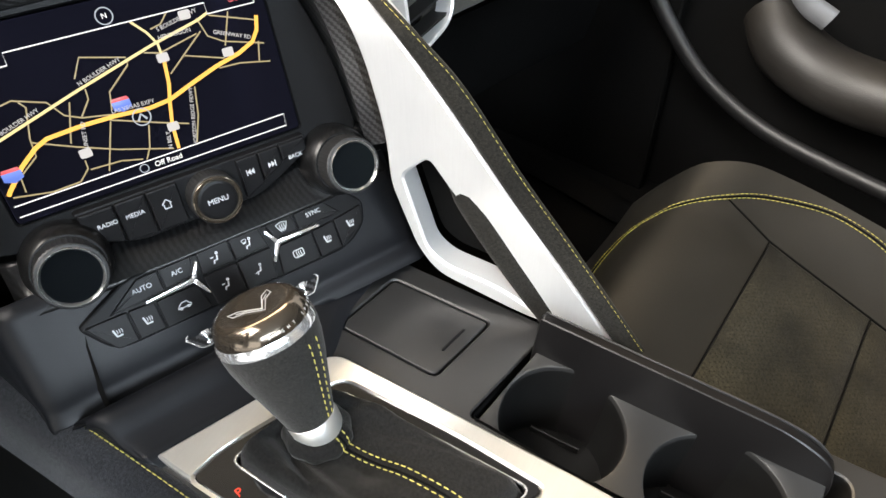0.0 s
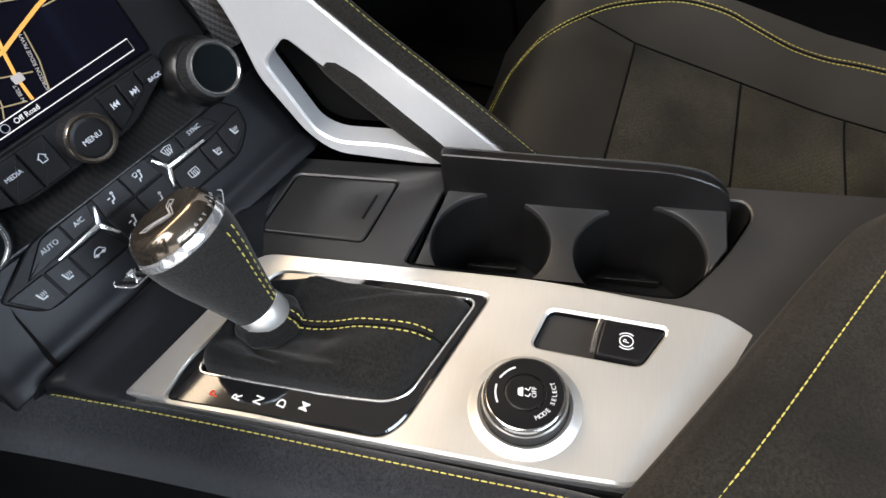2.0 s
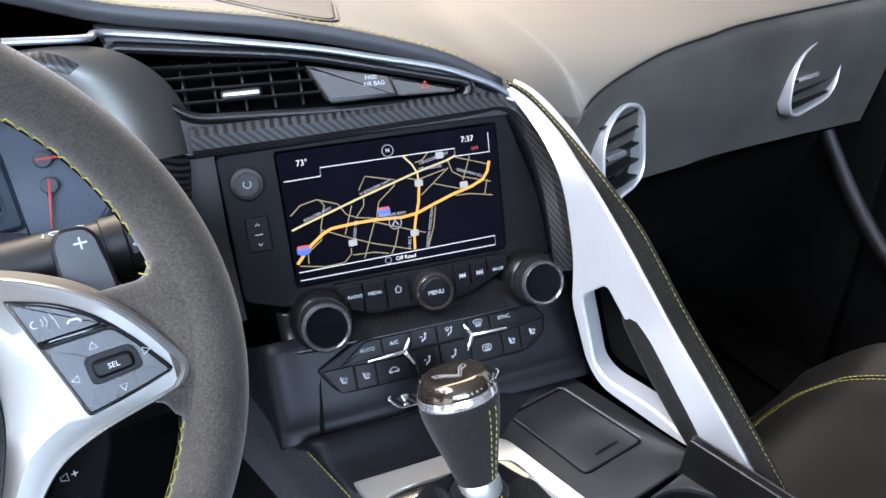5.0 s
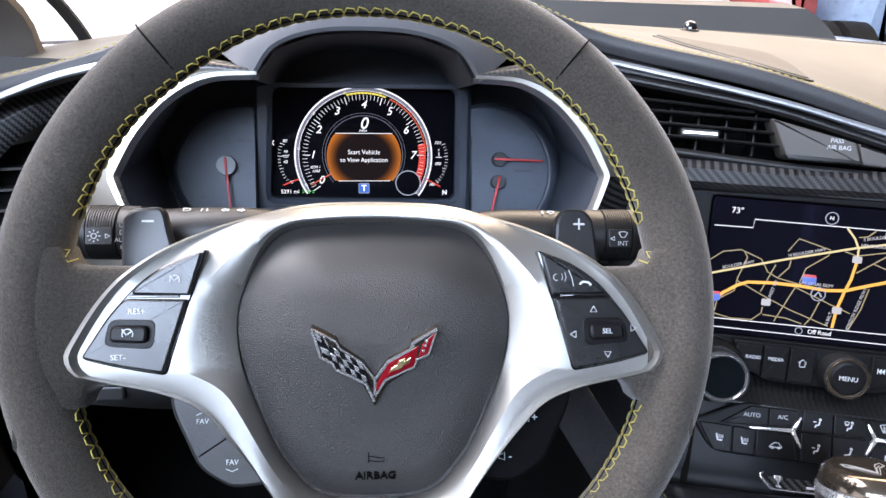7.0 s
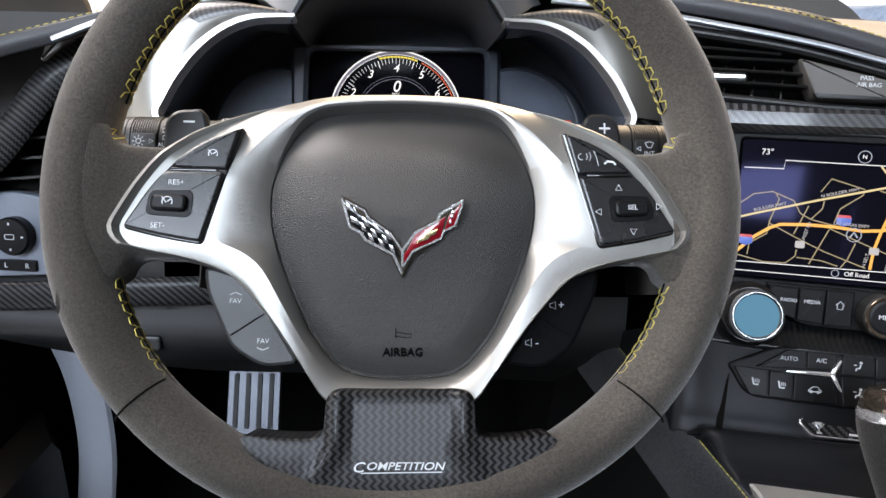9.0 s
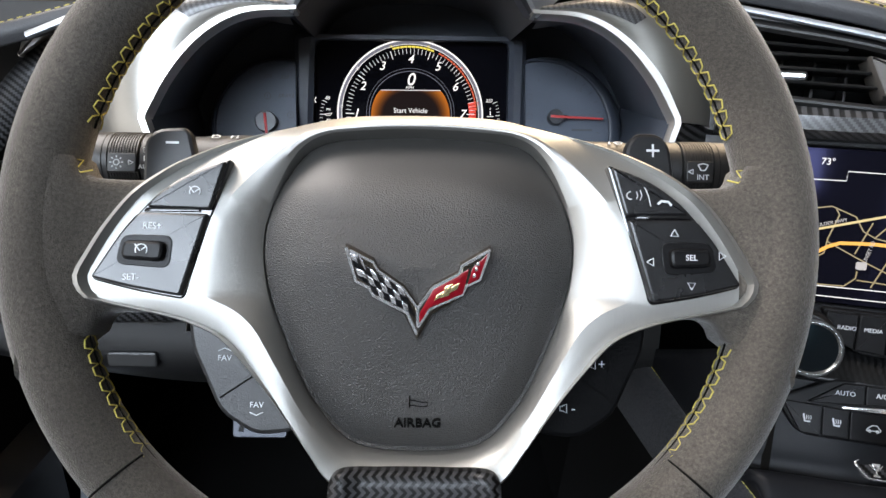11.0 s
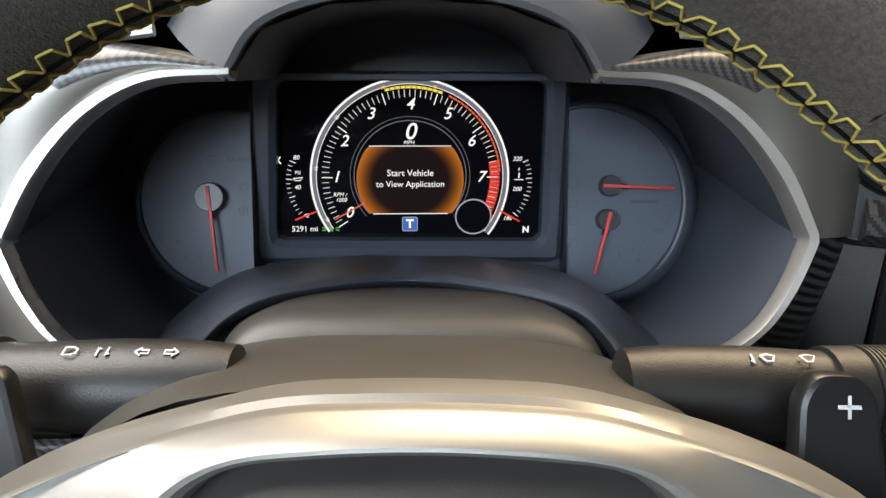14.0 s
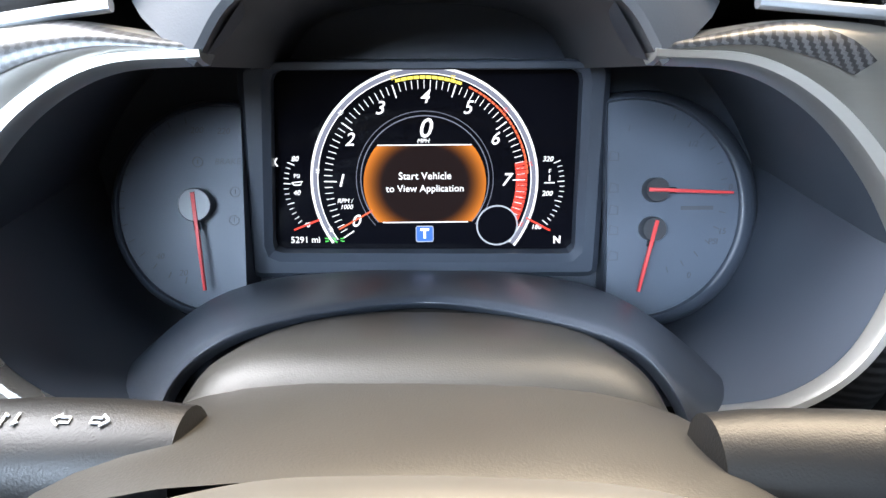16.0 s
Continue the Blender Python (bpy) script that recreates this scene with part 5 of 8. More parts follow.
def map_screen():
    s = thing("touch_screen", "navigation touch screen lit with a dark street map", "screen", STACK @ pose(0, 0, 0.001))
    part("glass", slab(rect(0.182, 0.108, 0.003), -0.004, 0.0, 0.0006), TOUCHGLASS, s, "black display glass")
    z = 0.0003

    def p(x, y):
        # map sheet, 0..1 across and 0..1 down
        return (-0.0885 + 0.175 * x, 0.051 - 0.102 * y)

    def road(pts, w, mat, name="road", zz=0.0):
        part(name, stroke([p(*q) for q in pts], w, z + zz), mat, s)
    # side streets
    road([(0.004, 0.46), (0.053, 0.389), (0.130, 0.363), (0.222, 0.422), (0.255, 0.516), (0.302, 0.556), (0.399, 0.589)], 0.0008, ROADTAN)
    road([(0.147, 0.380), (0.161, 0.418), (0.131, 0.587), (0.125, 0.687), (0.056, 0.770), (0.051, 0.860)], 0.0008, ROADTAN)
    road([(0.328, 0.342), (0.366, 0.238), (0.502, 0.302), (0.499, 0.345), (0.413, 0.461), (0.398, 0.560)], 0.0008, ROADTAN)
    road([(0.346, 0.409), (0.342, 0.468), (0.302, 0.550)], 0.0008, ROADTAN)
    road([(0.285, 0.454), (0.237, 0.675)], 0.0008, ROADTAN)
    road([(0.379, 0.622), (0.312, 0.897)], 0.0008, ROADTAN)
    road([(0.132, 0.607), (0.250, 0.704), (0.367, 0.791), (0.542, 0.892)], 0.0008, ROADTAN)
    road([(0.378, 0.612), (0.542, 0.723), (0.623, 0.774)], 0.0008, ROADTAN)
    road([(0.491, 0.709), (0.466, 0.840), (0.442, 0.903)], 0.0008, ROADTAN)
    road([(0.009, 0.867), (0.125, 0.908), (0.215, 0.903), (0.253, 0.843), (0.255, 0.793)], 0.0008, ROADTAN)
    road([(0.259, 0.853), (0.361, 0.862), (0.430, 0.894)], 0.0008, ROADTAN)
    road([(0.769, 0.193), (0.788, 0.307), (0.836, 0.360), (0.979, 0.436)], 0.0008, ROADTAN)
    road([(0.813, 0.194), (0.972, 0.288)], 0.0008, ROADTAN)
    road([(0.883, 0.201), (0.838, 0.388)], 0.0008, ROADTAN)
    road([(0.769, 0.270), (0.623, 0.459)], 0.0008, ROADTAN)
    road([(0.689, 0.380), (0.822, 0.458)], 0.0008, ROADTAN)
    road([(0.792, 0.506), (0.870, 0.512), (0.983, 0.553)], 0.0008, ROADTAN)
    road([(0.686, 0.570), (0.665, 0.739), (0.627, 0.903)], 0.0008, ROADTAN)
    road([(0.610, 0.189), (0.647, 0.176), (0.677, 0.125)], 0.0008, ROADTAN)
    road([(0.563, 0.304), (0.614, 0.329), (0.753, 0.277)], 0.0008, ROADTAN)
    road([(0.961, 0.415), (0.943, 0.533)], 0.0008, ROADTAN)
    # main roads
    road([(0.0, 0.575), (0.061, 0.541), (0.321, 0.406), (0.599, 0.273), (0.770, 0.206), (0.811, 0.179)], 0.0016, ROADYELLOW, zz=0.0002)
    road([(0.556, 0.124), (0.594, 0.200), (0.616, 0.275), (0.616, 0.353), (0.605, 0.510)], 0.0014, ROADYELLOW, zz=0.0002)
    road([(0.0, 0.850), (0.009, 0.830), (0.074, 0.716), (0.134, 0.641), (0.177, 0.609), (0.288, 0.597), (0.400, 0.599), (0.512, 0.614), (0.589, 0.601), (0.685, 0.544), (0.780, 0.491), (0.876, 0.453), (0.938, 0.408), (0.966, 0.346), (0.979, 0.263)], 0.0024, ROADORANGE, "highway", 0.0004)
    road([(0.616, 0.380), (0.605, 0.510), (0.585, 0.620), (0.566, 0.750), (0.559, 0.900)], 0.0021, ROADORANGE, "highway", 0.0004)
    # frame lines of the page
    part("page_rule", join([stroke([p(*q) for q in ((0.0, 0.19), (0.165, 0.185), (0.168, 0.120), (0.81, 0.120), (0.81, 0.185), (0.985, 0.187), (0.985, 0.03))], 0.0006, z + 0.0006),
                             stroke([p(*q) for q in ((0.0, 0.918), (0.974, 0.905), (0.972, 0.985), (0.0, 0.985))], 0.0006, z + 0.0006)]), SCREENWHITE, s)
    lettering("lettering", "73\u00b0", *p(0.091, 0.065), z + 0.0006, 0.0066, SCREENWHITE, s)
    lettering("lettering", "7:37", *p(0.878, 0.060), z + 0.0006, 0.0066, SCREENWHITE, s)
    lettering("lettering", "GPS", *p(0.912, 0.142), z + 0.0006, 0.0036, MAPRED, s)
    lettering("lettering", "Off Road", *p(0.51, 0.949), z + 0.0006, 0.0048, SCREENWHITE, s)
    for s_, x, y, a in (("BOULDER HWY", 0.125, 0.480, 17), ("N BOULDER HWY", 0.406, 0.338, 16), ("LAS VEGAS EXPY", 0.465, 0.575, -2), ("W SUNSET RD", 0.282, 0.680, 76), ("N BELT", 0.538, 0.832, 80), ("HORIZON RIDGE PKWY", 0.645, 0.740, 76),
                        ("S BOULDER HWY", 0.702, 0.175, 12), ("HENDERSON", 0.680, 0.246, 0), ("GREENWAY RD", 0.873, 0.336, -22)):
        lettering("lettering", s_, *p(x, y), z + 0.0008, 0.0034, MAPTEXT, s, turn=a)
    for x, y in ((0.433, 0.545), (0.037, 0.746)):
        sh = part("route_shield", slab([V(*p(x - 0.030, y - 0.02)), V(*p(x + 0.030, y - 0.02)), V(*p(x + 0.030, y + 0.025)), V(*p(x, y + 0.045)), V(*p(x - 0.030, y + 0.025))], z + 0.0006, z + 0.0009, 0.0001), MAPBLUE, s)
        part("shield_top", slab([V(*p(x - 0.030, y - 0.02)), V(*p(x + 0.030, y - 0.02)), V(*p(x + 0.024, y - 0.04)), V(*p(x - 0.024, y - 0.04))], z + 0.0006, z + 0.0009, 0.0001), MAPRED, sh)
    for x, y in ((0.616, 0.357), (0.839, 0.427), (0.266, 0.752), (0.567, 0.760), (0.733, 0.158)):
        part("route_plate", slab(rect(0.0070, 0.0054, 0.0012, 3, *p(x, y)), z + 0.0006, z + 0.0009, 0.0001), MAPTEXT, s)
    c = p(0.479, 0.648)
    part("position_mark", join([stroke(arc(*c, 0.0052, 0, 360, 30), 0.0007, z + 0.0008), stroke([(c[0] - 0.0026, c[1] - 0.002), (c[0], c[1] + 0.002), (c[0] + 0.0026, c[1] - 0.002)], 0.0013, z + 0.0008)]), SCREENGREY, s)
    c = p(0.486, 0.062)
    part("compass_mark", stroke(arc(*c, 0.0046, 0, 360, 30), 0.0006, z + 0.0008), SCREENGREY, s)
    lettering("lettering", "N", *c, z + 0.0008, 0.0042, SCREENWHITE, s)
    c = p(0.422, 0.949)
    part("position_mark", stroke(arc(*c, 0.0026, 0, 360, 20), 0.0005, z + 0.0008), SCREENGREY, s)


map_screen()


def knurled(r, h, n=72, k=0.0006):
    bm = bmesh.new()
    L = []
    for z, d in ((0, 0.0006), (0.0006, 0), (h - 0.0006, 0), (h, 0.0008)):
        L.append([((r - d - (k if i % 2 else 0)) * math.cos(2 * math.pi * i / n), (r - d - (k if i % 2 else 0)) * math.sin(2 * math.pi * i / n), z) for i in range(n)])
    loft(bm, L, True, True, True)
    return bm


def centre_stack():
    s = thing("centre_stack", "dark centre stack with carbon surround, buttons and two temperature knobs", "control panel", STACK)
    # panel round the screen
    pan = rounded([V(-0.134, -0.060), V(-0.136, 0.058), V(0.102, 0.0625), V(0.128, -0.012), V(0.134, -0.072), V(-0.098, -0.072)], [0.006, 0.006, 0.006, 0.03, 0.01, 0.01], 5)
    part("fascia", holed(pan, [rect(0.1835, 0.1095, 0.003)], -0.030, 0.0, 0.0012), STACKPLASTIC, s, "satin dark fascia")
    # carbon surround that sweeps over the top and down the right side
    o = cr([(-0.150, 0.0815, 0), (-0.06, 0.081, 0), (0.06, 0.0825, 0), (0.112, 0.074, 0), (0.140, 0.045, 0), (0.157, 0.012, 0), (0.172, -0.050, 0), (0.176, -0.085, 0)], 6)
    i = cr([(-0.150, 0.0590, 0), (-0.06, 0.0600, 0), (0.06, 0.0625, 0), (0.101, 0.0630, 0), (0.120, 0.034, 0), (0.130, 0.0, 0), (0.136, -0.045, 0), (0.138, -0.085, 0)], 6)
    bm = bmesh.new()
    L = []
    for a, b in zip(o, i):
        L.append([a + V(0, 0, -0.03), a + V(0, 0, 0.002), a.lerp(b, 0.3) + V(0, 0, 0.008), a.lerp(b, 0.75) + V(0, 0, 0.0075), b + V(0, 0, 0.0005), b + V(0, 0, -0.03)])
    loft(bm, L, True, True, True)
    part("carbon_surround", bm, CARBONBLUE, s, "satin carbon fibre surround")
    # power knob and toggle left of the screen
    k = part("power_knob", shift(lathe([(0.0128, 0.0), (0.0128, 0.008), (0.0120, 0.010), (0.0095, 0.0105), (0.009, 0.0098)], 36), -0.116, 0.035, 0), PLASTIC, s, "black volume knob")
    part("knob_ring", shift(lathe([(0.0094, 0.0104), (0.0094, 0.0112), (0.0084, 0.0112), (0.0084, 0.0100)], 36, cap=False), -0.116, 0.035, 0), DARKCHROME, k)
    part("power_sign", stroke(arc(-0.116, 0.035, 0.0028, -230, 50, 20), 0.0006, 0.0102), WHITE, k)
    t = part("toggle", slab(rect(0.0185, 0.028, 0.002, 4, -0.114, -0.006), -0.002, 0.0035, 0.0012), BUTTON, s)
    part("toggle_sign", join([stroke([(-0.117, -0.006), (-0.111, -0.006)], 0.0006, 0.0036), stroke([(-0.1155, 0.001), (-0.114, 0.003), (-0.1125, 0.001)], 0.0006, 0.0036), stroke([(-0.1155, -0.013), (-0.114, -0.015), (-0.1125, -0.013)], 0.0006, 0.0036)]), WHITE, t)
    # button row below the screen
    row = rounded([V(-0.064, -0.0570), V(0.091, -0.0575), V(0.089, -0.0700), V(0.050, -0.0880), V(-0.036, -0.0880), V(-0.052, -0.0780)], [0.003, 0.003, 0.008, 0.01, 0.01, 0.01], 5)
    base = part("button_tray", slab(row, -0.01, 0.0075, 0.001), BUTTON, s)
    lab = ["RADIO", "MEDIA", None, None, None, "BACK"]
    xs = [(-0.0615, -0.0410), (-0.0405, -0.0215), (-0.0210, -0.0015), (0.0385, 0.0535), (0.0540, 0.0690), (0.0695, 0.0885)]
    for j, (a, b) in enumerate(xs):
        lo = (-0.0765, -0.0845, -0.0860, -0.0860, -0.0785, -0.0700)[j]
        lo2 = (-0.0840, -0.0858, -0.0860, -0.0800, -0.0715, -0.0680)[j]
        bt = part("button", slab(rounded([V(a, -0.0585), V(b, -0.0585), V(b, lo2), V(a, lo)], 0.0012, 3), 0.004, 0.0105, 0.0012), BUTTON, s)
        c = (a + b) / 2
        if lab[j]:
            lettering("lettering", lab[j], c + (0.0035 if j == 0 else 0), -0.0690, 0.0107, 0.0040, WHITE, bt)
        elif j == 2:
            part("home_sign", stroke([(c - 0.003, -0.0695), (c, -0.0665), (c + 0.003, -0.0695), (c + 0.002, -0.0695), (c + 0.002, -0.0725), (c - 0.002, -0.0725), (c - 0.002, -0.0695)], 0.0006, 0.0107), WHITE, bt)
        else:
            d = -1 if j == 3 else 1
            part("skip_sign", join([slab([V(c + d * x, -0.0668), V(c + d * x, -0.0712), V(c + d * (x + 0.0024), -0.0690)], 0.0105, 0.0108, 0.0001) for x in (-0.0026, -0.0002)] + [stroke([(c + d * 0.0026, -0.0668), (c + d * 0.0026, -0.0712)], 0.0006, 0.0106)]), WHITE, bt)
    mk = part("menu_knob", shift(knurled(0.0165, 0.017, 80, 0.0004), 0.0170, -0.0740, 0.007), PLASTIC, s, "black rotary menu knob")
    part("knob_rim", shift(lathe([(0.0158, 0.0), (0.0157, 0.0014), (0.0152, 0.0018), (0.0146, 0.0004), (0.0128, 0.0002)], 44, cap=False), 0.0170, -0.0740, 0.0240), DARKCHROME, mk)
    part("knob_face", shift(lathe([(0.0130, 0.0), (0.0128, 0.0008), (0.0110, 0.0012)], 36), 0.0170, -0.0740, 0.0240), BUTTON, mk)
    lettering("lettering", "MENU", 0.0170, -0.0740, 0.0254, 0.0050, WHITE, mk)
    # carbon shelf between the rows
    bm = sheet([[(-0.112, -0.074, -0.006), (-0.04, -0.0855, -0.001), (0.02, -0.0870, 0.0), (0.09, -0.0770, -0.001), (0.140, -0.066, -0.004)],
                [(-0.112, -0.092, 0.000), (-0.04, -0.0960, 0.010), (0.02, -0.0965, 0.011), (0.09, -0.0935, 0.010), (0.140, -0.088, 0.004)],
                [(-0.112, -0.107, 0.012), (-0.04, -0.1065, 0.0175), (0.02, -0.1065, 0.0175), (0.09, -0.1060, 0.0175), (0.145, -0.104, 0.012)]], 6, 5)
    ob = part("carbon_shelf", bm, CARBONSHELF, s, "lacquered carbon fibre shelf")
    ob.modifiers.new("thick", "SOLIDIFY").thickness = -0.004
    # temperature knobs in carbon cowls
    for x in (-0.0768, 0.1075):
        cow = part("knob_cowl", shift(lathe([(0.0262, -0.012), (0.0256, 0.006), (0.0232, 0.016), (0.0210, 0.018)], 44), x, -0.0860, 0, m=pose(x, -0.0835, 0.006, -6)), CARBONSHELF, s)
        kb = part("temperature_knob", shift(knurled(0.0200, 0.019, 88, 0.0005), m=pose(x, -0.0835, 0.007, -6) @ pose(0, 0, 0.014)), PLASTIC, s, "black temperature knob with a chrome ring and dark display")
        part("chrome_ring", shift(lathe([(0.0178, -0.001), (0.0178, 0.0018), (0.0173, 0.0028), (0.0171, 0.0028), (0.0160, 0.0012), (0.0158, -0.001)], 48, cap=False), m=pose(x, -0.0835, 0.007, -6) @ pose(0, 0, 0.0325)), RINGCHROME, kb)
        part("knob_display", shift(lathe([(0.0160, 0.0), (0.0158, 0.0008)], 44), m=pose(x, -0.0835, 0.007, -6) @ pose(0, 0, 0.0325)), KNOBGLASS, kb, "dark glass display")
    return s


centre_stack()


def climate_panel():
    c = thing("climate_panel", "dark climate button panel with two chrome three-armed dividers", "control panel", CLIMATE)
    o = rounded([V(-0.1045, 0.001), V(-0.090, -0.0225), V(0.080, -0.0265), V(0.099, -0.0135), V(0.1025, 0.002), V(0.088, 0.0185), V(-0.068, 0.0185)], [0.004, 0.01, 0.01, 0.006, 0.004, 0.006, 0.008], 4)
    part("frame", slab(o, -0.012, 0.0, 0.0016), STACKPLASTIC, c)
    cells = [("AUTO", (-0.0850, 0.0008), (-0.0620, 0.0160), (-0.0490, 0.0160), (-0.0490, 0.0020)), ("A/C", (-0.0480, 0.0025), (-0.0480, 0.0160), (-0.0265, 0.0160), (-0.0300, 0.0030)),
             ("face", (-0.0240, 0.0005), (-0.0225, 0.0160), (-0.0010, 0.0160), (-0.0010, 0.0005)), ("both", (0.0000, 0.0005), (0.0000, 0.0160), (0.0215, 0.0160), (0.0240, 0.0005)),
             ("screen", (0.0300, 0.0030), (0.0260, 0.0160), (0.0465, 0.0160), (0.0475, 0.0025)), ("SYNC", (0.0485, 0.0022), (0.0485, 0.0160), (0.0700, 0.0160), (0.0820, 0.0015)),
             ("seat", (0.0570, -0.0030), (0.0740, -0.0020), (0.0740, -0.0235), (0.0570, -0.0235)), ("seat", (0.0750, -0.0020), (0.0985, 0.0005), (0.0960, -0.0125), (0.0750, -0.0230)),
             ("rear", (0.0290, -0.0030), (0.0560, -0.0030), (0.0560, -0.0235), (0.0260, -0.0235)), ("feet", (0.0000, -0.0008), (0.0245, -0.0008), (0.0220, -0.0225), (0.0000, -0.0225)),
             ("fan", (-0.0240, -0.0008), (-0.0010, -0.0008), (-0.0010, -0.0225), (-0.0225, -0.0225)), ("car", (-0.0570, -0.0025), (-0.0300, -0.0030), (-0.0260, -0.0220), (-0.0570, -0.0220)),
             ("seat", (-0.0745, -0.0010), (-0.0580, -0.0020), (-0.0580, -0.0215), (-0.0745, -0.0212)), ("seat", (-0.1010, 0.0000), (-0.0755, -0.0008), (-0.0755, -0.0212), (-0.0885, -0.0208))]
    for nm, *pts in cells:
        P = rounded([V(*q) for q in pts], 0.0012, 3)
        b = part("button", slab(P, -0.004, 0.0022, 0.0007), BUTTON, c)
        cx, cy = sum(q[0] for q in pts) / 4, sum(q[1] for q in pts) / 4
        z = 0.0023
        if nm.isupper():
            lettering("lettering", nm, cx, cy + 0.0004, z, 0.0046, WHITE, b)
            continue
        sg = []
        if nm in ("seat",):
            sg.append(stroke([(cx - 0.0020, cy + 0.0030), (cx - 0.0010, cy - 0.0020), (cx + 0.0025, cy - 0.0020)], 0.0011, z))
            for dx in (0, 0.0014, 0.0028):
                sg.append(stroke([(cx + dx - 0.0002, cy - 0.0006), (cx + dx + 0.0003, cy + 0.0008), (cx + dx - 0.0002, cy + 0.0022)], 0.0004, z))
        elif nm in ("face", "both", "feet", "fan"):
            sg.append(stroke(arc(cx + 0.0016, cy + 0.0028, 0.0007, 0, 360, 10), 0.0006, z))
            sg.append(stroke([(cx + 0.0014, cy + 0.0014), (cx + 0.0006, cy - 0.0016), (cx - 0.0014, cy - 0.0016), (cx - 0.0020, cy - 0.0036)], 0.0009, z))
            sg.append(stroke([(cx - 0.0034, cy + (0.0008 if nm != "feet" else -0.002)), (cx - 0.0012, cy + (0.0008 if nm != "feet" else -0.002))], 0.0006, z))
            if nm == "both":
                sg.append(stroke([(cx - 0.004, cy + 0.0030), (cx - 0.0022, cy + 0.0036), (cx - 0.0004, cy + 0.0030), (cx - 0.0012, cy + 0.0014), (cx - 0.0032, cy + 0.0014), (cx - 0.004, cy + 0.0030)], 0.0004, z))
        elif nm in ("screen", "rear"):
            if nm == "screen":
                sg.append(stroke([(cx - 0.0042, cy + 0.0022), (cx, cy + 0.0032), (cx + 0.0042, cy + 0.0022), (cx + 0.0022, cy - 0.0022), (cx - 0.0022, cy - 0.0022), (cx - 0.0042, cy + 0.0022)], 0.0005, z))
            else:
                sg.append(stroke([(q.x, q.y) for q in rect(0.0076, 0.0050, 0.001, 3, cx, cy)], 0.0005, z, closed=True))
            for dx in (-0.0016, 0, 0.0016):
                sg.append(stroke([(cx + dx, cy - 0.0034), (cx + dx + 0.0005, cy - 0.0014), (cx + dx, cy + 0.0004), (cx + dx + 0.0004, cy + 0.0016)], 0.0005, z))
        else:
            sg.append(stroke([(cx - 0.0045, cy - 0.0012), (cx - 0.0030, cy + 0.0006), (cx - 0.0010, cy + 0.0022), (cx + 0.0022, cy + 0.0022), (cx + 0.0034, cy + 0.0004), (cx + 0.0045, cy - 0.0004), (cx + 0.0045, cy - 0.0014), (cx - 0.0045, cy - 0.0014)], 0.0005, z))
            sg += [stroke(arc(cx + d, cy - 0.0016, 0.0008, 0, 360, 10), 0.0005, z) for d in (-0.0025, 0.0025)]
        part("sign", join(sg), WHITE, b)
    for sx in (-1, 1):
        hub = (sx * 0.0305, 0.0004)
        arms = [((sx * 0.0630, -0.0006), 0.0018), ((sx * 0.0245, 0.0112), 0.0016), ((sx * 0.0240, -0.0120), 0.0016)]
        bm = bmesh.new()
        for (x, y), wd in arms:
            d = V(x - hub[0], y - hub[1]).normalized()
            n = V(-d.y, d.x)
            slab([V(*hub) - n * 0.0017 - d * 0.0006, V(x, y) - n * wd * 0.5, V(x, y) + n * wd * 0.5, V(*hub) + n * 0.0017 - d * 0.0006], 0.0005, 0.0034 if wd > 0.0017 else 0.0033, 0.0006, bm)
        part("divider", bm, CHROME, c, "chrome three-armed divider")
    return c


climate_panel()

# badge below the climate panel
bd = thing("model_badge", "chrome-framed carbon badge with a trophy sign on the stack", "badge", CLIMATE @ pose(0, -0.0415, -0.0045, -18))
o = rounded([V(-0.052, 0.004), V(-0.043, -0.0065), V(0.043, -0.0065), V(0.052, 0.004), V(0.048, 0.0075), V(-0.048, 0.0075)], 0.002, 3)
part("chrome_frame", ring(o, inset(ccw(o), 0.0012), -0.002, 0.003, 80, 0.0004), CHROME, bd)
part("carbon_field", slab(inset(ccw(o), 0.0010), -0.002, 0.0018, 0.0003), CARBON, bd)
for x in (-0.037, 0.037):
    part("trophy_sign", join([slab([V(x - 0.003, 0.0055), V(x + 0.003, 0.0055), V(x + 0.0012, 0.0), V(x - 0.0012, 0.0)], 0.0015, 0.0024, 0.0002), slab(rect(0.0040, 0.0014, 0, 1, x, -0.0035), 0.0015, 0.0024, 0.0002),
                              slab(rect(0.0010, 0.0040, 0, 1, x, -0.0015), 0.0015, 0.0023, 0.0002), stroke([(x - 0.0028, 0.005), (x - 0.0045, 0.0045), (x - 0.002, 0.001)], 0.0006, 0.0018), stroke([(x + 0.0028, 0.005), (x + 0.0045, 0.0045), (x + 0.002, 0.001)], 0.0006, 0.0018)]), CHROME, bd)
part("bars", join([slab(rect(0.022, 0.0022, 0, 1, 0.004, 0.0018), 0.0015, 0.0022, 0.0002), slab(rect(0.016, 0.0016, 0, 1, -0.008, -0.0022), 0.0015, 0.0022, 0.0002)]), WHITE, bd)

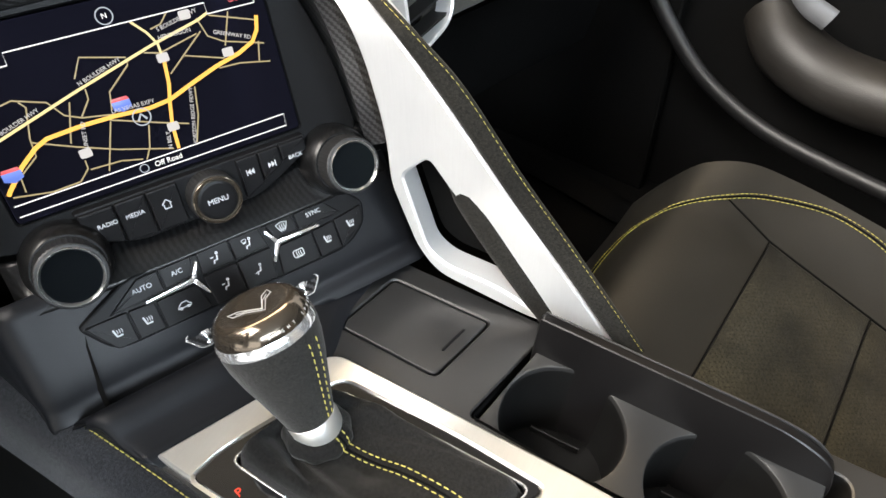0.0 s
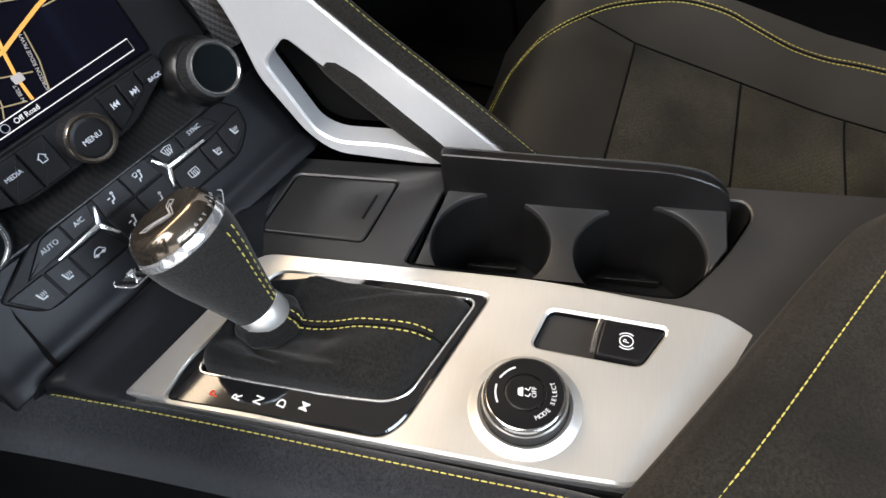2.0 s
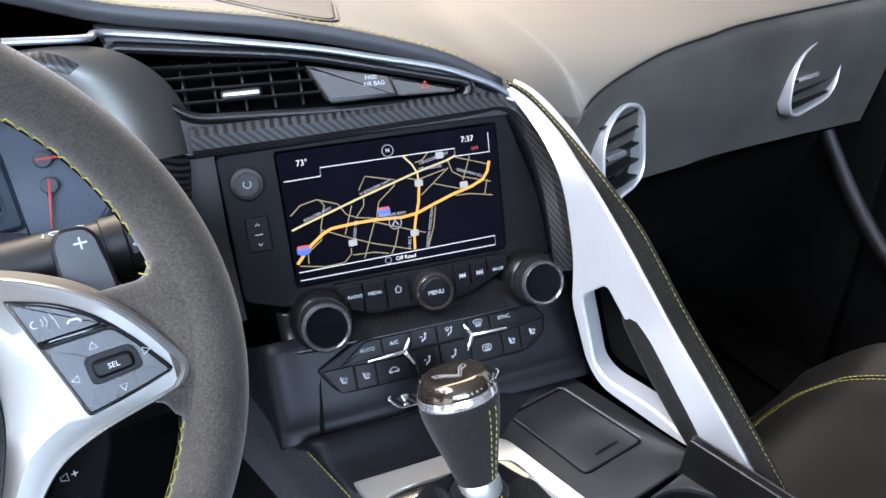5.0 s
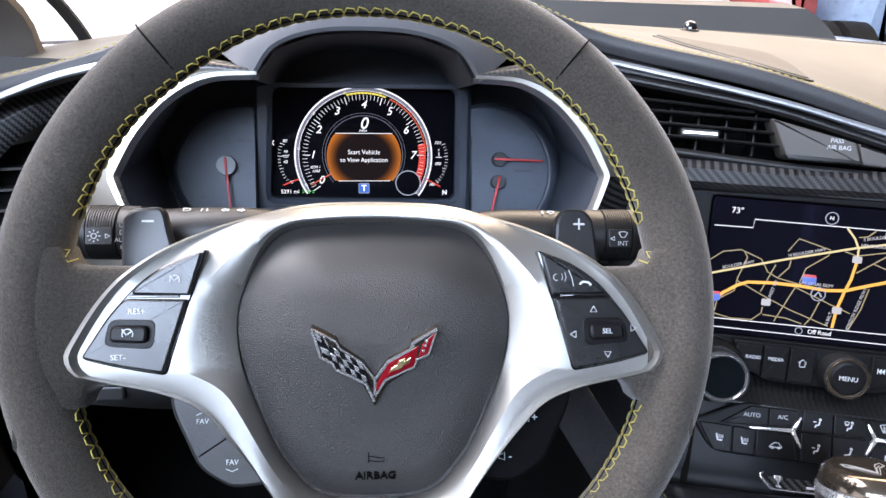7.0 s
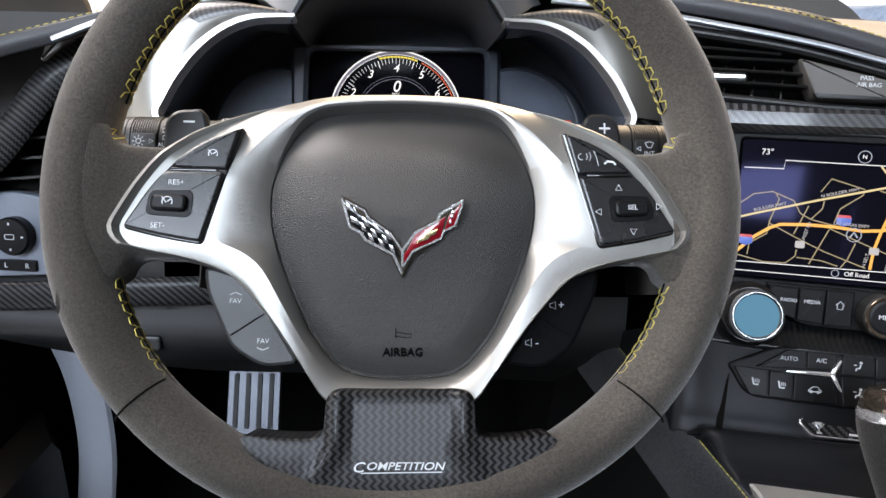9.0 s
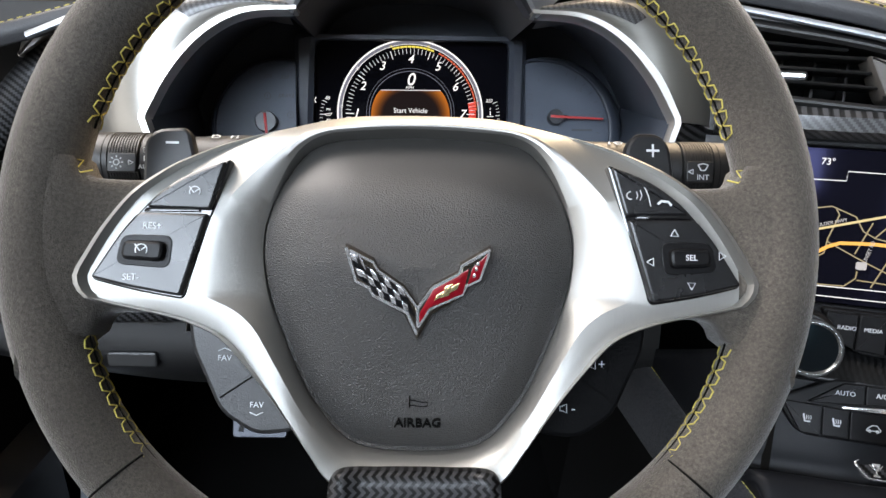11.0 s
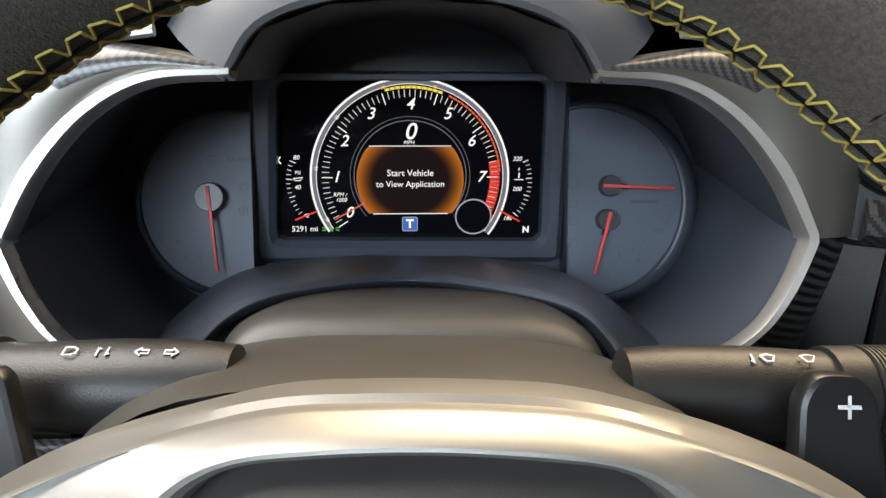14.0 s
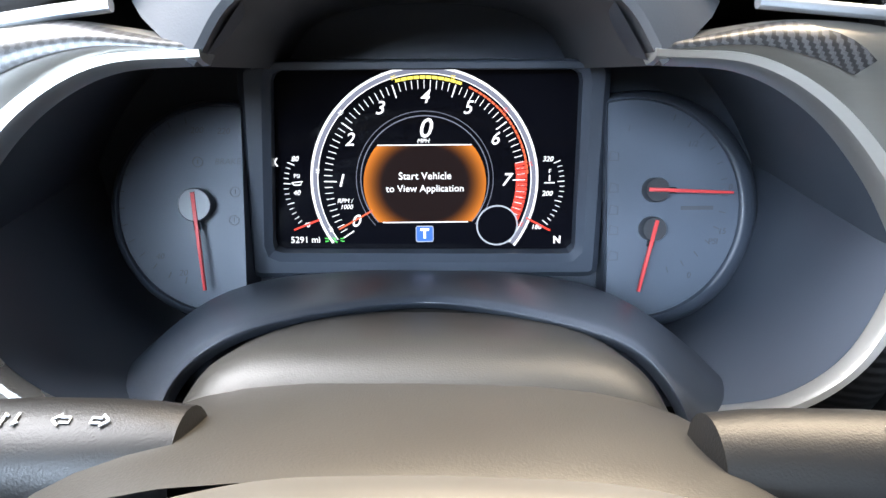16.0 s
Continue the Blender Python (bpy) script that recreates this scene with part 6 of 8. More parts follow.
# centre air vent above the stack
vent = thing("centre_air_vent", "black air vent with slats and a chrome-tipped slider in the dash", "air vent", STACK)
vo = rounded([V(-0.190, 0.139), V(-0.059, 0.1215), V(0.070, 0.0880), V(0.066, 0.0815), V(-0.043, 0.0840), V(-0.145, 0.0905), V(-0.162, 0.105)], [0.004, 0.03, 0.004, 0.003, 0.02, 0.01, 0.006], 5)
part("frame", ring(inset(ccw(vo), -0.006), vo, -0.03, 0.004, 140, 0.0022, lo=-0.045), PLASTIC, vent)
# near-black sheet stands in for the shade inside the vent
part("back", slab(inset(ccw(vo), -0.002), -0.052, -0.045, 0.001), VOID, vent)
for y0, y1, x0, x1 in ((0.1175, 0.1155, -0.170, -0.052), (0.1085, 0.1060, -0.160, -0.050), (0.0990, 0.0965, -0.150, -0.048), (0.1265, 0.1210, -0.176, -0.070)):
    part("slat", sweep([(x0, y0, -0.012), ((x0 + x1) / 2, (y0 + y1) / 2, -0.011), (x1, y1, -0.013)], [(-0.010, -0.0009), (0.010, -0.0011), (0.0112, 0), (0.010, 0.0011), (-0.010, 0.0009)], up=(0, 1, 0)), PLASTIC, vent)
for x in (-0.150, -0.128, -0.106, -0.084, -0.062):
    part("vane", slab([V(x, 0.088), V(x + 0.0018, 0.088), V(x + 0.0014, 0.128), V(x - 0.0004, 0.128)], -0.040, -0.024, 0.0003), PLASTIC, vent)
sl = part("slider", slab(rect(0.030, 0.0075, 0.003, 4, -0.108, 0.1015), -0.014, 0.0005, 0.0015), PLASTIC, vent)
part("slider_tip", slab(rect(0.027, 0.0036, 0.0015, 4, -0.108, 0.1018), -0.001, 0.0018, 0.0009), CHROME, sl, "chrome slider tip")

for nm, o, lab in (("airbag_switch", [V(-0.058, 0.1165), V(0.004, 0.1025), V(0.010, 0.0865), V(-0.040, 0.0865), V(-0.044, 0.0885)], "grey passenger airbag indicator panel beside the air vent"),
                   ("hazard_switch", [V(0.0050, 0.1022), V(0.062, 0.0868), V(0.056, 0.0845), V(0.0110, 0.0863)], "grey hazard warning switch with a red triangle")):
    th = thing(nm, lab, "switch", STACK)
    part("body", slab(rounded(o, 0.0015, 3), -0.020, 0.0058, 0.0016), surface(nm + "_plastic", (0.075, 0.07, 0.065), 0.5, 0, 1500, 0.1), th)
    if nm == "airbag_switch":
        lettering("lettering", "PASS", -0.010, 0.1030, 0.0060, 0.0046, WHITE, th)
        lettering("lettering", "AIR BAG", -0.008, 0.0980, 0.0060, 0.0046, WHITE, th)
        part("lip", slab([V(-0.046, 0.0905), V(0.008, 0.0895), V(0.009, 0.0870), V(-0.043, 0.0868)], 0.0015, 0.0072, 0.0006), PLASTIC, th)
    else:
        tri = [V(0.0300, 0.0905), V(0.0360, 0.0905), V(0.0330, 0.0955)]
        part("warning_triangle", stroke([(q.x, q.y) for q in tri], 0.0010, 0.0059, closed=True), SCREENRED, th)

BANDCHROME = glossy("smoked_chrome", (0.30, 0.29, 0.28), 0.16, 0.9)
# ---------- centre console ----------
plate_o = rounded([V(-0.0975, 0.189), V(-0.010, 0.1535), V(0.0225, 0.143), V(0.0225, -0.060), V(0.0150, -0.125), V(0.0100, -0.170), V(0.000, -0.1925), V(-0.010, -0.190), V(-0.100, -0.130), V(-0.1085, -0.118), V(-0.1085, -0.070), V(-0.104, 0.044)],
                  [0.003, 0.03, 0.014, 0.03, 0.03, 0.01, 0.008, 0.006, 0.008, 0.008, 0.02, 0.02], 5)
ring_o = rounded([V(-0.0985, 0.1600), V(-0.0740, 0.1570), V(0.0065, 0.1235), V(0.0085, 0.036), V(0.0045, -0.0265), V(-0.090, 0.0095), V(-0.1015, 0.020)], [0.005, 0.01, 0.010, 0.02, 0.006, 0.01, 0.008], 5)
boot_o = rounded([V(-0.0765, 0.1465), V(-0.0035, 0.1225), V(-0.0015, 0.05), V(-0.0015, -0.0180), V(-0.072, 0.0110), V(-0.0790, 0.022), V(-0.080, 0.055)], [0.006, 0.010, 0.02, 0.006, 0.008, 0.008, 0.02], 5)
park_o = rounded([V(-0.0010, -0.066), V(-0.0065, -0.1395), V(-0.0355, -0.1230), V(-0.0300, -0.0570)], 0.006, 5)
lid_o = rounded([V(0.0470, 0.1555), V(0.1075, 0.1450), V(0.1080, 0.0610), V(0.0450, 0.0730)], 0.005, 5)
well_o = rounded([V(0.0300, 0.0370), V(0.1085, 0.0210), V(0.1130, -0.1950), V(0.0990, -0.1980), V(0.0560, -0.1750), V(0.0225, -0.1480), V(0.0225, -0.1300), V(0.0265, -0.0370)], [0.004, 0.006, 0.012, 0.01, 0.03, 0.014, 0.02, 0.03], 5)

body = thing("console", "soft black centre console between the seats", "console", CONSOLE)
top_o = rounded([V(-0.1000, 0.300), V(0.128, 0.235), V(0.128, -0.310), V(0.060, -0.330), V(-0.112, -0.250), V(-0.1100, -0.070), V(-0.106, 0.044)], 0.008, 4)
part("top", holed(top_o, [inset(ccw(well_o), -0.0012), inset(ccw(lid_o), -0.0012)], -0.012, 0.0, 0.0012), PANEL, body, "satin grey console top")
bm = bmesh.new()
o = ccw(top_o)
loft(bm, [[(p.x, p.y, -0.006) for p in inset(o, 0.002)], [(p.x * 1.02, p.y, -0.10) for p in o], [(p.x * 1.03, p.y, -0.30) for p in o]], True)
part("flank", bm, PLASTIC, body)

lid = thing("storage_lid", "matt black tray lid set flush in the console", "lid", CONSOLE)
part("panel", slab(inset(ccw(lid_o), 0.0004), -0.008, -0.0006, 0.0014), PANEL, lid)
part("grip", slab(rounded([V(0.0670, 0.0802), V(0.0925, 0.0755), V(0.0921, 0.0735), V(0.0666, 0.0782)], 0.0009, 3), -0.001, 0.0003, 0.0003), BUTTON, lid)

CUPPLASTIC = surface("cup_plastic", (0.0045, 0.0045, 0.0045), 0.42, 0, 1500, 0.2, 0.1, 14, spec=0.35)
DOORPLASTIC = surface("door_plastic", (0.0060, 0.0056, 0.0058), 0.34, 0, 1500, 0.12, 0.1, 14, spec=0.3)
# cup holder
cup = thing("cup_holder", "black double cup holder well in the console", "cup holder", CONSOLE)
c1, c2 = ([V(max(0.0310, min(0.1050, p.x)), p.y) for p in circle(r, 64, x, y)] for r, x, y in ((0.0425, 0.0680, -0.0185), (0.0440, 0.0690, -0.1220)))
wi = inset(ccw(well_o), 0.0006)
shelf = prism(wi, [(-0.075, 0.002), (-0.0745, 0.002)])
part("floor", shelf, CUPPLASTIC, cup)
bm = bmesh.new()
loft(bm, [[(p.x, p.y, -0.001) for p in wi], [(p.x, p.y, -0.075) for p in inset(wi, 0.003)]], True)
part("wall", bm, CUPPLASTIC, cup)
# saddle between the cups and a gusset at either end, all rising to the open door
CUPS = ((0.0425, 0.0580, -0.0185), (0.0440, 0.0580, -0.1220))


def half_cup(k, x, reach):
    r, cx, cy = CUPS[k]
    a = r if x < cx else reach
    return r * math.sqrt(max(0.0, 1 - ((x - cx) / a) ** 2))


def cup_land(name, near, far, height, cups):
    bm = bmesh.new()
    L, W = [], []
    for x in 0.0300 + 0.0648 * np.sin(np.linspace(0, math.pi / 2, 48)):
        y0, y1, z = near(x), far(x), height((x - 0.0300) / 0.0648)
        e = min(0.0022, abs(y1 - y0) * 0.3)
        W.append(([(x, y0, z - 0.0042), (x, y0, -0.074)], [(x, y1, z - 0.0042), (x, y1, -0.074)]))
        row = [(y0, z - 0.0045), (y0 - e * 0.12, z - 0.0016), (y0 - e * 0.5, z - 0.0003), (y0 - e, z)]
        row += [((y0 + y1) / 2, z - 0.0004), (y1 + e, z), (y1 + e * 0.5, z - 0.0003), (y1 + e * 0.12, z - 0.0016), (y1, z - 0.0045)]
        L.append([(x, y, h) for y, h in row])
    loft(bm, L, False)
    part(name, bm, PANEL, cup, "satin grey cup surround")
    for k in cups:
        bm = bmesh.new()
        loft(bm, [w[k] for w in W], False)
        part("cup_wall", bm, CUPPLASTIC, cup)


cup_land("saddle", lambda x: CUPS[0][2] - half_cup(0, x, 0.0415), lambda x: CUPS[1][2] + half_cup(1, x, 0.0415), lambda f: -0.0050 + 0.0050 * f * f, (0, 1))
cup_land("gusset", lambda x: 0.0338 - 0.0150 * (x - 0.030) / 0.065, lambda x: CUPS[0][2] + half_cup(0, x, 0.0370), lambda f: -0.0060 + 0.0140 * f ** 1.3, (1,))
cup_land("gusset", lambda x: CUPS[1][2] - half_cup(1, x, 0.0372), lambda x: max(-0.1800, -0.1580 - 0.0400 * (x - 0.030) / 0.069), lambda f: -0.0060 + 0.0140 * f ** 1.3, (0,))
for y0, y1 in ((0.006, -0.034), (-0.098, -0.146)):
    part("slot_rib", slab(rounded([V(0.0850, y0), V(0.0880, y0), V(0.0880, y1), V(0.0850, y1)], 0.001, 2), -0.074, -0.068, 0.001), CUPPLASTIC, cup)
# its door stands open along the passenger's edge
door = thing("cup_holder_door", "open black cup holder door standing on edge", "lid", CONSOLE @ pose(0.0985, 0, 0, 90, 0, 90) )
o = rounded([V(0.0215, -0.012), V(0.0215, 0.0440), V(-0.145, 0.0405), V(-0.1760, 0.0280), V(-0.1830, 0.0050), V(-0.1830, -0.0100), V(-0.1780, -0.070), V(0.0150, -0.070)], [0.003, 0.003, 0.03, 0.02, 0.01, 0.003, 0.003, 0.003], 6)
part("panel", slab(o, -0.004, 0.004, 0.0016), DOORPLASTIC, door)
part("edge_bead", sweep(cr([(0.0200, 0.0432, 0.0036), (-0.05, 0.0418, 0.0036), (-0.140, 0.0398, 0.0036), (-0.170, 0.0290, 0.0036), (-0.1800, 0.0080, 0.0036)], 8), oval(0.0014, 0.0010, 8), up=(0, 0, 1)), PLASTIC, door)

# silver shift plate
plate = thing("shift_plate", "brushed silver plate round the gear selector", "trim plate", CONSOLE)
bm = holed(plate_o, [inset(ccw(ring_o), -0.0004), park_o], -0.004, 0.0055, 0.0016)
bend_at, bend_to = V(0.0084, -0.1695, 0), V(-0.461, -0.887, 0)
for k in range(5):
    bmesh.ops.bisect_plane(bm, geom=bm.verts[:] + bm.edges[:] + bm.faces[:], plane_co=bend_at + bend_to * (0.0012 * k - 0.0012), plane_no=bend_to)
for v_ in bm.verts:
    d_ = (v_.co - bend_at).dot(bend_to) + 0.0012
    if d_ > 0:
        v_.co.z -= 0.26 * d_ * d_ / (d_ + 0.0024)
part("plate", bm, BRUSHED, plate)
gate = thing("selector_surround", "gloss black selector surround with gear letters", "trim plate", CONSOLE)
part("frame", ring(ring_o, boot_o, -0.004, 0.0062, 140, 0.0012, lo=-0.006), PIANO, gate)
part("chrome_line", ring(inset(ccw(boot_o), -0.0020), inset(ccw(boot_o), -0.0006), 0.005, 0.0068, 140, 0.0003), CHROME, gate)
for s, v in (("P", 0.1295), ("R", 0.1143), ("N", 0.1000), ("D", 0.0850), ("M", 0.0705)):
    lettering("lettering", s, -0.0907, v, 0.0065, 0.0078, SCREENRED if s == "P" else SCREENWHITE, gate, turn=-14, bold=0.0001)

# suede boot
BOOTSUEDE = suede("boot_suede", (0.0085, 0.0082, 0.0080), 0.14, 0.8)
bt = thing("shift_boot", "charcoal suede shift boot with double yellow stitching", "shift boot", CONSOLE)
bo = resample(ccw(boot_o), 72)
cc = V(-0.0358, 0.1120)
dirs = [(p - V(-0.0385, 0.075)).normalized() for p in bo]
L = []
for f, z, r0 in ((0.0, 0.0005, 0), (0.02, 0.0070, 0), (0.08, 0.0130, 0), (0.20, 0.0175, 0), (0.38, 0.0190, 0), (0.58, 0.0170, 0), (0.76, 0.0125, 0), (0.90, 0.0085, 0), (0.97, 0.0068, 0), (1.0, 0.0062, 0.0195), (1.0, 0.0078, 0.0215), (1.0, 0.0105, 0.0218), (1.0, 0.0135, 0.0200), (1.0, 0.0165, 0.0175), (1.0, 0.0215, 0.0150)):
    row = []
    for k, (p, d) in enumerate(zip(bo, dirs)):
        up = max(0, z - 0.0062) if r0 else 0
        q = cc + d * (r0 or 0.0200) + V(0.03, 0.36) * up
        r = p.lerp(q, f)
        th = math.atan2(d.y, d.x)
        env = math.sin(f * math.pi) ** 0.8 if f < 1 else 0
        wr = env * (0.0065 * noise.noise((r.x * 46, r.y * 46, 1.3)) + 0.0022 * noise.noise((r.x * 120, r.y * 90, 4.1)) + 0.0034 * math.sin(th * 7 + f * 5) * f + 0.0048 * math.sin(th * 3 + 1.1 + f * 3) * f)
        dip = -0.0045 * env * max(0, -d.x) * f
        pinch = (0.0007 * math.sin(th * 9) if 0 < r0 < 0.022 and z < 0.016 else 0)
        row.append((r.x + d.x * pinch, r.y + d.y * pinch, z + wr + dip))
    L.append(row)
fine = []
for i_, (a, b) in enumerate(zip(L, L[1:])):
    fine += [[Vector(x).lerp(Vector(y), t / 3) for x, y in zip(a, b)] for t in range(3)]
fine.append([Vector(x) for x in L[-1]])
bm = bmesh.new()
loft(bm, fine, True, False, False)
bmesh.ops.smooth_vert(bm, verts=[v for v in bm.verts if not v.is_boundary], factor=0.5, use_axis_x=True, use_axis_y=True, use_axis_z=True)
part("gaiter", bm, BOOTSUEDE, bt, angle=80)
kr = min(range(72), key=lambda k: (bo[k] - V(-0.0385, -0.004)).length)
for off in (-0.0030, 0.0030):
    P = [r[kr] + V(off, -0.0012 if i_ > 27 else 0, 0.0024) for i_, r in enumerate(fine[4:-3])][::-1]
    part("stitching", stitches(cr(P[::2], 4), 0.0034, 0.0013, 0.0005), THREAD, bt, "yellow stitching")
part("seam", sweep(cr([r[kr] + V(0, -0.0002, 0.0004) for r in fine[2:-3]][::2], 3), oval(0.0006, 0.0006, 6)), DARKTHREAD, bt)

CAPPRINT = surface("cap_print", (0.42, 0.42, 0.42), 0.5, 0, 500, 0, 0.05, 50)
KNOBSUEDE = suede("knob_suede", (0.023, 0.0225, 0.0215), 0.12, 0.62, 900)
# gear knob: axis leans forward
kz = Vector((0.000, 0.031, 0.078)).normalized()
kx = (Vector((1, 0, 0)) - kz * kz.x).normalized()
km = Matrix((kx, kz.cross(kx), kz)).transposed().to_4x4()
kb = thing("gear_knob", "suede gear knob with chrome ring and dark polished cap", "gear knob", Matrix.Translation((0.3170, 0.3635, 0.5180)) @ km @ Matrix.Scale(1.06, 4))
part("collar", lathe([(0.0150, -0.006), (0.0160, -0.002), (0.0160, 0.004), (0.0150, 0.008), (0.0135, 0.009)], 40), BRUSHED, kb, "satin silver collar")
part("grip", lathe([(0.0138, 0.006), (0.0152, 0.010), (0.0176, 0.020), (0.0212, 0.034), (0.0250, 0.048), (0.0275, 0.060), (0.0282, 0.0675), (0.0278, 0.0705)], 48), KNOBSUEDE, kb)
part("chrome_ring", lathe([(0.0274, 0.0695), (0.0284, 0.0708), (0.0284, 0.0730), (0.0272, 0.0765)], 56), CHROME, kb)
part("cap", lathe([(0.0270, 0.0750), (0.0272, 0.0770), (0.0262, 0.0815), (0.0240, 0.0855), (0.0212, 0.0878), (0.0190, 0.0880), (0.0120, 0.0872), (0.002, 0.0868)], 56), DARKCHROME, kb, "dark polished cap")
part("cap_mark", join([stroke([(-0.013, 0.007), (-0.008, 0.0045), (-0.0065, 0.0025), (0.0, -0.008), (0.0065, 0.0025), (0.008, 0.0045), (0.013, 0.007), (0.0125, 0.002), (0.007, -0.001), (0.0, -0.0115), (-0.007, -0.001), (-0.0125, 0.002)], 0.0005, 0.0873, closed=True), stroke([(-0.010, 0.003), (-0.005, -0.001), (0.0, -0.009)], 0.0004, 0.0873), stroke([(0.010, 0.003), (0.005, -0.001), (0.0, -0.009)], 0.0004, 0.0873)]), CAPPRINT, kb)
for i, ch in enumerate("EIGHT SPEED"):
    a = radians(-112 + i * 8.2)
    tb = text_bm(ch, 0.0024, 0.0001)
    tb.transform(pose(0, 0, 0, 0, 0, math.degrees(a) + 90) @ pose(0, -0.0270, 0.0795, 66))
    part("lettering", tb, CAPPRINT, kb, smooth=False)
for da in (-7, 7):
    P = []
    for r, z in ((0.0154, 0.010), (0.0178, 0.020), (0.0214, 0.034), (0.0252, 0.048), (0.0277, 0.060), (0.0281, 0.066)):
        a = radians(-70 + da)
        P.append(((r + 0.0004) * math.cos(a), (r + 0.0004) * math.sin(a), z))
    part("stitching", stitches(P, 0.0032, 0.0013, 0.0005, nrm=(math.cos(radians(-70)), math.sin(radians(-70)), 0)), THREAD, kb, "yellow stitching")

# drive mode dial
dial = thing("drive_mode_dial", "black rotary drive mode dial on a silver base", "dial", CONSOLE @ pose(-0.0710, -0.0580, 0.0055))
part("base", lathe([(0.0335, -0.0015), (0.0328, 0.0008), (0.0275, 0.0040), (0.0255, 0.0022), (0.0250, 0.0)], 56), BRUSHED, dial, "satin silver base")
part("skirt", lathe([(0.0245, 0.0), (0.0245, 0.010), (0.0240, 0.0115)], 56), RUBBER, dial)
part("chrome_band", lathe([(0.0243, 0.010), (0.0246, 0.0115), (0.0240, 0.0140), (0.0225, 0.0158), (0.0215, 0.0162)], 56), BANDCHROME, dial, "dark chrome band")
part("top", lathe([(0.0218, 0.0150), (0.0216, 0.0166), (0.0120, 0.0170), (0.0118, 0.0162), (0.0112, 0.0162), (0.0110, 0.0172), (0.0102, 0.0176)], 56), BUTTON, dial)
for i, ch in enumerate("MODE SELECT"):
    a = radians(-150 + i * 8.6)
    tb = text_bm(ch, 0.0036, 0.0001)
    tb.transform(pose(0.0165 * math.cos(a), 0.0165 * math.sin(a), 0.0172, 0, 0, math.degrees(a) + 90))
    part("lettering", tb, WHITE, dial, smooth=False)
for a0, a1 in ((25, 65), (80, 120)):
    part("turn_arrow", stroke(arc(0, 0, 0.0165, a0, a1, 10), 0.0010, 0.0171), WHITE, dial)
part("traction_sign", join([slab(rounded([V(-0.003, 0.001), V(0.003, 0.001), V(0.002, 0.004), V(-0.002, 0.004)], 0.0006, 2), 0.0174, 0.0178, 0.0001), stroke([(-0.002, 0.0), (-0.003, -0.002), (-0.001, -0.003)], 0.0006, 0.0177), stroke([(0.002, 0.0), (0.001, -0.002), (0.003, -0.003)], 0.0006, 0.0177)]), WHITE, dial, m=pose(0, 0, 0, 0, 0, 5))
part("lettering", shift(text_bm("OFF", 0.0038, 0.0001), 0.0004, -0.0052, 0.0177, 5), WHITE, dial, smooth=False)

# parking brake switch in its recess
pk = thing("parking_brake_switch", "black parking brake switch in a recess of the silver plate", "switch", CONSOLE)
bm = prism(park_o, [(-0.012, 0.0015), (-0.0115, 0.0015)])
# recess floor and wall are coloured darker to stand in for their shade
part("recess_floor", bm, SHADEDPLASTIC, pk)
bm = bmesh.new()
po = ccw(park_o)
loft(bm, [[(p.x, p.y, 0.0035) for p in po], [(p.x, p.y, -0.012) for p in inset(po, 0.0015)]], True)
part("recess_wall", bm, SHADEDPLASTIC, pk)
sw = part("lever", slab(rounded([V(-0.0040, -0.100), V(-0.0090, -0.1375), V(-0.0340, -0.1230), V(-0.0310, -0.0950)], 0.003, 4), -0.008, 0.0062, 0.002), BUTTON, pk)
part("chrome_edge", sweep([(-0.0050, -0.0985, 0.0050), (-0.017, -0.0955, 0.0058), (-0.0300, -0.0940, 0.0050)], oval(0.0013, 0.0022, 8)), BANDCHROME, pk)
part("brake_sign", join([stroke(arc(-0.0195, -0.1140, 0.0040, 0, 360, 24), 0.0006, 0.0064), stroke(arc(-0.0195, -0.1140, 0.0058, -45, 45, 10), 0.0006, 0.0064), stroke(arc(-0.0195, -0.1140, 0.0058, 135, 225, 10), 0.0006, 0.0064)]), WHITE, sw, m=pose(0, 0, 0))
part("lettering", shift(text_bm("P", 0.0050, 0.0001), -0.0195, -0.1140, 0.0064, -12), WHITE, sw, smooth=False)

# armrest behind the plate
arm = thing("armrest", "charcoal suede console armrest with yellow stitching", "armrest", CONSOLE)
fe = [(0.150, -0.312, 0), (0.112, -0.288, 0), (0.088, -0.260, 0), (0.045, -0.227, 0), (0.000, -0.1955, 0), (-0.070, -0.147, 0), (-0.118, -0.112, 0)]
rowsA = []
for dv, z in ((0.002, -0.03), (0.001, 0.002), (-0.004, 0.010), (-0.016, 0.0175), (-0.045, 0.0215), (-0.12, 0.0235), (-0.40, 0.024)):
    rowsA.append([(x + 0.55 * dv * 0.3, y + dv * (1.0 if dv > -0.1 else 1.0), z) for x, y, _ in fe])
bm = sheet(rowsA, 5, 4)
ob = part("pad", bm, SUEDE, arm)
P = cr([(0.135, -0.350, 0.0215), (0.090, -0.300, 0.0213), (0.044, -0.2660, 0.0210), (-0.006, -0.2320, 0.0210), (-0.050, -0.2030, 0.0210), (-0.089, -0.1765, 0.0208), (-0.120, -0.154, 0.0200)], 8)
part("stitching", stitches([p + V(0, 0, 0.0006) for p in P], 0.0040, 0.0009, 0.00045), THREAD, arm, "yellow stitching")

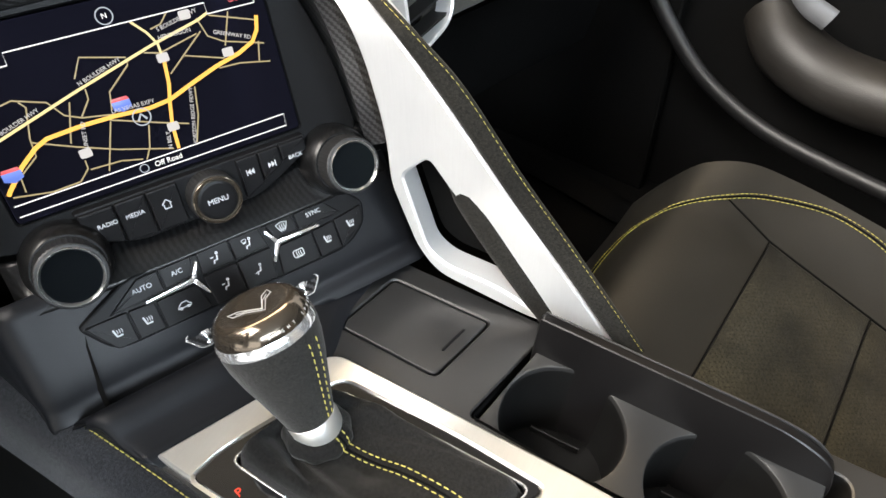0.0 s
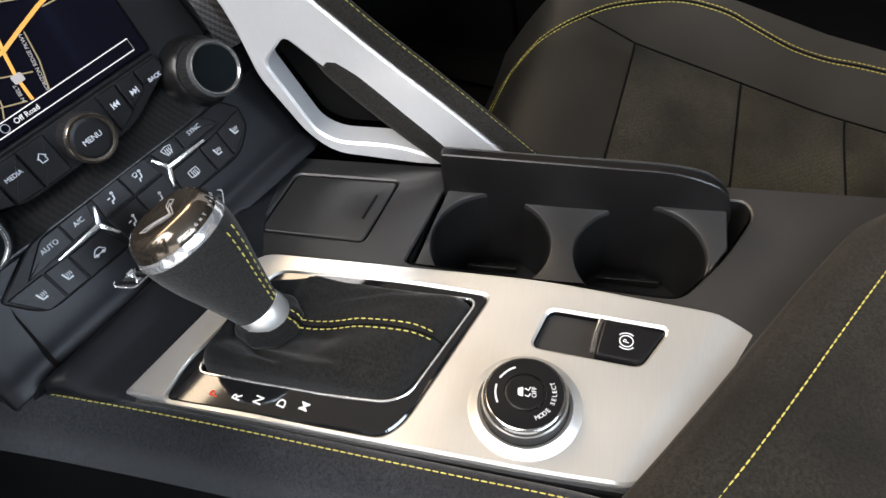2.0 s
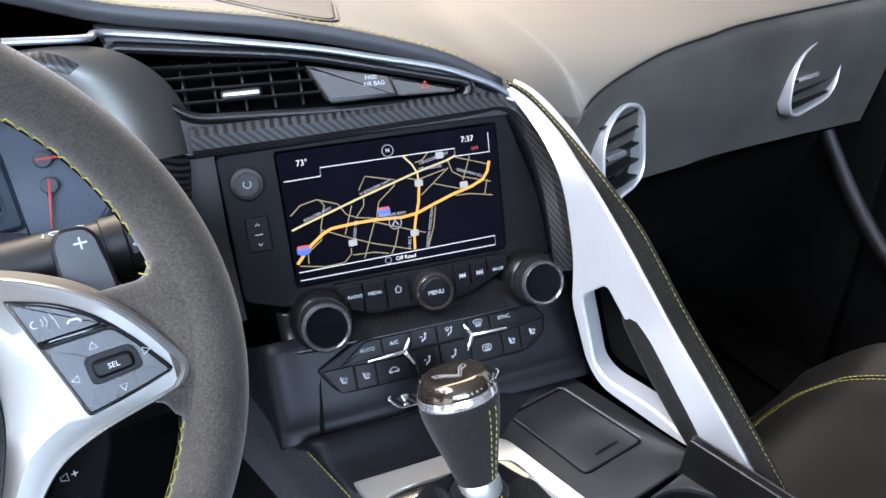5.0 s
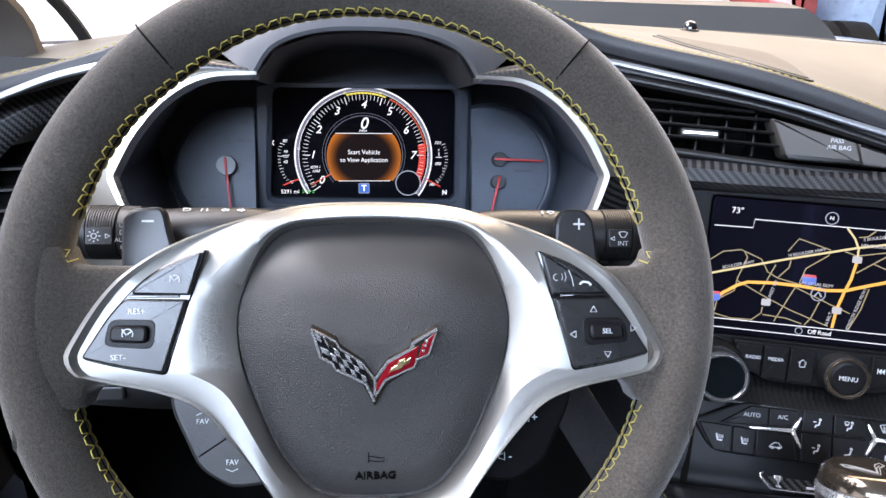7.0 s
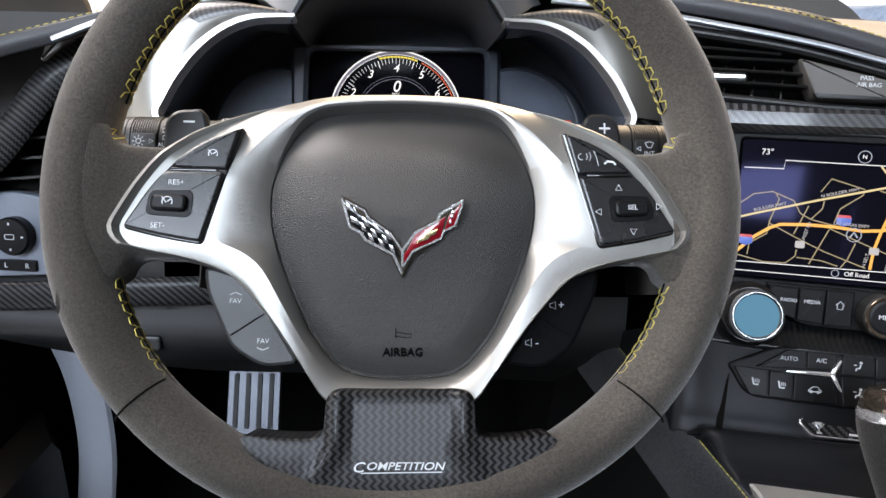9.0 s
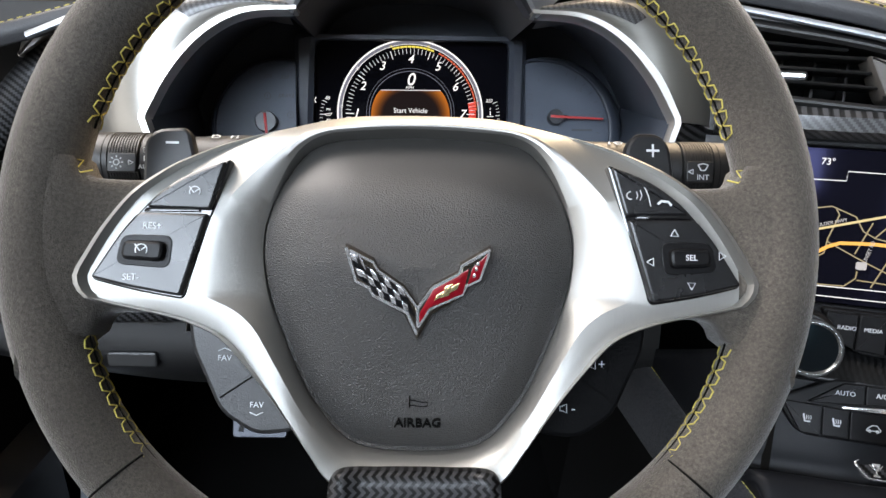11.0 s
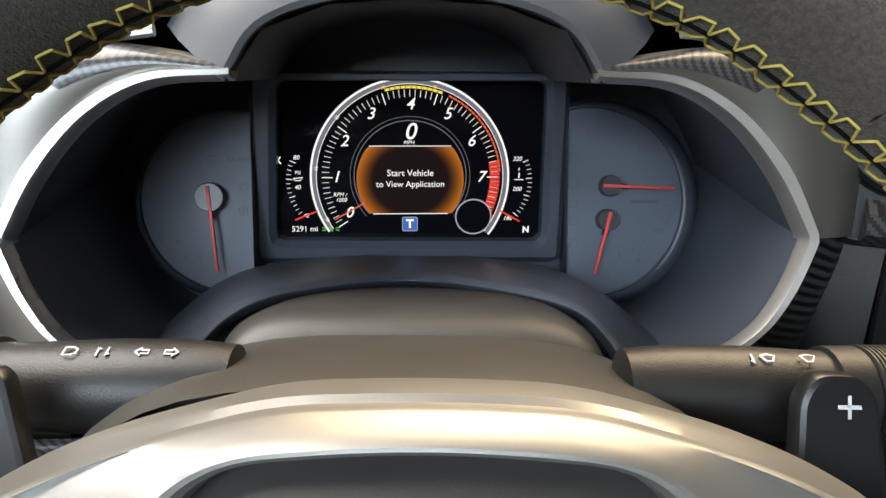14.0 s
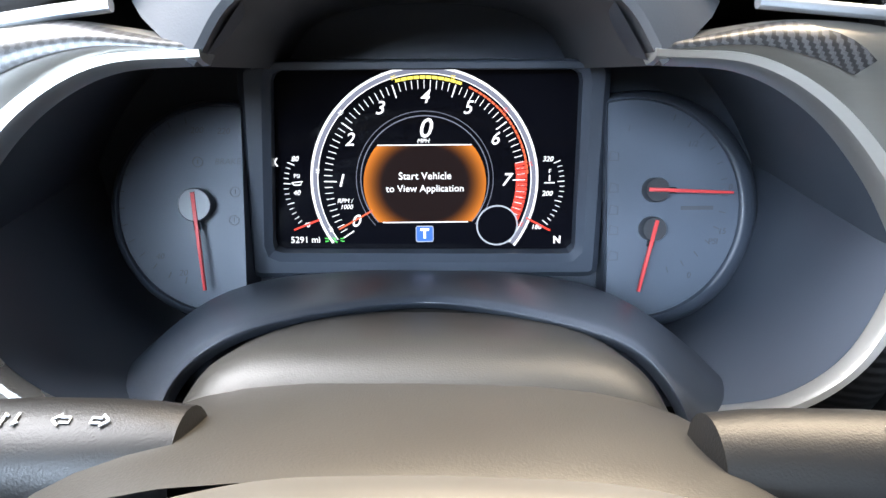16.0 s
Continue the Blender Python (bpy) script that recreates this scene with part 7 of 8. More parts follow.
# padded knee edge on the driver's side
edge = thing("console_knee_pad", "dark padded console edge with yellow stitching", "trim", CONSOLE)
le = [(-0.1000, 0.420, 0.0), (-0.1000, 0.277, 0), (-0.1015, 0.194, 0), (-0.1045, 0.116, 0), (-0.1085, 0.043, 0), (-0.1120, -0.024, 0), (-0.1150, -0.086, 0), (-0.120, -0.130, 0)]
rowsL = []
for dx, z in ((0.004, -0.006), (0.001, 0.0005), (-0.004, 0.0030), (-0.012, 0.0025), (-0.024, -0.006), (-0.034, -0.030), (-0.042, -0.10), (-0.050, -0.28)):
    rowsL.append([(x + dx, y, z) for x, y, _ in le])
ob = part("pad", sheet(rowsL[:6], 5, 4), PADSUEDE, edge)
# lower side of the pad, its fall into shade painted as near-black
part("shaded_side", sheet(rowsL[5:], 5, 4), VOID, edge, "lower side of the pad coloured near-black for shade")
P = cr([(x - 0.0045, y, 0.0034) for x, y, _ in le], 8)
part("stitching", stitches(P, 0.0036, 0.0009, 0.00045), THREAD, edge, "yellow stitching")

# slope from the climate panel down to the console top
slope = thing("stack_base", "soft dark panel between centre stack and console", "trim", None)
rowsS = []
cl = lambda x, y, z: CLIMATE @ Vector((x, y, z))
co_ = lambda x, y, z: CONSOLE @ Vector((x, y, z))
us = (-0.136, -0.110, -0.05, 0, 0.05, 0.10, 0.135)
rowsS.append([cl(u, 0.03, -0.012) for u in us])
rowsS.append([cl(u, -0.026, -0.0075) for u in us])
rowsS.append([cl(u, -0.045, -0.0085) for u in us])
rowsS.append([cl(u, -0.058, -0.005) for u in us])


def slope_foot(u):
    x = -0.0985 + (u + 0.136) * 0.84
    return x, 0.1925 - 0.40 * min(0.105, x + 0.0985) + 0.30 * max(0.0, min(0.06, x - 0.0065))


for ahead, h in ((0.036, 0.0150), (0.018, 0.0062), (0.005, 0.0022), (-0.001, 0.0008), (-0.010, -0.0040)):
    rowsS.append([co_(slope_foot(u)[0], slope_foot(u)[1] + ahead, h) for u in us])
side_foot = (0.400, 0.345, 0.310, 0.285)
for k_, row in enumerate(rowsS):
    corner = row[0]
    low = co_(-0.1000, side_foot[k_], 0.0) if k_ < 4 else co_(-0.0990, slope_foot(us[0])[1] + (0.046, 0.022, 0.006, -0.001, -0.010)[k_ - 4], -0.004)
    row.insert(0, corner.lerp(low, 0.22) + CONSOLE.to_3x3() @ Vector((-0.0022, 0, 0)))
    row.insert(0, corner.lerp(low, 0.60) + CONSOLE.to_3x3() @ Vector((-0.0018, 0, 0)))
    row.insert(0, low)
ob = part("panel", sheet(rowsS, 6, 5), SLOPEPLASTIC, slope, angle=75)
ob.modifiers.new("thick", "SOLIDIFY").thickness = 0.004

# grab handle that divides the passenger's side
hd = thing("grab_handle", "satin silver grab handle with an opening and padded stitched edge", "grab handle", HANDLE)
HI = HANDLE.inverted() @ STACK
sil = rounded([V(-0.1123, 0.1672), V(-0.1042, 0.1649), V(-0.0970, 0.1609), V(-0.0849, 0.1506), V(-0.0678, 0.1343), V(-0.0528, 0.1121), V(-0.0440, 0.0900), V(-0.0325, 0.038), V(-0.031, -0.005), V(-0.012, -0.060), V(0.004, -0.0800), V(0.080, -0.1010), V(0.1430, -0.1030), V(0.105, -0.052), V(0.062, 0.001), V(0.012, 0.068),
               V(-0.0187, 0.1063), V(-0.0357, 0.1239), V(-0.0524, 0.1414), V(-0.0720, 0.1570), V(-0.0848, 0.1650), V(-0.0975, 0.1703), V(-0.1133, 0.1732)],
              [0.001, 0.01, 0.01, 0.02, 0.02, 0.02, 0.03, 0.03, 0.01, 0.02, 0.012, 0.02, 0.003, 0.03, 0.03, 0.03, 0.02, 0.02, 0.02, 0.02, 0.01, 0.01, 0.001], 5)
SWEEP_IN = HI @ Vector((0.1059, 0.0790, 0.003)) - Vector((-0.1008, 0.1676, 0.004))


def into_dash(p):
    """The upper end of the handle sweeps forward into the dash strip."""
    f = max(0.0, min(1.0, (p[1] - 0.105) / 0.064))
    return Vector(p) + SWEEP_IN * (f * f * (3 - 2 * f))


opn = rounded([V(-0.0215, 0.006), V(-0.0015, 0.0245), V(0.0860, -0.0940), V(0.055, -0.0770), V(0.0110, -0.0690), V(-0.0030, -0.0580)], [0.006, 0.006, 0.004, 0.02, 0.010, 0.010], 5)
bm = holed(sil, [opn], -0.016, 0.004, 0.0018)
for k in range(12):
    bmesh.ops.bisect_plane(bm, geom=bm.verts[:] + bm.edges[:] + bm.faces[:], plane_co=(0, 0.108 + 0.0052 * k, 0), plane_no=(0, 1, 0))
for v_ in bm.verts:
    v_.co = into_dash(v_.co)
part("silver_blade", bm, SILVER, hd, "satin silver blade")
# near-black sheet as the shade seen through the handle's opening
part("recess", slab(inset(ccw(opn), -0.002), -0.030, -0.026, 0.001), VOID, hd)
part("inner_grip", sweep(cr([(0.0060, 0.0200, -0.0060), (0.034, -0.016, 0.0010), (0.064, -0.058, 0.0015), (0.094, -0.098, 0.0)], 6), oval(0.0095, 0.0065, 14), up=(0, 0, 1), scale=lambda f: min(1.0, 0.35 + 3.0 * f)), SUEDE, hd, "black padded grip")
inner = cr([(-0.1133, 0.1732, 0), (-0.0975, 0.1703, 0), (-0.0848, 0.1650, 0), (-0.0720, 0.1570, 0), (-0.0524, 0.1414, 0), (-0.0357, 0.1239, 0), (-0.0187, 0.1063, 0), (0.012, 0.068, 0), (0.062, 0.001, 0), (0.105, -0.052, 0), (0.150, -0.111, 0)], 8)
outer = cr([(-0.1121, 0.1768, 0), (-0.0960, 0.1740, 0), (-0.0830, 0.1690, 0), (-0.0690, 0.1600, 0), (-0.0470, 0.1440, 0), (-0.0253, 0.1264, 0), (-0.0028, 0.1062, 0), (0.0251, 0.0793, 0), (0.0650, 0.0254, 0), (0.1060, -0.0250, 0), (0.1660, -0.1020, 0)], 8)
rows = []
for f, h in ((-0.05, -0.004), (0.0, 0.0015), (0.12, 0.0050), (0.35, 0.0078), (0.65, 0.0074), (0.9, 0.0044), (0.98, 0.0012), (0.92, -0.0015), (0.6, -0.0040), (0.2, -0.0060)):
    rows.append([into_dash(a.lerp(b, f) + V(0, 0, h * min(1.0, (b - a).length / 0.016))) for a, b in zip(inner, outer)])
bm = bmesh.new()
loft(bm, rows, False)
part("padded_edge", bm, SUEDE, hd, "charcoal padded edge", angle=60)
part("stitching", stitches([into_dash(a.lerp(b, 0.93) + V(0, 0, 0.0030)) for a, b in zip(inner, outer)], 0.0034, 0.0014, 0.00026), THREAD, hd, "yellow stitching")

# ---------- dashboard ----------
dash = thing("dashboard", "dark leather dashboard top with yellow stitching below the windscreen", "dashboard")
stw = lambda x, y, z=0: STACK @ Vector((x, y, z))
bzw = lambda x, y, z=0: BEZEL @ Vector((x, y, z))
front = [(-0.46, 0.56, 0.755), (-0.32, 0.565, 0.794), (-0.215, 0.583, 0.823), (-0.11, 0.612, 0.858), (0.0, 0.62, 0.880), (0.10, 0.62, 0.872), tuple(stw(-0.185, 0.172)), tuple(stw(-0.062, 0.151)), tuple(stw(0.045, 0.120)), tuple(stw(0.100, 0.092)), (0.487, 0.506, 0.737),
         (0.5235, 0.503, 0.7265), (0.5300, 0.503, 0.7370), (0.5423, 0.504, 0.7448), (0.5685, 0.507, 0.7534), (0.6065, 0.512, 0.7608), (0.6481, 0.518, 0.7659), (0.7100, 0.525, 0.7687), (0.805, 0.535, 0.7715), (1.10, 0.54, 0.772)]
far = [(-0.50, 0.80, 0.765), (-0.35, 0.84, 0.795), (-0.22, 0.88, 0.815), (-0.10, 0.905, 0.83), (0.0, 0.915, 0.83), (0.10, 0.92, 0.83), (0.20, 0.925, 0.83), (0.30, 0.925, 0.828), (0.40, 0.92, 0.826), (0.50, 0.905, 0.824), (0.53, 0.8975, 0.8228),
       (0.55, 0.8925, 0.822), (0.57, 0.8875, 0.8212), (0.60, 0.88, 0.820), (0.64, 0.868, 0.818), (0.69, 0.853, 0.8155), (0.75, 0.830, 0.8115), (0.82, 0.8017, 0.8067), (0.92, 0.76, 0.80), (1.12, 0.66, 0.79)]
lower = []
for i, p in enumerate(front):
    lower.append((p[0], p[1] - 0.003, p[2] - (0.013 if 5 < i else 0.012)) if i < 10 else (p[0], p[1] + 0.006, p[2] - 0.008))
rows = [lower, front]
for f, lift in ((0.12, 0.006), (0.4, 0.012), (0.75, 0.008), (1.0, 0.0)):
    soft = {0.12: 0.62, 0.4: 0.55, 0.75: 0.2, 1.0: 0.0}[f]
    rows.append([tuple(Vector(a).lerp(Vector(b), f) + Vector((0, 0, lift * max(0.08, min(1.0, (i - 5) * 0.2)) + soft * (max(0.0, 0.766 - a[2]) if i > 8 else 0.0)))) for i, (a, b) in enumerate(zip(front, far))])
rows.append([(x, y + 0.05, z - 0.06) for x, y, z in far])
bm = sheet(rows, 5, 4)
pad_tree = BVHTree.FromBMesh(bm)
part("pad", bm, DASH, dash)
roll = sheet([[(x, y - 0.0015, z - 0.0135) for x, y, z in front[:10]], [(x, y - 0.0035, z - 0.007) for x, y, z in front[:10]], [(x, y - 0.0012, z - 0.0008) for x, y, z in front[:10]]], 5, 4)
part("front_roll", roll, ROLLGREY, dash, "black leather front roll").modifiers.new("thick", "SOLIDIFY").thickness = 0.002
P = [Vector(p) for p in cr(front[:10], 8)]
part("stitching", stitches([p + V(0, 0.002, 0.0012) for p in P], 0.0040, 0.0022, 0.0004), THREAD, dash, "yellow stitching")
P = [Vector(p) + V(0, -0.006, 0.003) for p in cr(far, 8)]
part("rear_seam", sweep(P, oval(0.0012, 0.0008, 6)), DASH, dash)

# silver strip that runs over the vents
STRIPSILVER = surface("strip_silver", (0.34, 0.36, 0.39), 0.40, 0.7, 900, 0.04, 0.05, 9, rvary=0.15)
strip = thing("dash_strip", "satin silver strip along the dash", "trim")
P = cr([bzw(0.118, 0.0885, -0.006), bzw(0.165, 0.084, -0.004), stw(-0.185, 0.1515, 0.003), stw(-0.062, 0.1310, 0.003), stw(0.0, 0.1168, 0.003), stw(0.049, 0.1045, 0.003), stw(0.0793, 0.0924, 0.003), stw(0.0950, 0.0848, 0.0025), stw(0.1059, 0.0775, 0.001)], 8)
part("bar", sweep(P, oval(0.0032, 0.0024, 12), up=(0, -0.25, 1)), STRIPSILVER, strip)
strip2 = thing("dash_strip", "satin silver strip along the dash", "trim")
P = cr([bzw(-0.112, 0.0875, -0.006), bzw(-0.140, 0.083, -0.004), bzw(-0.170, 0.077, -0.003), bzw(-0.215, 0.066, -0.004), bzw(-0.255, 0.050, -0.004)], 8)
part("bar", sweep(P, oval(0.0036, 0.0026, 12), up=(0, -0.25, 1)), STRIPSILVER, strip2)

# shoulders between cluster bezel, strip and stack
for sx, nm in ((-1, "left"), (1, "right")):
    sh = thing("cluster_shoulder", "satin silver dash panel with a carbon inlay beside the instrument cluster", "trim", BEZEL, group="cluster shoulders")
    a = cr([(sx * x, y, 0.0) for x, y in ((0.0785, 0.0675), (0.1130, 0.0665), (0.1430, 0.0520), (0.1645, 0.0265), (0.1800, -0.0035), (0.1710, -0.0280), (0.1580, -0.0480), (0.1360, -0.0620))], 6)
    b = cr([(sx * x, y, z) for x, y, z in ((0.092, 0.078, -0.010), (0.135, 0.082, -0.006), (0.180, 0.074, -0.006), (0.212, 0.045, -0.016), (0.226, -0.004, -0.034), (0.224, -0.05, -0.05), (0.21, -0.09, -0.06), (0.15, -0.11, -0.06))], 6)

    def over(i, f):
        return a[i].lerp(b[i], f) + V(0, 0, 0.0085 * math.sin(math.pi * min(1.0, f * 0.9)) * (1 - 0.4 * f))

    split = 25 if sx > 0 else len(a)
    bm = bmesh.new()
    loft(bm, [[over(i, f) for i in range(split)] for f in (0, 0.1, 0.2, 0.35, 0.5, 0.65, 0.8, 0.9, 1.0)] + [[b[i] + V(0, 0, -0.06) for i in range(split)]], False)
    part("panel", bm, SHOULDERSILVER, sh, "satin silver panel")
    if sx > 0:
        bm = bmesh.new()
        loft(bm, [[over(i, f) + V(0, 0, -0.004) for i in range(24, len(a))] for f in (0, 0.2, 0.5, 0.8, 1.0)] + [[b[i] + V(0, 0, -0.06) for i in range(24, len(a))]], False)
        part("lower_panel", bm, CARBON, sh, "dark carbon fibre panel")
    bm = bmesh.new()
    loft(bm, [[over(i, 0.28 + (0.96 - 0.28) * (k / 5) * max(0.02, 1 - abs(i - 5) / 9.0)) + V(0, 0, 0.0009) for i in range(0, 12)] for k in range(6)], False)
    part("carbon_inlay", bm, CARBONINLAY, sh, "carbon fibre inlay")
# panel under the strip, round the vent
mid = thing("vent_fascia", "dark fascia panel round the centre air vent", "trim", STACK)
o = rounded([V(-0.200, 0.160), V(-0.062, 0.1345), V(0.062, 0.0985), V(0.118, 0.068), V(0.118, 0.058), V(-0.140, 0.058), V(-0.160, 0.058), V(-0.180, 0.10)], [0.005, 0.05, 0.03, 0.01, 0.01, 0.01, 0.01, 0.03], 5)
part("panel", holed(o, [inset(ccw(vo), -0.005)], -0.03, 0.001, 0.003), PLASTIC, mid)
bm = sheet([[(-0.136, 0.062, -0.002), (-0.137, 0.0, -0.002), (-0.136, -0.04, -0.002), (-0.135, -0.075, -0.004)], [(-0.165, 0.060, -0.012), (-0.166, 0.0, -0.014), (-0.16, -0.04, -0.014), (-0.156, -0.080, -0.018)], [(-0.172, 0.055, -0.06), (-0.172, 0.0, -0.06), (-0.17, -0.04, -0.06), (-0.165, -0.085, -0.06)]], 5, 5)
part("return", bm, PLASTIC, mid)

# speaker grille and sun sensor on the dash top


def dash_z(x, y):
    hit = pad_tree.ray_cast(Vector((x, y, 1.2)), Vector((0, 0, -1)))[0]
    return hit.z if hit else 0.83


spk = thing("dash_speaker", "flush speaker panel in the dash top", "speaker")
o = rounded([V(0.262, 0.660), V(0.270, 0.757), V(0.386, 0.748), V(0.372, 0.676), V(0.330, 0.575), V(0.290, 0.590)], [0.02, 0.012, 0.018, 0.02, 0.02, 0.02], 6)
o = ccw([V(p.x, p.y) for p in o])
bm = bmesh.new()
mid_ = sum(o, V(0, 0)) / len(o)
loft(bm, [[(p.x, p.y, dash_z(p.x, p.y) + h) for p in (mid_ + (q - mid_) * k for q in o)] for k, h in ((1.0, -0.004), (0.99, 0.0022), (0.96, 0.0026), (0.8, 0.0026), (0.5, 0.0026), (0.2, 0.0026))], True, False, True)
part("panel", bm, surface("speaker_mesh", (0.070, 0.063, 0.053), 0.7, 0, 1200, 0.6, 0.2, 9), spk)
part("groove", sweep([(p.x, p.y, dash_z(p.x, p.y) + 0.0004) for p in inset(o, -0.002)], oval(0.0018, 0.0012, 8), closed=True, up=(0, 0, 1)), PLASTIC, spk)
sun = thing("sun_sensor", "small grey sensor dome on the dash top", "sensor", pose(0.365, 0.890, dash_z(0.365, 0.890)))
part("dome", lathe([(0.0090, 0.0), (0.0088, 0.003), (0.0074, 0.0075), (0.0046, 0.0100), (0.0012, 0.0110)], 28), PIANO, sun)
part("foot", lathe([(0.0108, -0.004), (0.0108, 0.001), (0.0092, 0.002)], 28), PLASTIC, sun)

# passenger's side of the dash
pd = thing("passenger_dash", "charcoal suede dash face before the passenger seat", "dashboard")
edge_ = [(x, y - 0.0020, z + 0.0006) for x, y, z in front[10:]]
mids = ((0.478, 0.500), (0.502, 0.501), (0.520, 0.502), (0.542, 0.503), (0.575, 0.506), (0.615, 0.511), (0.655, 0.515), (0.712, 0.519), (0.81, 0.528), (1.10, 0.527))
rows = [edge_, [(x * 0.6 + e[0] * 0.4, min(y, e[1]) - 0.0035, e[2] * 0.72 + 0.70 * 0.28) for (x, y), e in zip(mids, edge_)], [(x, y - 0.003, 0.694) for x, y in mids],
        [(x, y + 0.013, 0.640 - 0.065 * (x - 0.475)) for x, y in mids]]
part("suede_band", sheet(rows, 6, 6), BANDSUEDE, pd, "grey suede band")
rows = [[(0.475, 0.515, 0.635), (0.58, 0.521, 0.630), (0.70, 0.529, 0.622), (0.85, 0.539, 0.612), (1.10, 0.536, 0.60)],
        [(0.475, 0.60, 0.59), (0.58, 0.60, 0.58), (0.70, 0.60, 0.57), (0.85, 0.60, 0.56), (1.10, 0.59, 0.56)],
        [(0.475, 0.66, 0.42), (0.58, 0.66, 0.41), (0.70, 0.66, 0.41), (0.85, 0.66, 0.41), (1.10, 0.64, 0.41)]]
# glovebox face coloured near-black for the shade under the dash
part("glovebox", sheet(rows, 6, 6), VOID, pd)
part("edge_seam", sweep(cr([(x, y - 0.003, z + 0.0005) for x, y, z in front[11:]], 6), oval(0.0016, 0.0010, 8), up=(0, -1, 0)), LEATHER, pd, "dark piped seam")


def side_vent(m, w, h):
    v = thing("side_air_vent", "black slatted air vent in a chrome ring on the passenger's dash", "air vent", m)
    o = rounded([V(-w * 0.5, -h * 0.5), V(w * 0.5, -h * 0.35), V(w * 0.5, h * 0.42), V(0, h * 0.5), V(-w * 0.45, h * 0.25)], [w * 0.3, w * 0.35, w * 0.3, w * 0.3, w * 0.35], 6)
    part("chrome_ring", ring(o, inset(ccw(o), 0.0035), -0.01, 0.006, 90, 0.0012), SILVER, v)
    part("back", slab(inset(ccw(o), 0.002), -0.03, -0.022, 0.001), VOID, v)
    for k in range(5):
        y = h * (-0.33 + 0.165 * k)
        part("slat", sweep([(-w * 0.40, y - 0.002, -0.006), (w * 0.40, y + 0.004, -0.006)], [(-0.008, -0.0009), (0.008, -0.0009), (0.008, 0.0009), (-0.008, 0.0009)], up=(0, 1, 0)), PLASTIC, v)
    part("slider", slab(rect(w * 0.4, 0.006, 0.002, 3, -w * 0.1, 0.0), -0.006, 0.003, 0.001), CHROME, v)
    return v


side_vent(fr((0.573, 0.496, 0.683), 8, 8), 0.068, 0.098)
side_vent(fr((0.925, 0.526, 0.695), 6, 4), 0.115, 0.095)

# driver's left: leather pad end, carbon brace, vent and mirror switch panel
LEFT = fr((-0.30, 0.60, 0.72), 8, -6)
lw = lambda x, y, z=0: LEFT @ Vector((x, y, z))
ld = thing("left_dash_panel", "dark dash end panel with carbon brace beside the driver's door", "dashboard")
rows = [[lw(x, y, -0.02) for x in (-0.20, -0.10, 0.0, 0.085)] for y in (0.10, 0.04, -0.02, -0.08, -0.15)]
part("panel", sheet(rows, 4, 4), PLASTIC, ld)
part("carbon_brace", sweep(cr([lw(-0.12, -0.085, 0.012), lw(-0.075, -0.045, 0.014), lw(-0.036, -0.016, 0.014), lw(0.016, 0.045, 0.010), lw(0.058, 0.073, 0.0), lw(0.085, 0.082, -0.012)], 6), oval(0.0135, 0.005, 14), up=lw(0, 0, 1) - lw(0, 0, 0)), CARBON, ld, "carbon fibre brace")
part("silver_clip", slab(rounded([V(0.008, 0.058), V(0.026, 0.070), V(0.033, 0.083), V(0.014, 0.074)], 0.003, 3), -0.004, 0.012, 0.002), SILVER, ld, "silver clip", m=LEFT)
part("lower_carbon", sweep(cr([lw(-0.16, -0.140, 0.0), lw(-0.05, -0.139, 0.0), lw(0.05, -0.132, -0.005), lw(0.16, -0.128, -0.02)], 6), oval(0.013, 0.005, 14), up=lw(0, 0, 1) - lw(0, 0, 0)), CARBON, ld, "carbon fibre lower strip")
lv = thing("left_air_vent", "black slatted air vent beside the driver's door", "air vent", LEFT)
part("back", slab(rounded([V(-0.10, -0.045), V(0.02, -0.048), V(0.060, 0.045), V(0.0, 0.030), V(-0.10, -0.04)], 0.006, 4), -0.018, -0.012, 0.001), VOID, lv)
for y in (0.014, -0.002, -0.018, -0.034):
    part("slat", sweep([(-0.10, y - 0.008, -0.004), (-0.03, y - 0.002, -0.004), (0.03, y + 0.004, -0.004)], [(-0.008, -0.001), (0.008, -0.001), (0.008, 0.001), (-0.008, 0.001)], up=(0, 1, 0)), PLASTIC, lv)
lp = thing("mirror_switch_panel", "satin grey switch panel with a round mirror control", "switch panel", LEFT)
part("plate", slab(rounded([V(-0.12, -0.128), V(0.004, -0.118), V(0.004, -0.053), V(-0.038, -0.048), V(-0.12, -0.055)], 0.004, 4), -0.016, -0.004, 0.0015), surface("switch_plate_grey", (0.17, 0.19, 0.23), 0.42, 0.2, 900, 0.1), lp)
kn = part("mirror_knob", shift(lathe([(0.0165, -0.006), (0.0165, 0.004), (0.0150, 0.006), (0.008, 0.0065)], 36), -0.0350, -0.0850, 0), BUTTON, lp)
part("mirror_sign", join([stroke([(q.x, q.y) for q in rect(0.008, 0.004, 0.001, 3, -0.035, -0.085)], 0.0005, 0.0066, closed=True)] + [stroke([(-0.035 + 0.010 * math.cos(a), -0.085 + 0.010 * math.sin(a)), (-0.035 + 0.012 * math.cos(a), -0.085 + 0.012 * math.sin(a))], 0.0014, 0.0064) for a in (0, 1.57, 3.14, 4.71)]), WHITE, kn)
sel = part("side_selector", slab(rect(0.034, 0.010, 0.002, 3, -0.036, -0.1115), -0.006, -0.001, 0.001), BUTTON, lp)
lettering("lettering", "L", -0.046, -0.1115, -0.0008, 0.006, WHITE, sel)
lettering("lettering", "R", -0.027, -0.1115, -0.0008, 0.006, WHITE, sel)
kl = thing("knee_panel", "dark knee panel below the steering column", "trim")
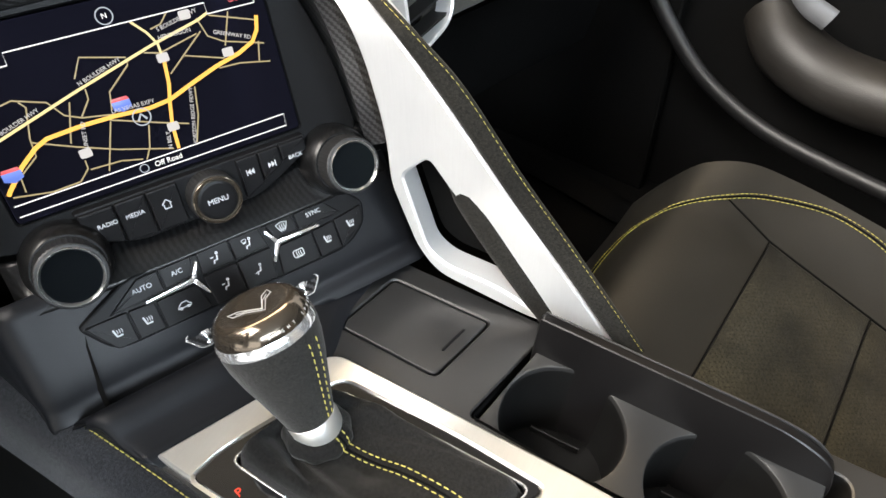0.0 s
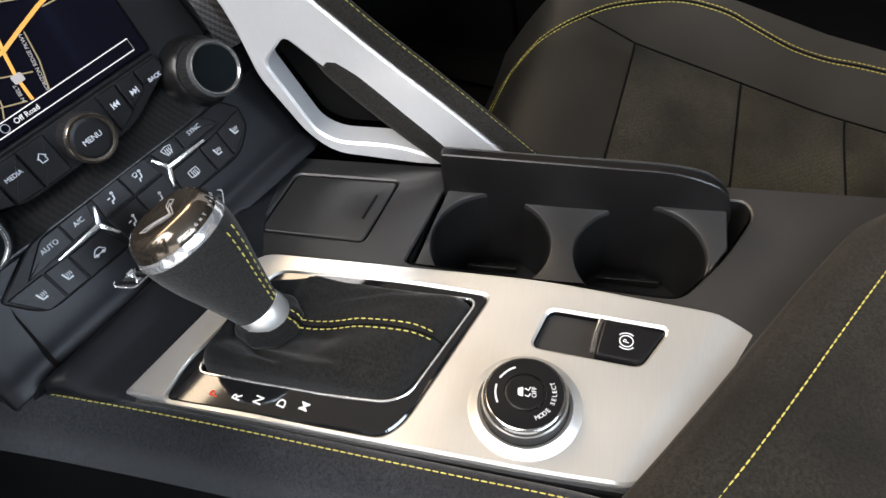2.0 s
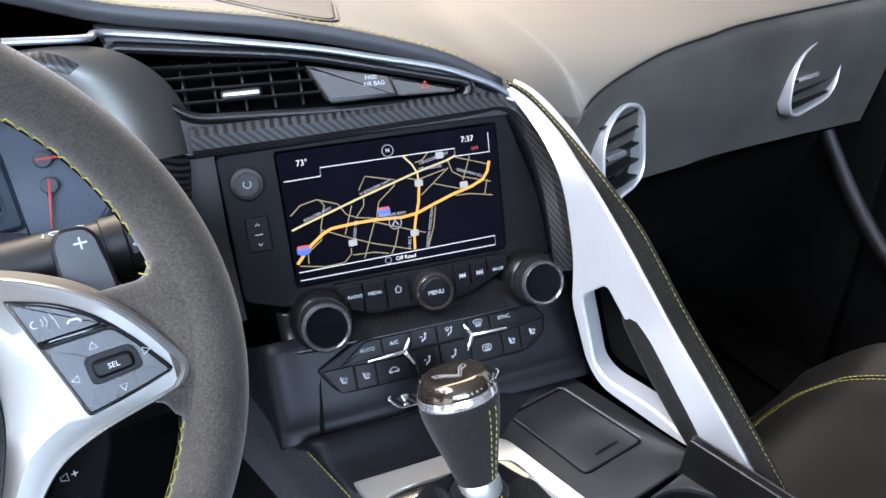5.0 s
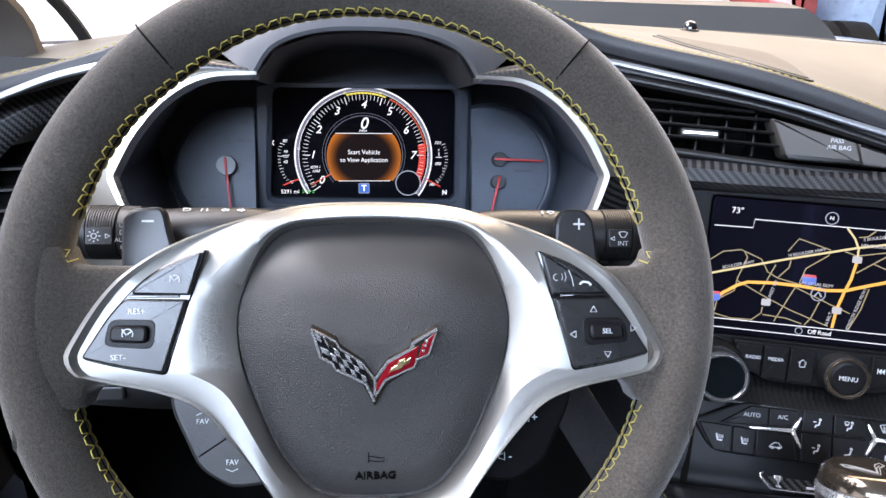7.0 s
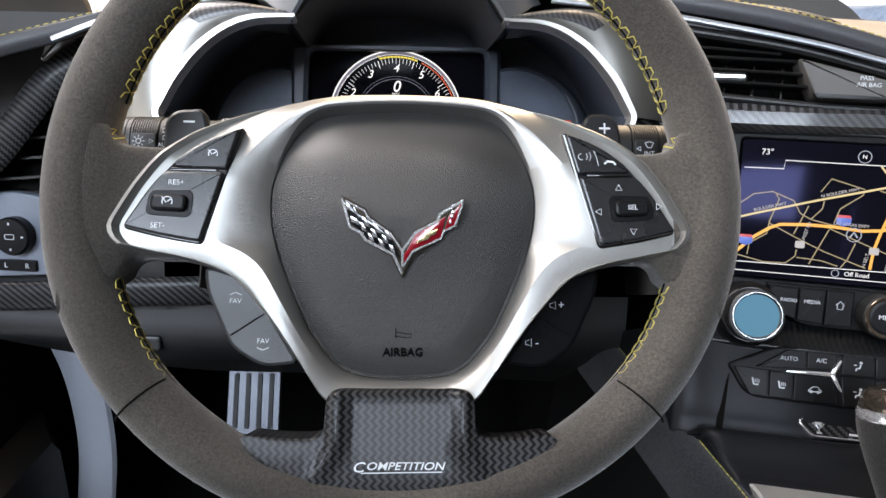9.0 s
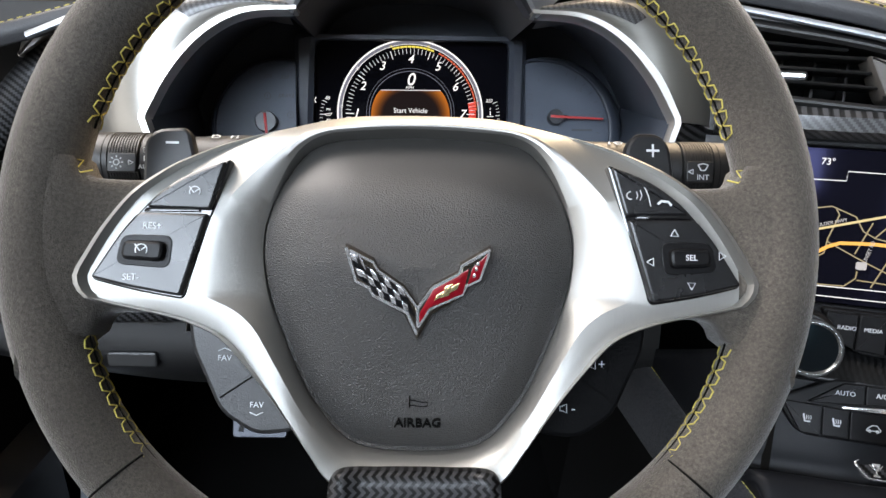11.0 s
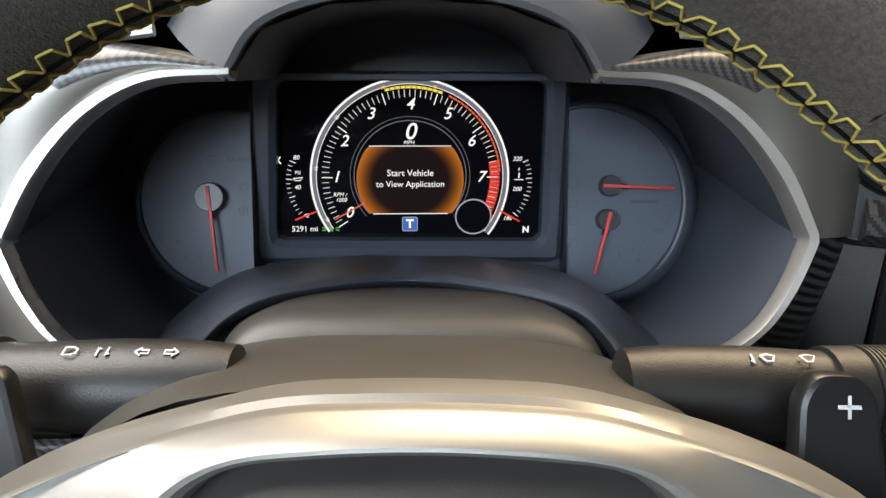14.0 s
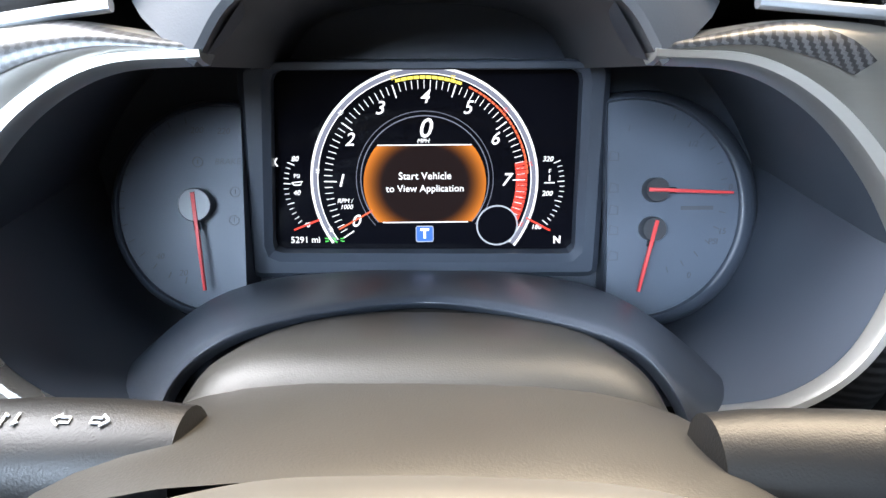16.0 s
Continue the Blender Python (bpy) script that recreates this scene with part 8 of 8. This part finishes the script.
rows = [[(-0.46, 0.60, 0.575), (-0.2, 0.60, 0.572), (0.0, 0.61, 0.575), (0.20, 0.60, 0.58)], [(-0.40, 0.595, 0.545), (-0.2, 0.595, 0.525), (0.0, 0.60, 0.52), (0.20, 0.60, 0.52)], [(-0.30, 0.62, 0.505), (-0.2, 0.64, 0.48), (0.0, 0.65, 0.47), (0.20, 0.65, 0.46)]]
part("panel", sheet(rows, 6, 5), PLASTIC, kl)
part("hood_release", slab(rect(0.042, 0.014, 0.004, 4), -0.002, 0.006, 0.002), PANEL, kl, m=fr((-0.245, 0.594, 0.535), 8, 0))

# pedals and footwell
for x, w, nm in ((-0.204, 0.068, "brake_pedal"), (0.02, 0.055, "accelerator_pedal")):
    pdl = thing(nm, "polished metal %s with ribs in the dark footwell" % nm.replace("_", " "), "pedal", fr((x, 0.80, 0.345), 28, 0), group="pedals")
    part("plate", slab(rect(w, 0.085, 0.006, 4), -0.006, 0.0, 0.0015), PEDALMETAL, pdl)
    for k in range(4):
        part("rib", slab(rect(0.006, 0.070, 0.002, 3, -w * 0.33 + k * w * 0.22, 0), -0.001, 0.002, 0.0006), RUBBER, pdl)
    part("arm", sweep([(0, 0.02, -0.004), (0, 0.10, -0.02), (0, 0.22, -0.02)], [(-0.01, -0.004), (0.01, -0.004), (0.01, 0.004), (-0.01, 0.004)], up=(0, 0, 1)), PLASTIC, pdl)

# ---------- passenger seat ----------


def seat_z(x, y):
    """Height of the seat cushion; x and y from its middle."""
    b = max(0.0, (abs(x) - 0.140) / 0.10)
    side = 0.052 * min(1, b) ** 1.4 * (1 - 0.70 * max(0, y) / 0.22)
    roll = -0.050 * max(0.0, (y - 0.13) / 0.10) ** 2
    edge = -0.10 * max(0.0, (abs(x) - 0.235) / 0.045) ** 2
    return 0.352 + 0.40 * max(-0.1, min(y, 0.20)) + 0.30 * min(0.0, y + 0.1) + side + roll + edge


def passenger_seat():
    m = pose(0.660, 0.124, 0.014, 0, 0, 4)
    s = thing("car_seat", "black leather and suede bucket seat with yellow double stitching", "seat", m)
    def beside_console(p):
        return 0.66 + p.x > 0.492 + 0.21 * (0.136 - p.y)

    bm = bmesh.new()
    n = 60
    rows = []
    for j in range(n + 1):
        v = -0.42 + 0.685 * j / n
        row = []
        for i in range(n + 1):
            a = -1 + 2 * i / n
            front = max(0.0, (v - 0.02) / 0.24)
            half = 0.275 * math.sqrt(max(0.02, 1 - 0.50 * front ** 2.4))
            x = a * half
            z = seat_z(a * 0.275, v)
            if j == n:
                z -= 0.03
            row.append(bm.verts.new((x, v, z)))
        rows.append(row)
    for a, b in zip(rows, rows[1:]):
        for i in range(n):
            if beside_console(a[i].co):
                bm.faces.new((a[i], a[i + 1], b[i + 1], b[i]))
    lowr = [bm.verts.new((v.co.x, v.co.y + 0.01, v.co.z - 0.10)) for v in rows[-1]]
    for i in range(n):
        if beside_console(rows[-1][i].co):
            bm.faces.new((rows[-1][i], rows[-1][i + 1], lowr[i + 1], lowr[i]))
    part("cushion", bm, SEAT_LEATHER, s, "black leather cushion")

    def on(x, y, lift=0.0012):
        front = max(0.0, (y - 0.02) / 0.24)
        half = 0.275 * math.sqrt(max(0.02, 1 - 0.50 * front ** 2.4))
        return V(x, y, seat_z(x / half * 0.275, y) + lift)
    # suede insert of two panels
    for y0, y1 in ((-0.0155, 0.0965), (-0.1255, -0.0185), (-0.40, -0.1285)):
        bm = bmesh.new()
        g = []
        for j in range(13):
            y = y0 + (y1 - y0) * j / 12
            hw = 0.156
            row = []
            for i in range(17):
                f = -1 + 2 * i / 16
                e = min(1, (1 - abs(f)) / 0.06, min(j, 12 - j) / 1.0)
                row.append(bm.verts.new(on(f * hw, y, 0.0005 + 0.004 * min(1, e) ** 0.5)))
            g.append(row)
        for a, b in zip(g, g[1:]):
            for i in range(16):
                bm.faces.new((a[i], a[i + 1], b[i + 1], b[i]))
        part("insert", bm, SEAT_SUEDE, s, "perforated suede insert")
    for sx in (-1, 1):
        part("seam", sweep([on(sx * 0.1575, y, 0.0016) for y in np.linspace(-0.40, 0.0985, 20)] + [on(sx * 0.163, 0.125, 0.0016), on(sx * 0.170, 0.152, 0.0016)], oval(0.0010, 0.0008, 6)), DARKTHREAD, s)
    for y in (0.0980, -0.0170, -0.1270):
        part("seam", sweep([on(x, y, 0.0014) for x in np.linspace(-0.157, 0.157, 18)], oval(0.0010, 0.0008, 6)), DARKTHREAD, s)
    # stitched border: along the bolsters and round the front
    for d in (-0.0022, 0.0026):
        B = cr([(x, y, 0) for x, y in ((-0.14, 0.180), (-0.10, 0.210), (-0.05, 0.226), (0.0, 0.230), (0.055, 0.233), (0.104, 0.225), (0.140, 0.193), (0.170, 0.157), (0.200, 0.117), (0.222, 0.065), (0.225, 0.020), (0.219, -0.021), (0.213, -0.063), (0.214, -0.104), (0.218, -0.158), (0.220, -0.300), (0.220, -0.400))], 6)
        P = []
        for k, p in enumerate(B):
            t = (B[min(len(B) - 1, k + 1)] - B[max(0, k - 1)]).normalized()
            q = p + V(t.y, -t.x, 0) * d
            P.append(on(q.x, q.y, 0.0018))
        P = [p for p in P if beside_console(p)]
        ridge = [on(p.x, p.y, 0.0018) for p in B if beside_console(p)]
        part("stitching", stitches(P, 0.0040, 0.0012, 0.0005), THREAD, s, "yellow stitching")
        if d > 0:
            part("seam", sweep([p + V(0, 0, -0.0006) for p in ridge], oval(0.0009, 0.0006, 6)), DARKTHREAD, s)
    # backrest
    bm = sheet([[(-0.26, -0.40, 0.36), (-0.12, -0.42, 0.36), (0, -0.42, 0.36), (0.12, -0.42, 0.36), (0.26, -0.40, 0.36)], [(-0.26, -0.40, 0.6), (-0.15, -0.50, 0.6), (0, -0.52, 0.6), (0.15, -0.50, 0.6), (0.26, -0.40, 0.6)],
                [(-0.22, -0.55, 1.0), (-0.12, -0.60, 1.0), (0, -0.61, 1.0), (0.12, -0.60, 1.0), (0.22, -0.55, 1.0)]], 6, 6)
    part("backrest", bm, SEAT_LEATHER, s).modifiers.new("thick", "SOLIDIFY").thickness = -0.06
    return s


passenger_seat()

# ---------- passenger door and sill ----------
DOORLEATHER = surface("door_leather", (0.014, 0.0125, 0.011), 0.5, 0, 850, 0.4, 0.15, 12, "VORONOI")
PULLGREY = surface("satin_grey_pull", (0.16, 0.165, 0.175), 0.45, 0.4, 1500, 0.1, 0.1, 12)
dr = thing("passenger_door", "dark passenger door panel with armrest and silver pull, closed", "car door")
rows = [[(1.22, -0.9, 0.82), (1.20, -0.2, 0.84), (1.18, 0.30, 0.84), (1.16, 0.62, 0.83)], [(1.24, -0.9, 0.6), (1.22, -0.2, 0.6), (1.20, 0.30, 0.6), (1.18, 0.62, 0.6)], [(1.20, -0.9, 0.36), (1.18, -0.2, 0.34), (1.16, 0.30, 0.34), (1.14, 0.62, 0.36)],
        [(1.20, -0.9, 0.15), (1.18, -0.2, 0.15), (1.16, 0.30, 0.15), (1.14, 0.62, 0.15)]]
# door panel darkened by colour, as the far side lies in shade
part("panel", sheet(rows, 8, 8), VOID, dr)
part("armrest", sweep(cr([(1.165, 0.385, 0.50), (1.13, 0.345, 0.470), (1.115, 0.26, 0.450), (1.11, 0.10, 0.455), (1.12, -0.3, 0.46)], 6), oval(0.045, 0.042, 16), up=(0, 0, 1)), DOORLEATHER, dr, "black leather armrest")
part("pull", sweep(cr([(1.13, 0.43, 0.66), (1.115, 0.395, 0.60), (1.11, 0.345, 0.545), (1.115, 0.31, 0.525)], 6), oval(0.014, 0.006, 14), up=(-1, 0, 0.3)), PULLGREY, dr, "satin silver door pull")
part("trim_line", sweep(cr([(1.10, 0.62, 0.62), (1.095, 0.50, 0.47), (1.09, 0.40, 0.395), (1.085, 0.25, 0.355), (1.08, -0.1, 0.33), (1.08, -0.6, 0.33)], 8), oval(0.012, 0.010, 12), up=(1, 0, 0)), PLASTIC, dr, "dark seal line")
part("sill_step", sweep(cr([(1.06, 0.80, 0.185), (1.04, 0.62, 0.185), (1.02, 0.44, 0.185), (1.01, 0.25, 0.185)], 6), oval(0.030, 0.012, 12), up=(0, 0, 1)), VOID, dr, "dark carpeted sill step")

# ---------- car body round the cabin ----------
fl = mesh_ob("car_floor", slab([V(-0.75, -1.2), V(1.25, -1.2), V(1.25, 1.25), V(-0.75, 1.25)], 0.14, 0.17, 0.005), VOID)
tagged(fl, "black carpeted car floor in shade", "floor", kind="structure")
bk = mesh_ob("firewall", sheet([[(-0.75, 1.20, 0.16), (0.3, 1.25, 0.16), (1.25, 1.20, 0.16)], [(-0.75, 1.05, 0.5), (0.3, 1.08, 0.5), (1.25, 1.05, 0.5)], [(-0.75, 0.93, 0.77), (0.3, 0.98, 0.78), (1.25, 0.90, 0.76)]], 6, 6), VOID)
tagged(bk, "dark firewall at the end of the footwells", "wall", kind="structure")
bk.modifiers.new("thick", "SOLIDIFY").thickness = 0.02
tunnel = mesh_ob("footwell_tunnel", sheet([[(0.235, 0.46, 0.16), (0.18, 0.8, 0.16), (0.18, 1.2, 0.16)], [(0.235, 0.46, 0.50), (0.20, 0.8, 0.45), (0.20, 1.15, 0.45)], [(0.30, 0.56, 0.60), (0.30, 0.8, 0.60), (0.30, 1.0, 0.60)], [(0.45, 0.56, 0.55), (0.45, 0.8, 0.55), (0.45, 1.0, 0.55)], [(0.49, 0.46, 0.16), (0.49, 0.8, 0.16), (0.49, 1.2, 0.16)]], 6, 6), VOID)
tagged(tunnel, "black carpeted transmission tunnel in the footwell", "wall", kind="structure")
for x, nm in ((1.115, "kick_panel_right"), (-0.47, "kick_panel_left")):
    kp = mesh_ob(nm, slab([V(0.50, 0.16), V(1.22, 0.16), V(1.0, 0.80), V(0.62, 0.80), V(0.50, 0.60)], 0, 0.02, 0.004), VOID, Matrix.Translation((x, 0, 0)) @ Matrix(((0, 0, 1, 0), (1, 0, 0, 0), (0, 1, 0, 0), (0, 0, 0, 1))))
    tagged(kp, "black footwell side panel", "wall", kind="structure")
cowl = thing("windscreen_cowl", "dark grey raised cowl behind the dash below the windscreen", "car body")
bm = bmesh.new()
base = cr([(-0.20, 1.00, 0.800), (0.05, 1.00, 0.800), (0.30, 1.00, 0.800), (0.56, 1.00, 0.800), (0.645, 0.99, 0.800)], 8)
L = []
for i, p in enumerate(base):
    k = min(1.0, (len(base) - 1 - i) / 7, (i + 1) / 3)
    L.append([p, p + V(0, 0.012, 0.052 * k + 0.002), p + V(0, 0.06, 0.056 * k + 0.002), p + V(0, 0.16, 0.0)])
loft(bm, L, True, True, True)
part("panel", bm, surface("cowl_grey", (0.06, 0.058, 0.055), 0.7, 0, 900, 0.1), cowl)
bonnet = thing("bonnet", "dark car bonnet beyond the windscreen", "car body")
bm = sheet([[(-0.75, 0.95, 0.76), (0.3, 1.10, 0.80), (1.25, 0.92, 0.76)], [(-0.80, 1.6, 0.74), (0.3, 1.7, 0.80), (1.3, 1.6, 0.74)], [(-0.75, 2.3, 0.55), (0.3, 2.45, 0.60), (1.25, 2.3, 0.55)]], 6, 6)
part("panel", bm, surface("bonnet_paint", (0.05, 0.05, 0.055), 0.25, 0, 40, 0, coat=0.8), bonnet).modifiers.new("thick", "SOLIDIFY").thickness = 0.02
wiper = thing("wiper_blade", "black wiper arm on the windscreen base", "wiper")
part("arm", sweep(cr([(-0.05, 1.00, 0.845), (0.1, 1.01, 0.850), (0.3, 1.03, 0.852)], 6), oval(0.006, 0.004, 8)), RUBBER, wiper)
PILLAR = surface("pillar_lining", (0.085, 0.072, 0.060), 0.85, 0, 900, 0.3)
for sx, x0 in ((-1, -0.365), (1, 1.02)):
    rx, xa = (0.095, x0 - 0.043) if sx < 0 else (0.045, x0)
    pil = thing("windscreen_pillar", "brown lined windscreen pillar", "pillar", group="windscreen pillars")
    part("post", sweep(cr([(xa, 0.85, 0.77), (xa + sx * 0.025, 0.80, 0.85), (xa + sx * 0.09, 0.62, 1.00), (xa + sx * 0.16, 0.30, 1.12), (xa + sx * 0.12, 0.05, 1.16)], 6), oval(rx, 0.03, 18), up=(0, 0, 1)), PILLAR, pil)
    part("seal", sweep(cr([(xa - sx * (rx + 0.004), 0.87, 0.775), (xa - sx * (rx + 0.004) + sx * 0.025, 0.82, 0.855), (xa - sx * (rx + 0.004) + sx * 0.09, 0.64, 1.005), (xa - sx * rx + sx * 0.16, 0.32, 1.125)], 6), oval(0.008, 0.006, 8), up=(0, 0, 1)), RUBBER, pil)
hoop = thing("roof_hoop", "dark rear roof hoop with the roof panel taken off", "car body")
part("hoop", sweep(cr([(-0.56, -0.75, 0.75), (-0.50, -0.70, 1.05), (-0.2, -0.68, 1.17), (0.3, -0.68, 1.20), (0.8, -0.68, 1.17), (1.08, -0.70, 1.05), (1.16, -0.75, 0.75)], 6), oval(0.06, 0.05, 14), up=(0, 1, 0)), PLASTIC, hoop)
rw = mesh_ob("rear_bulkhead", slab([V(-0.7, 0.15), V(1.25, 0.15), V(1.25, 0.85), V(-0.7, 0.85)], 0.0, 0.03, 0.005), VOID, fr((0, -1.15, 0), 0))
tagged(rw, "dark bulkhead behind the seats", "wall", kind="structure")

# ---------- driver's open door sill ----------
sl_ = mesh_ob("door_sill", slab([V(-0.62, -1.2), V(-0.44, -1.2), V(-0.40, 0.7), V(-0.55, 0.9)], 0.14, 0.36, 0.02), PLASTIC)
tagged(sl_, "dark door sill beside the driver", "sill", kind="structure")
JAMB = surface("jamb_grey", (0.34, 0.36, 0.40), 0.30, 0, 400, 0.05, 0.08, 6)
st_ = thing("sill_plate", "pale grey painted sill edge of the open driver's door", "trim")
part("edge", sweep(cr([(-0.400, 0.735, 0.500), (-0.378, 0.728, 0.440), (-0.372, 0.728, 0.380), (-0.372, 0.722, 0.310), (-0.385, 0.705, 0.20)], 8), oval(0.022, 0.010, 12), up=(0, 1, 0)), JAMB, st_)
part("paint", sweep(cr([(-0.47, 0.66, 0.60), (-0.46, 0.58, 0.48), (-0.47, 0.48, 0.40), (-0.50, 0.2, 0.36)], 8), oval(0.030, 0.010, 12), up=(0, 0, 1)), SILVER, st_)

# ---------- showroom ----------
gr_ = mesh_ob("ground", slab([V(-60, -60), V(60, -60), V(60, 60), V(-60, 60)], -0.1, 0.0, 0.01), surface("showroom_floor", (0.22, 0.22, 0.22), 0.25, 0, 30, 0.0, 0.1, 0.8))
tagged(gr_, "grey polished showroom floor", "floor", kind="structure")
WALLPAINT = surface("hall_paint", (0.11, 0.11, 0.11), 0.8, 0, 60, 0.1, 0.04, 0.7)
ce = mesh_ob("ceiling", slab([V(-9, -9), V(9, -9), V(9, 9), V(-9, 9)], 4.2, 4.4, 0.01), surface("ceiling_paint", (0.22, 0.22, 0.21), 0.8, 0, 60, 0.1, 0.04, 0.7))
tagged(ce, "grey showroom ceiling", "ceiling", kind="structure")
BACK = glow("bright_hall", (0.92, 0.95, 1.0), 1.6)
GLASSFRONT = glow("daylit_glass_front", (0.90, 0.95, 1.0), 2.3)
for nm, m, mat_ in (("backdrop", fr((0, 9, 0), 0), BACK), ("wall_south", fr((0, -9, 0), 0), WALLPAINT), ("wall_east", fr((9, 0, 0), 0, 90), WALLPAINT), ("wall_west", fr((-9, 0, 0), 0, 90), GLASSFRONT)):
    bw = mesh_ob(nm, slab([V(-9, 0), V(9, 0), V(9, 4.2), V(-9, 4.2)], -0.1, 0.1, 0.01), mat_, m)
    tagged(bw, "bright window front of the hall" if mat_ is not WALLPAINT else "grey showroom wall", "wall", kind="structure")
for x, w, h, c, nm in ((1.9, 1.3, 1.00, (0.72, 0.73, 0.75), "white car"), (2.95, 0.5, 0.93, (0.50, 0.12, 0.12), "red car"), (3.6, 0.5, 0.97, (0.30, 0.42, 0.62), "blue car")):
    t = thing("parked_car", "blurred %s parked in the hall" % nm, "car", pose(x, 6.0, 0), group="parked cars")
    part("body", shift(slab(rounded([V(-w / 2, 0.15), V(w / 2, 0.15), V(w / 2, 0.75), V(w * 0.3, h), V(-w * 0.3, h), V(-w / 2, 0.75)], 0.15, 5), -1.0, 1.0, 0.2), m=pose(0, 0, 0, 90)), surface(nm.replace(" ", "_") + "_paint", c, 0.3, 0, 20, 0, coat=0.6), t)
    part("windscreen", shift(slab(rounded([V(-w * 0.38, 0.85), V(w * 0.38, 0.85), V(w * 0.28, h - 0.08), V(-w * 0.28, h - 0.08)], 0.08, 4), 0, 0.03, 0.01), m=pose(0, -1.01, 0, 90)), surface("car_window_grey", (0.22, 0.25, 0.28), 0.2, 0, 20, 0), t)
    for wx in (-0.38, 0.38):
        part("wheel", shift(lathe([(0.30, -0.1), (0.30, 0.1)], 24), m=pose(wx * w, -0.95, 0.30, 0, 90, 0)), RUBBER, t)
card = thing("windscreen_sticker", "red paper card with yellow marks behind the windscreen", "sign", fr((0.8, 0.9, 0.9), 0, -30))
part("sheet", slab(rounded([V(0.00, -0.062), V(0.155, -0.095), V(0.209, -0.089), V(0.27, -0.050), V(0.31, 0.06), V(-0.03, 0.06)], 0.006, 3), 0, 0.0008, 0.0002), surface("red_card", (0.42, 0.02, 0.05), 0.7, 0, 200, 0), card)
part("yellow_mark", stroke([(0.165, -0.050), (0.200, -0.045), (0.195, -0.060), (0.175, -0.062), (0.180, -0.078)], 0.008, 0.0009), surface("yellow_marker", (0.8, 0.65, 0.05), 0.7, 0, 200, 0), card)
part("dark_bars", join([slab(rect(0.018, 0.016, 0, 1, 0.05 + 0.024 * i, -0.050), 0.0006, 0.0011, 0.0001) for i in range(5)]), surface("dark_marker", (0.12, 0.01, 0.02), 0.7, 0, 200, 0), card)
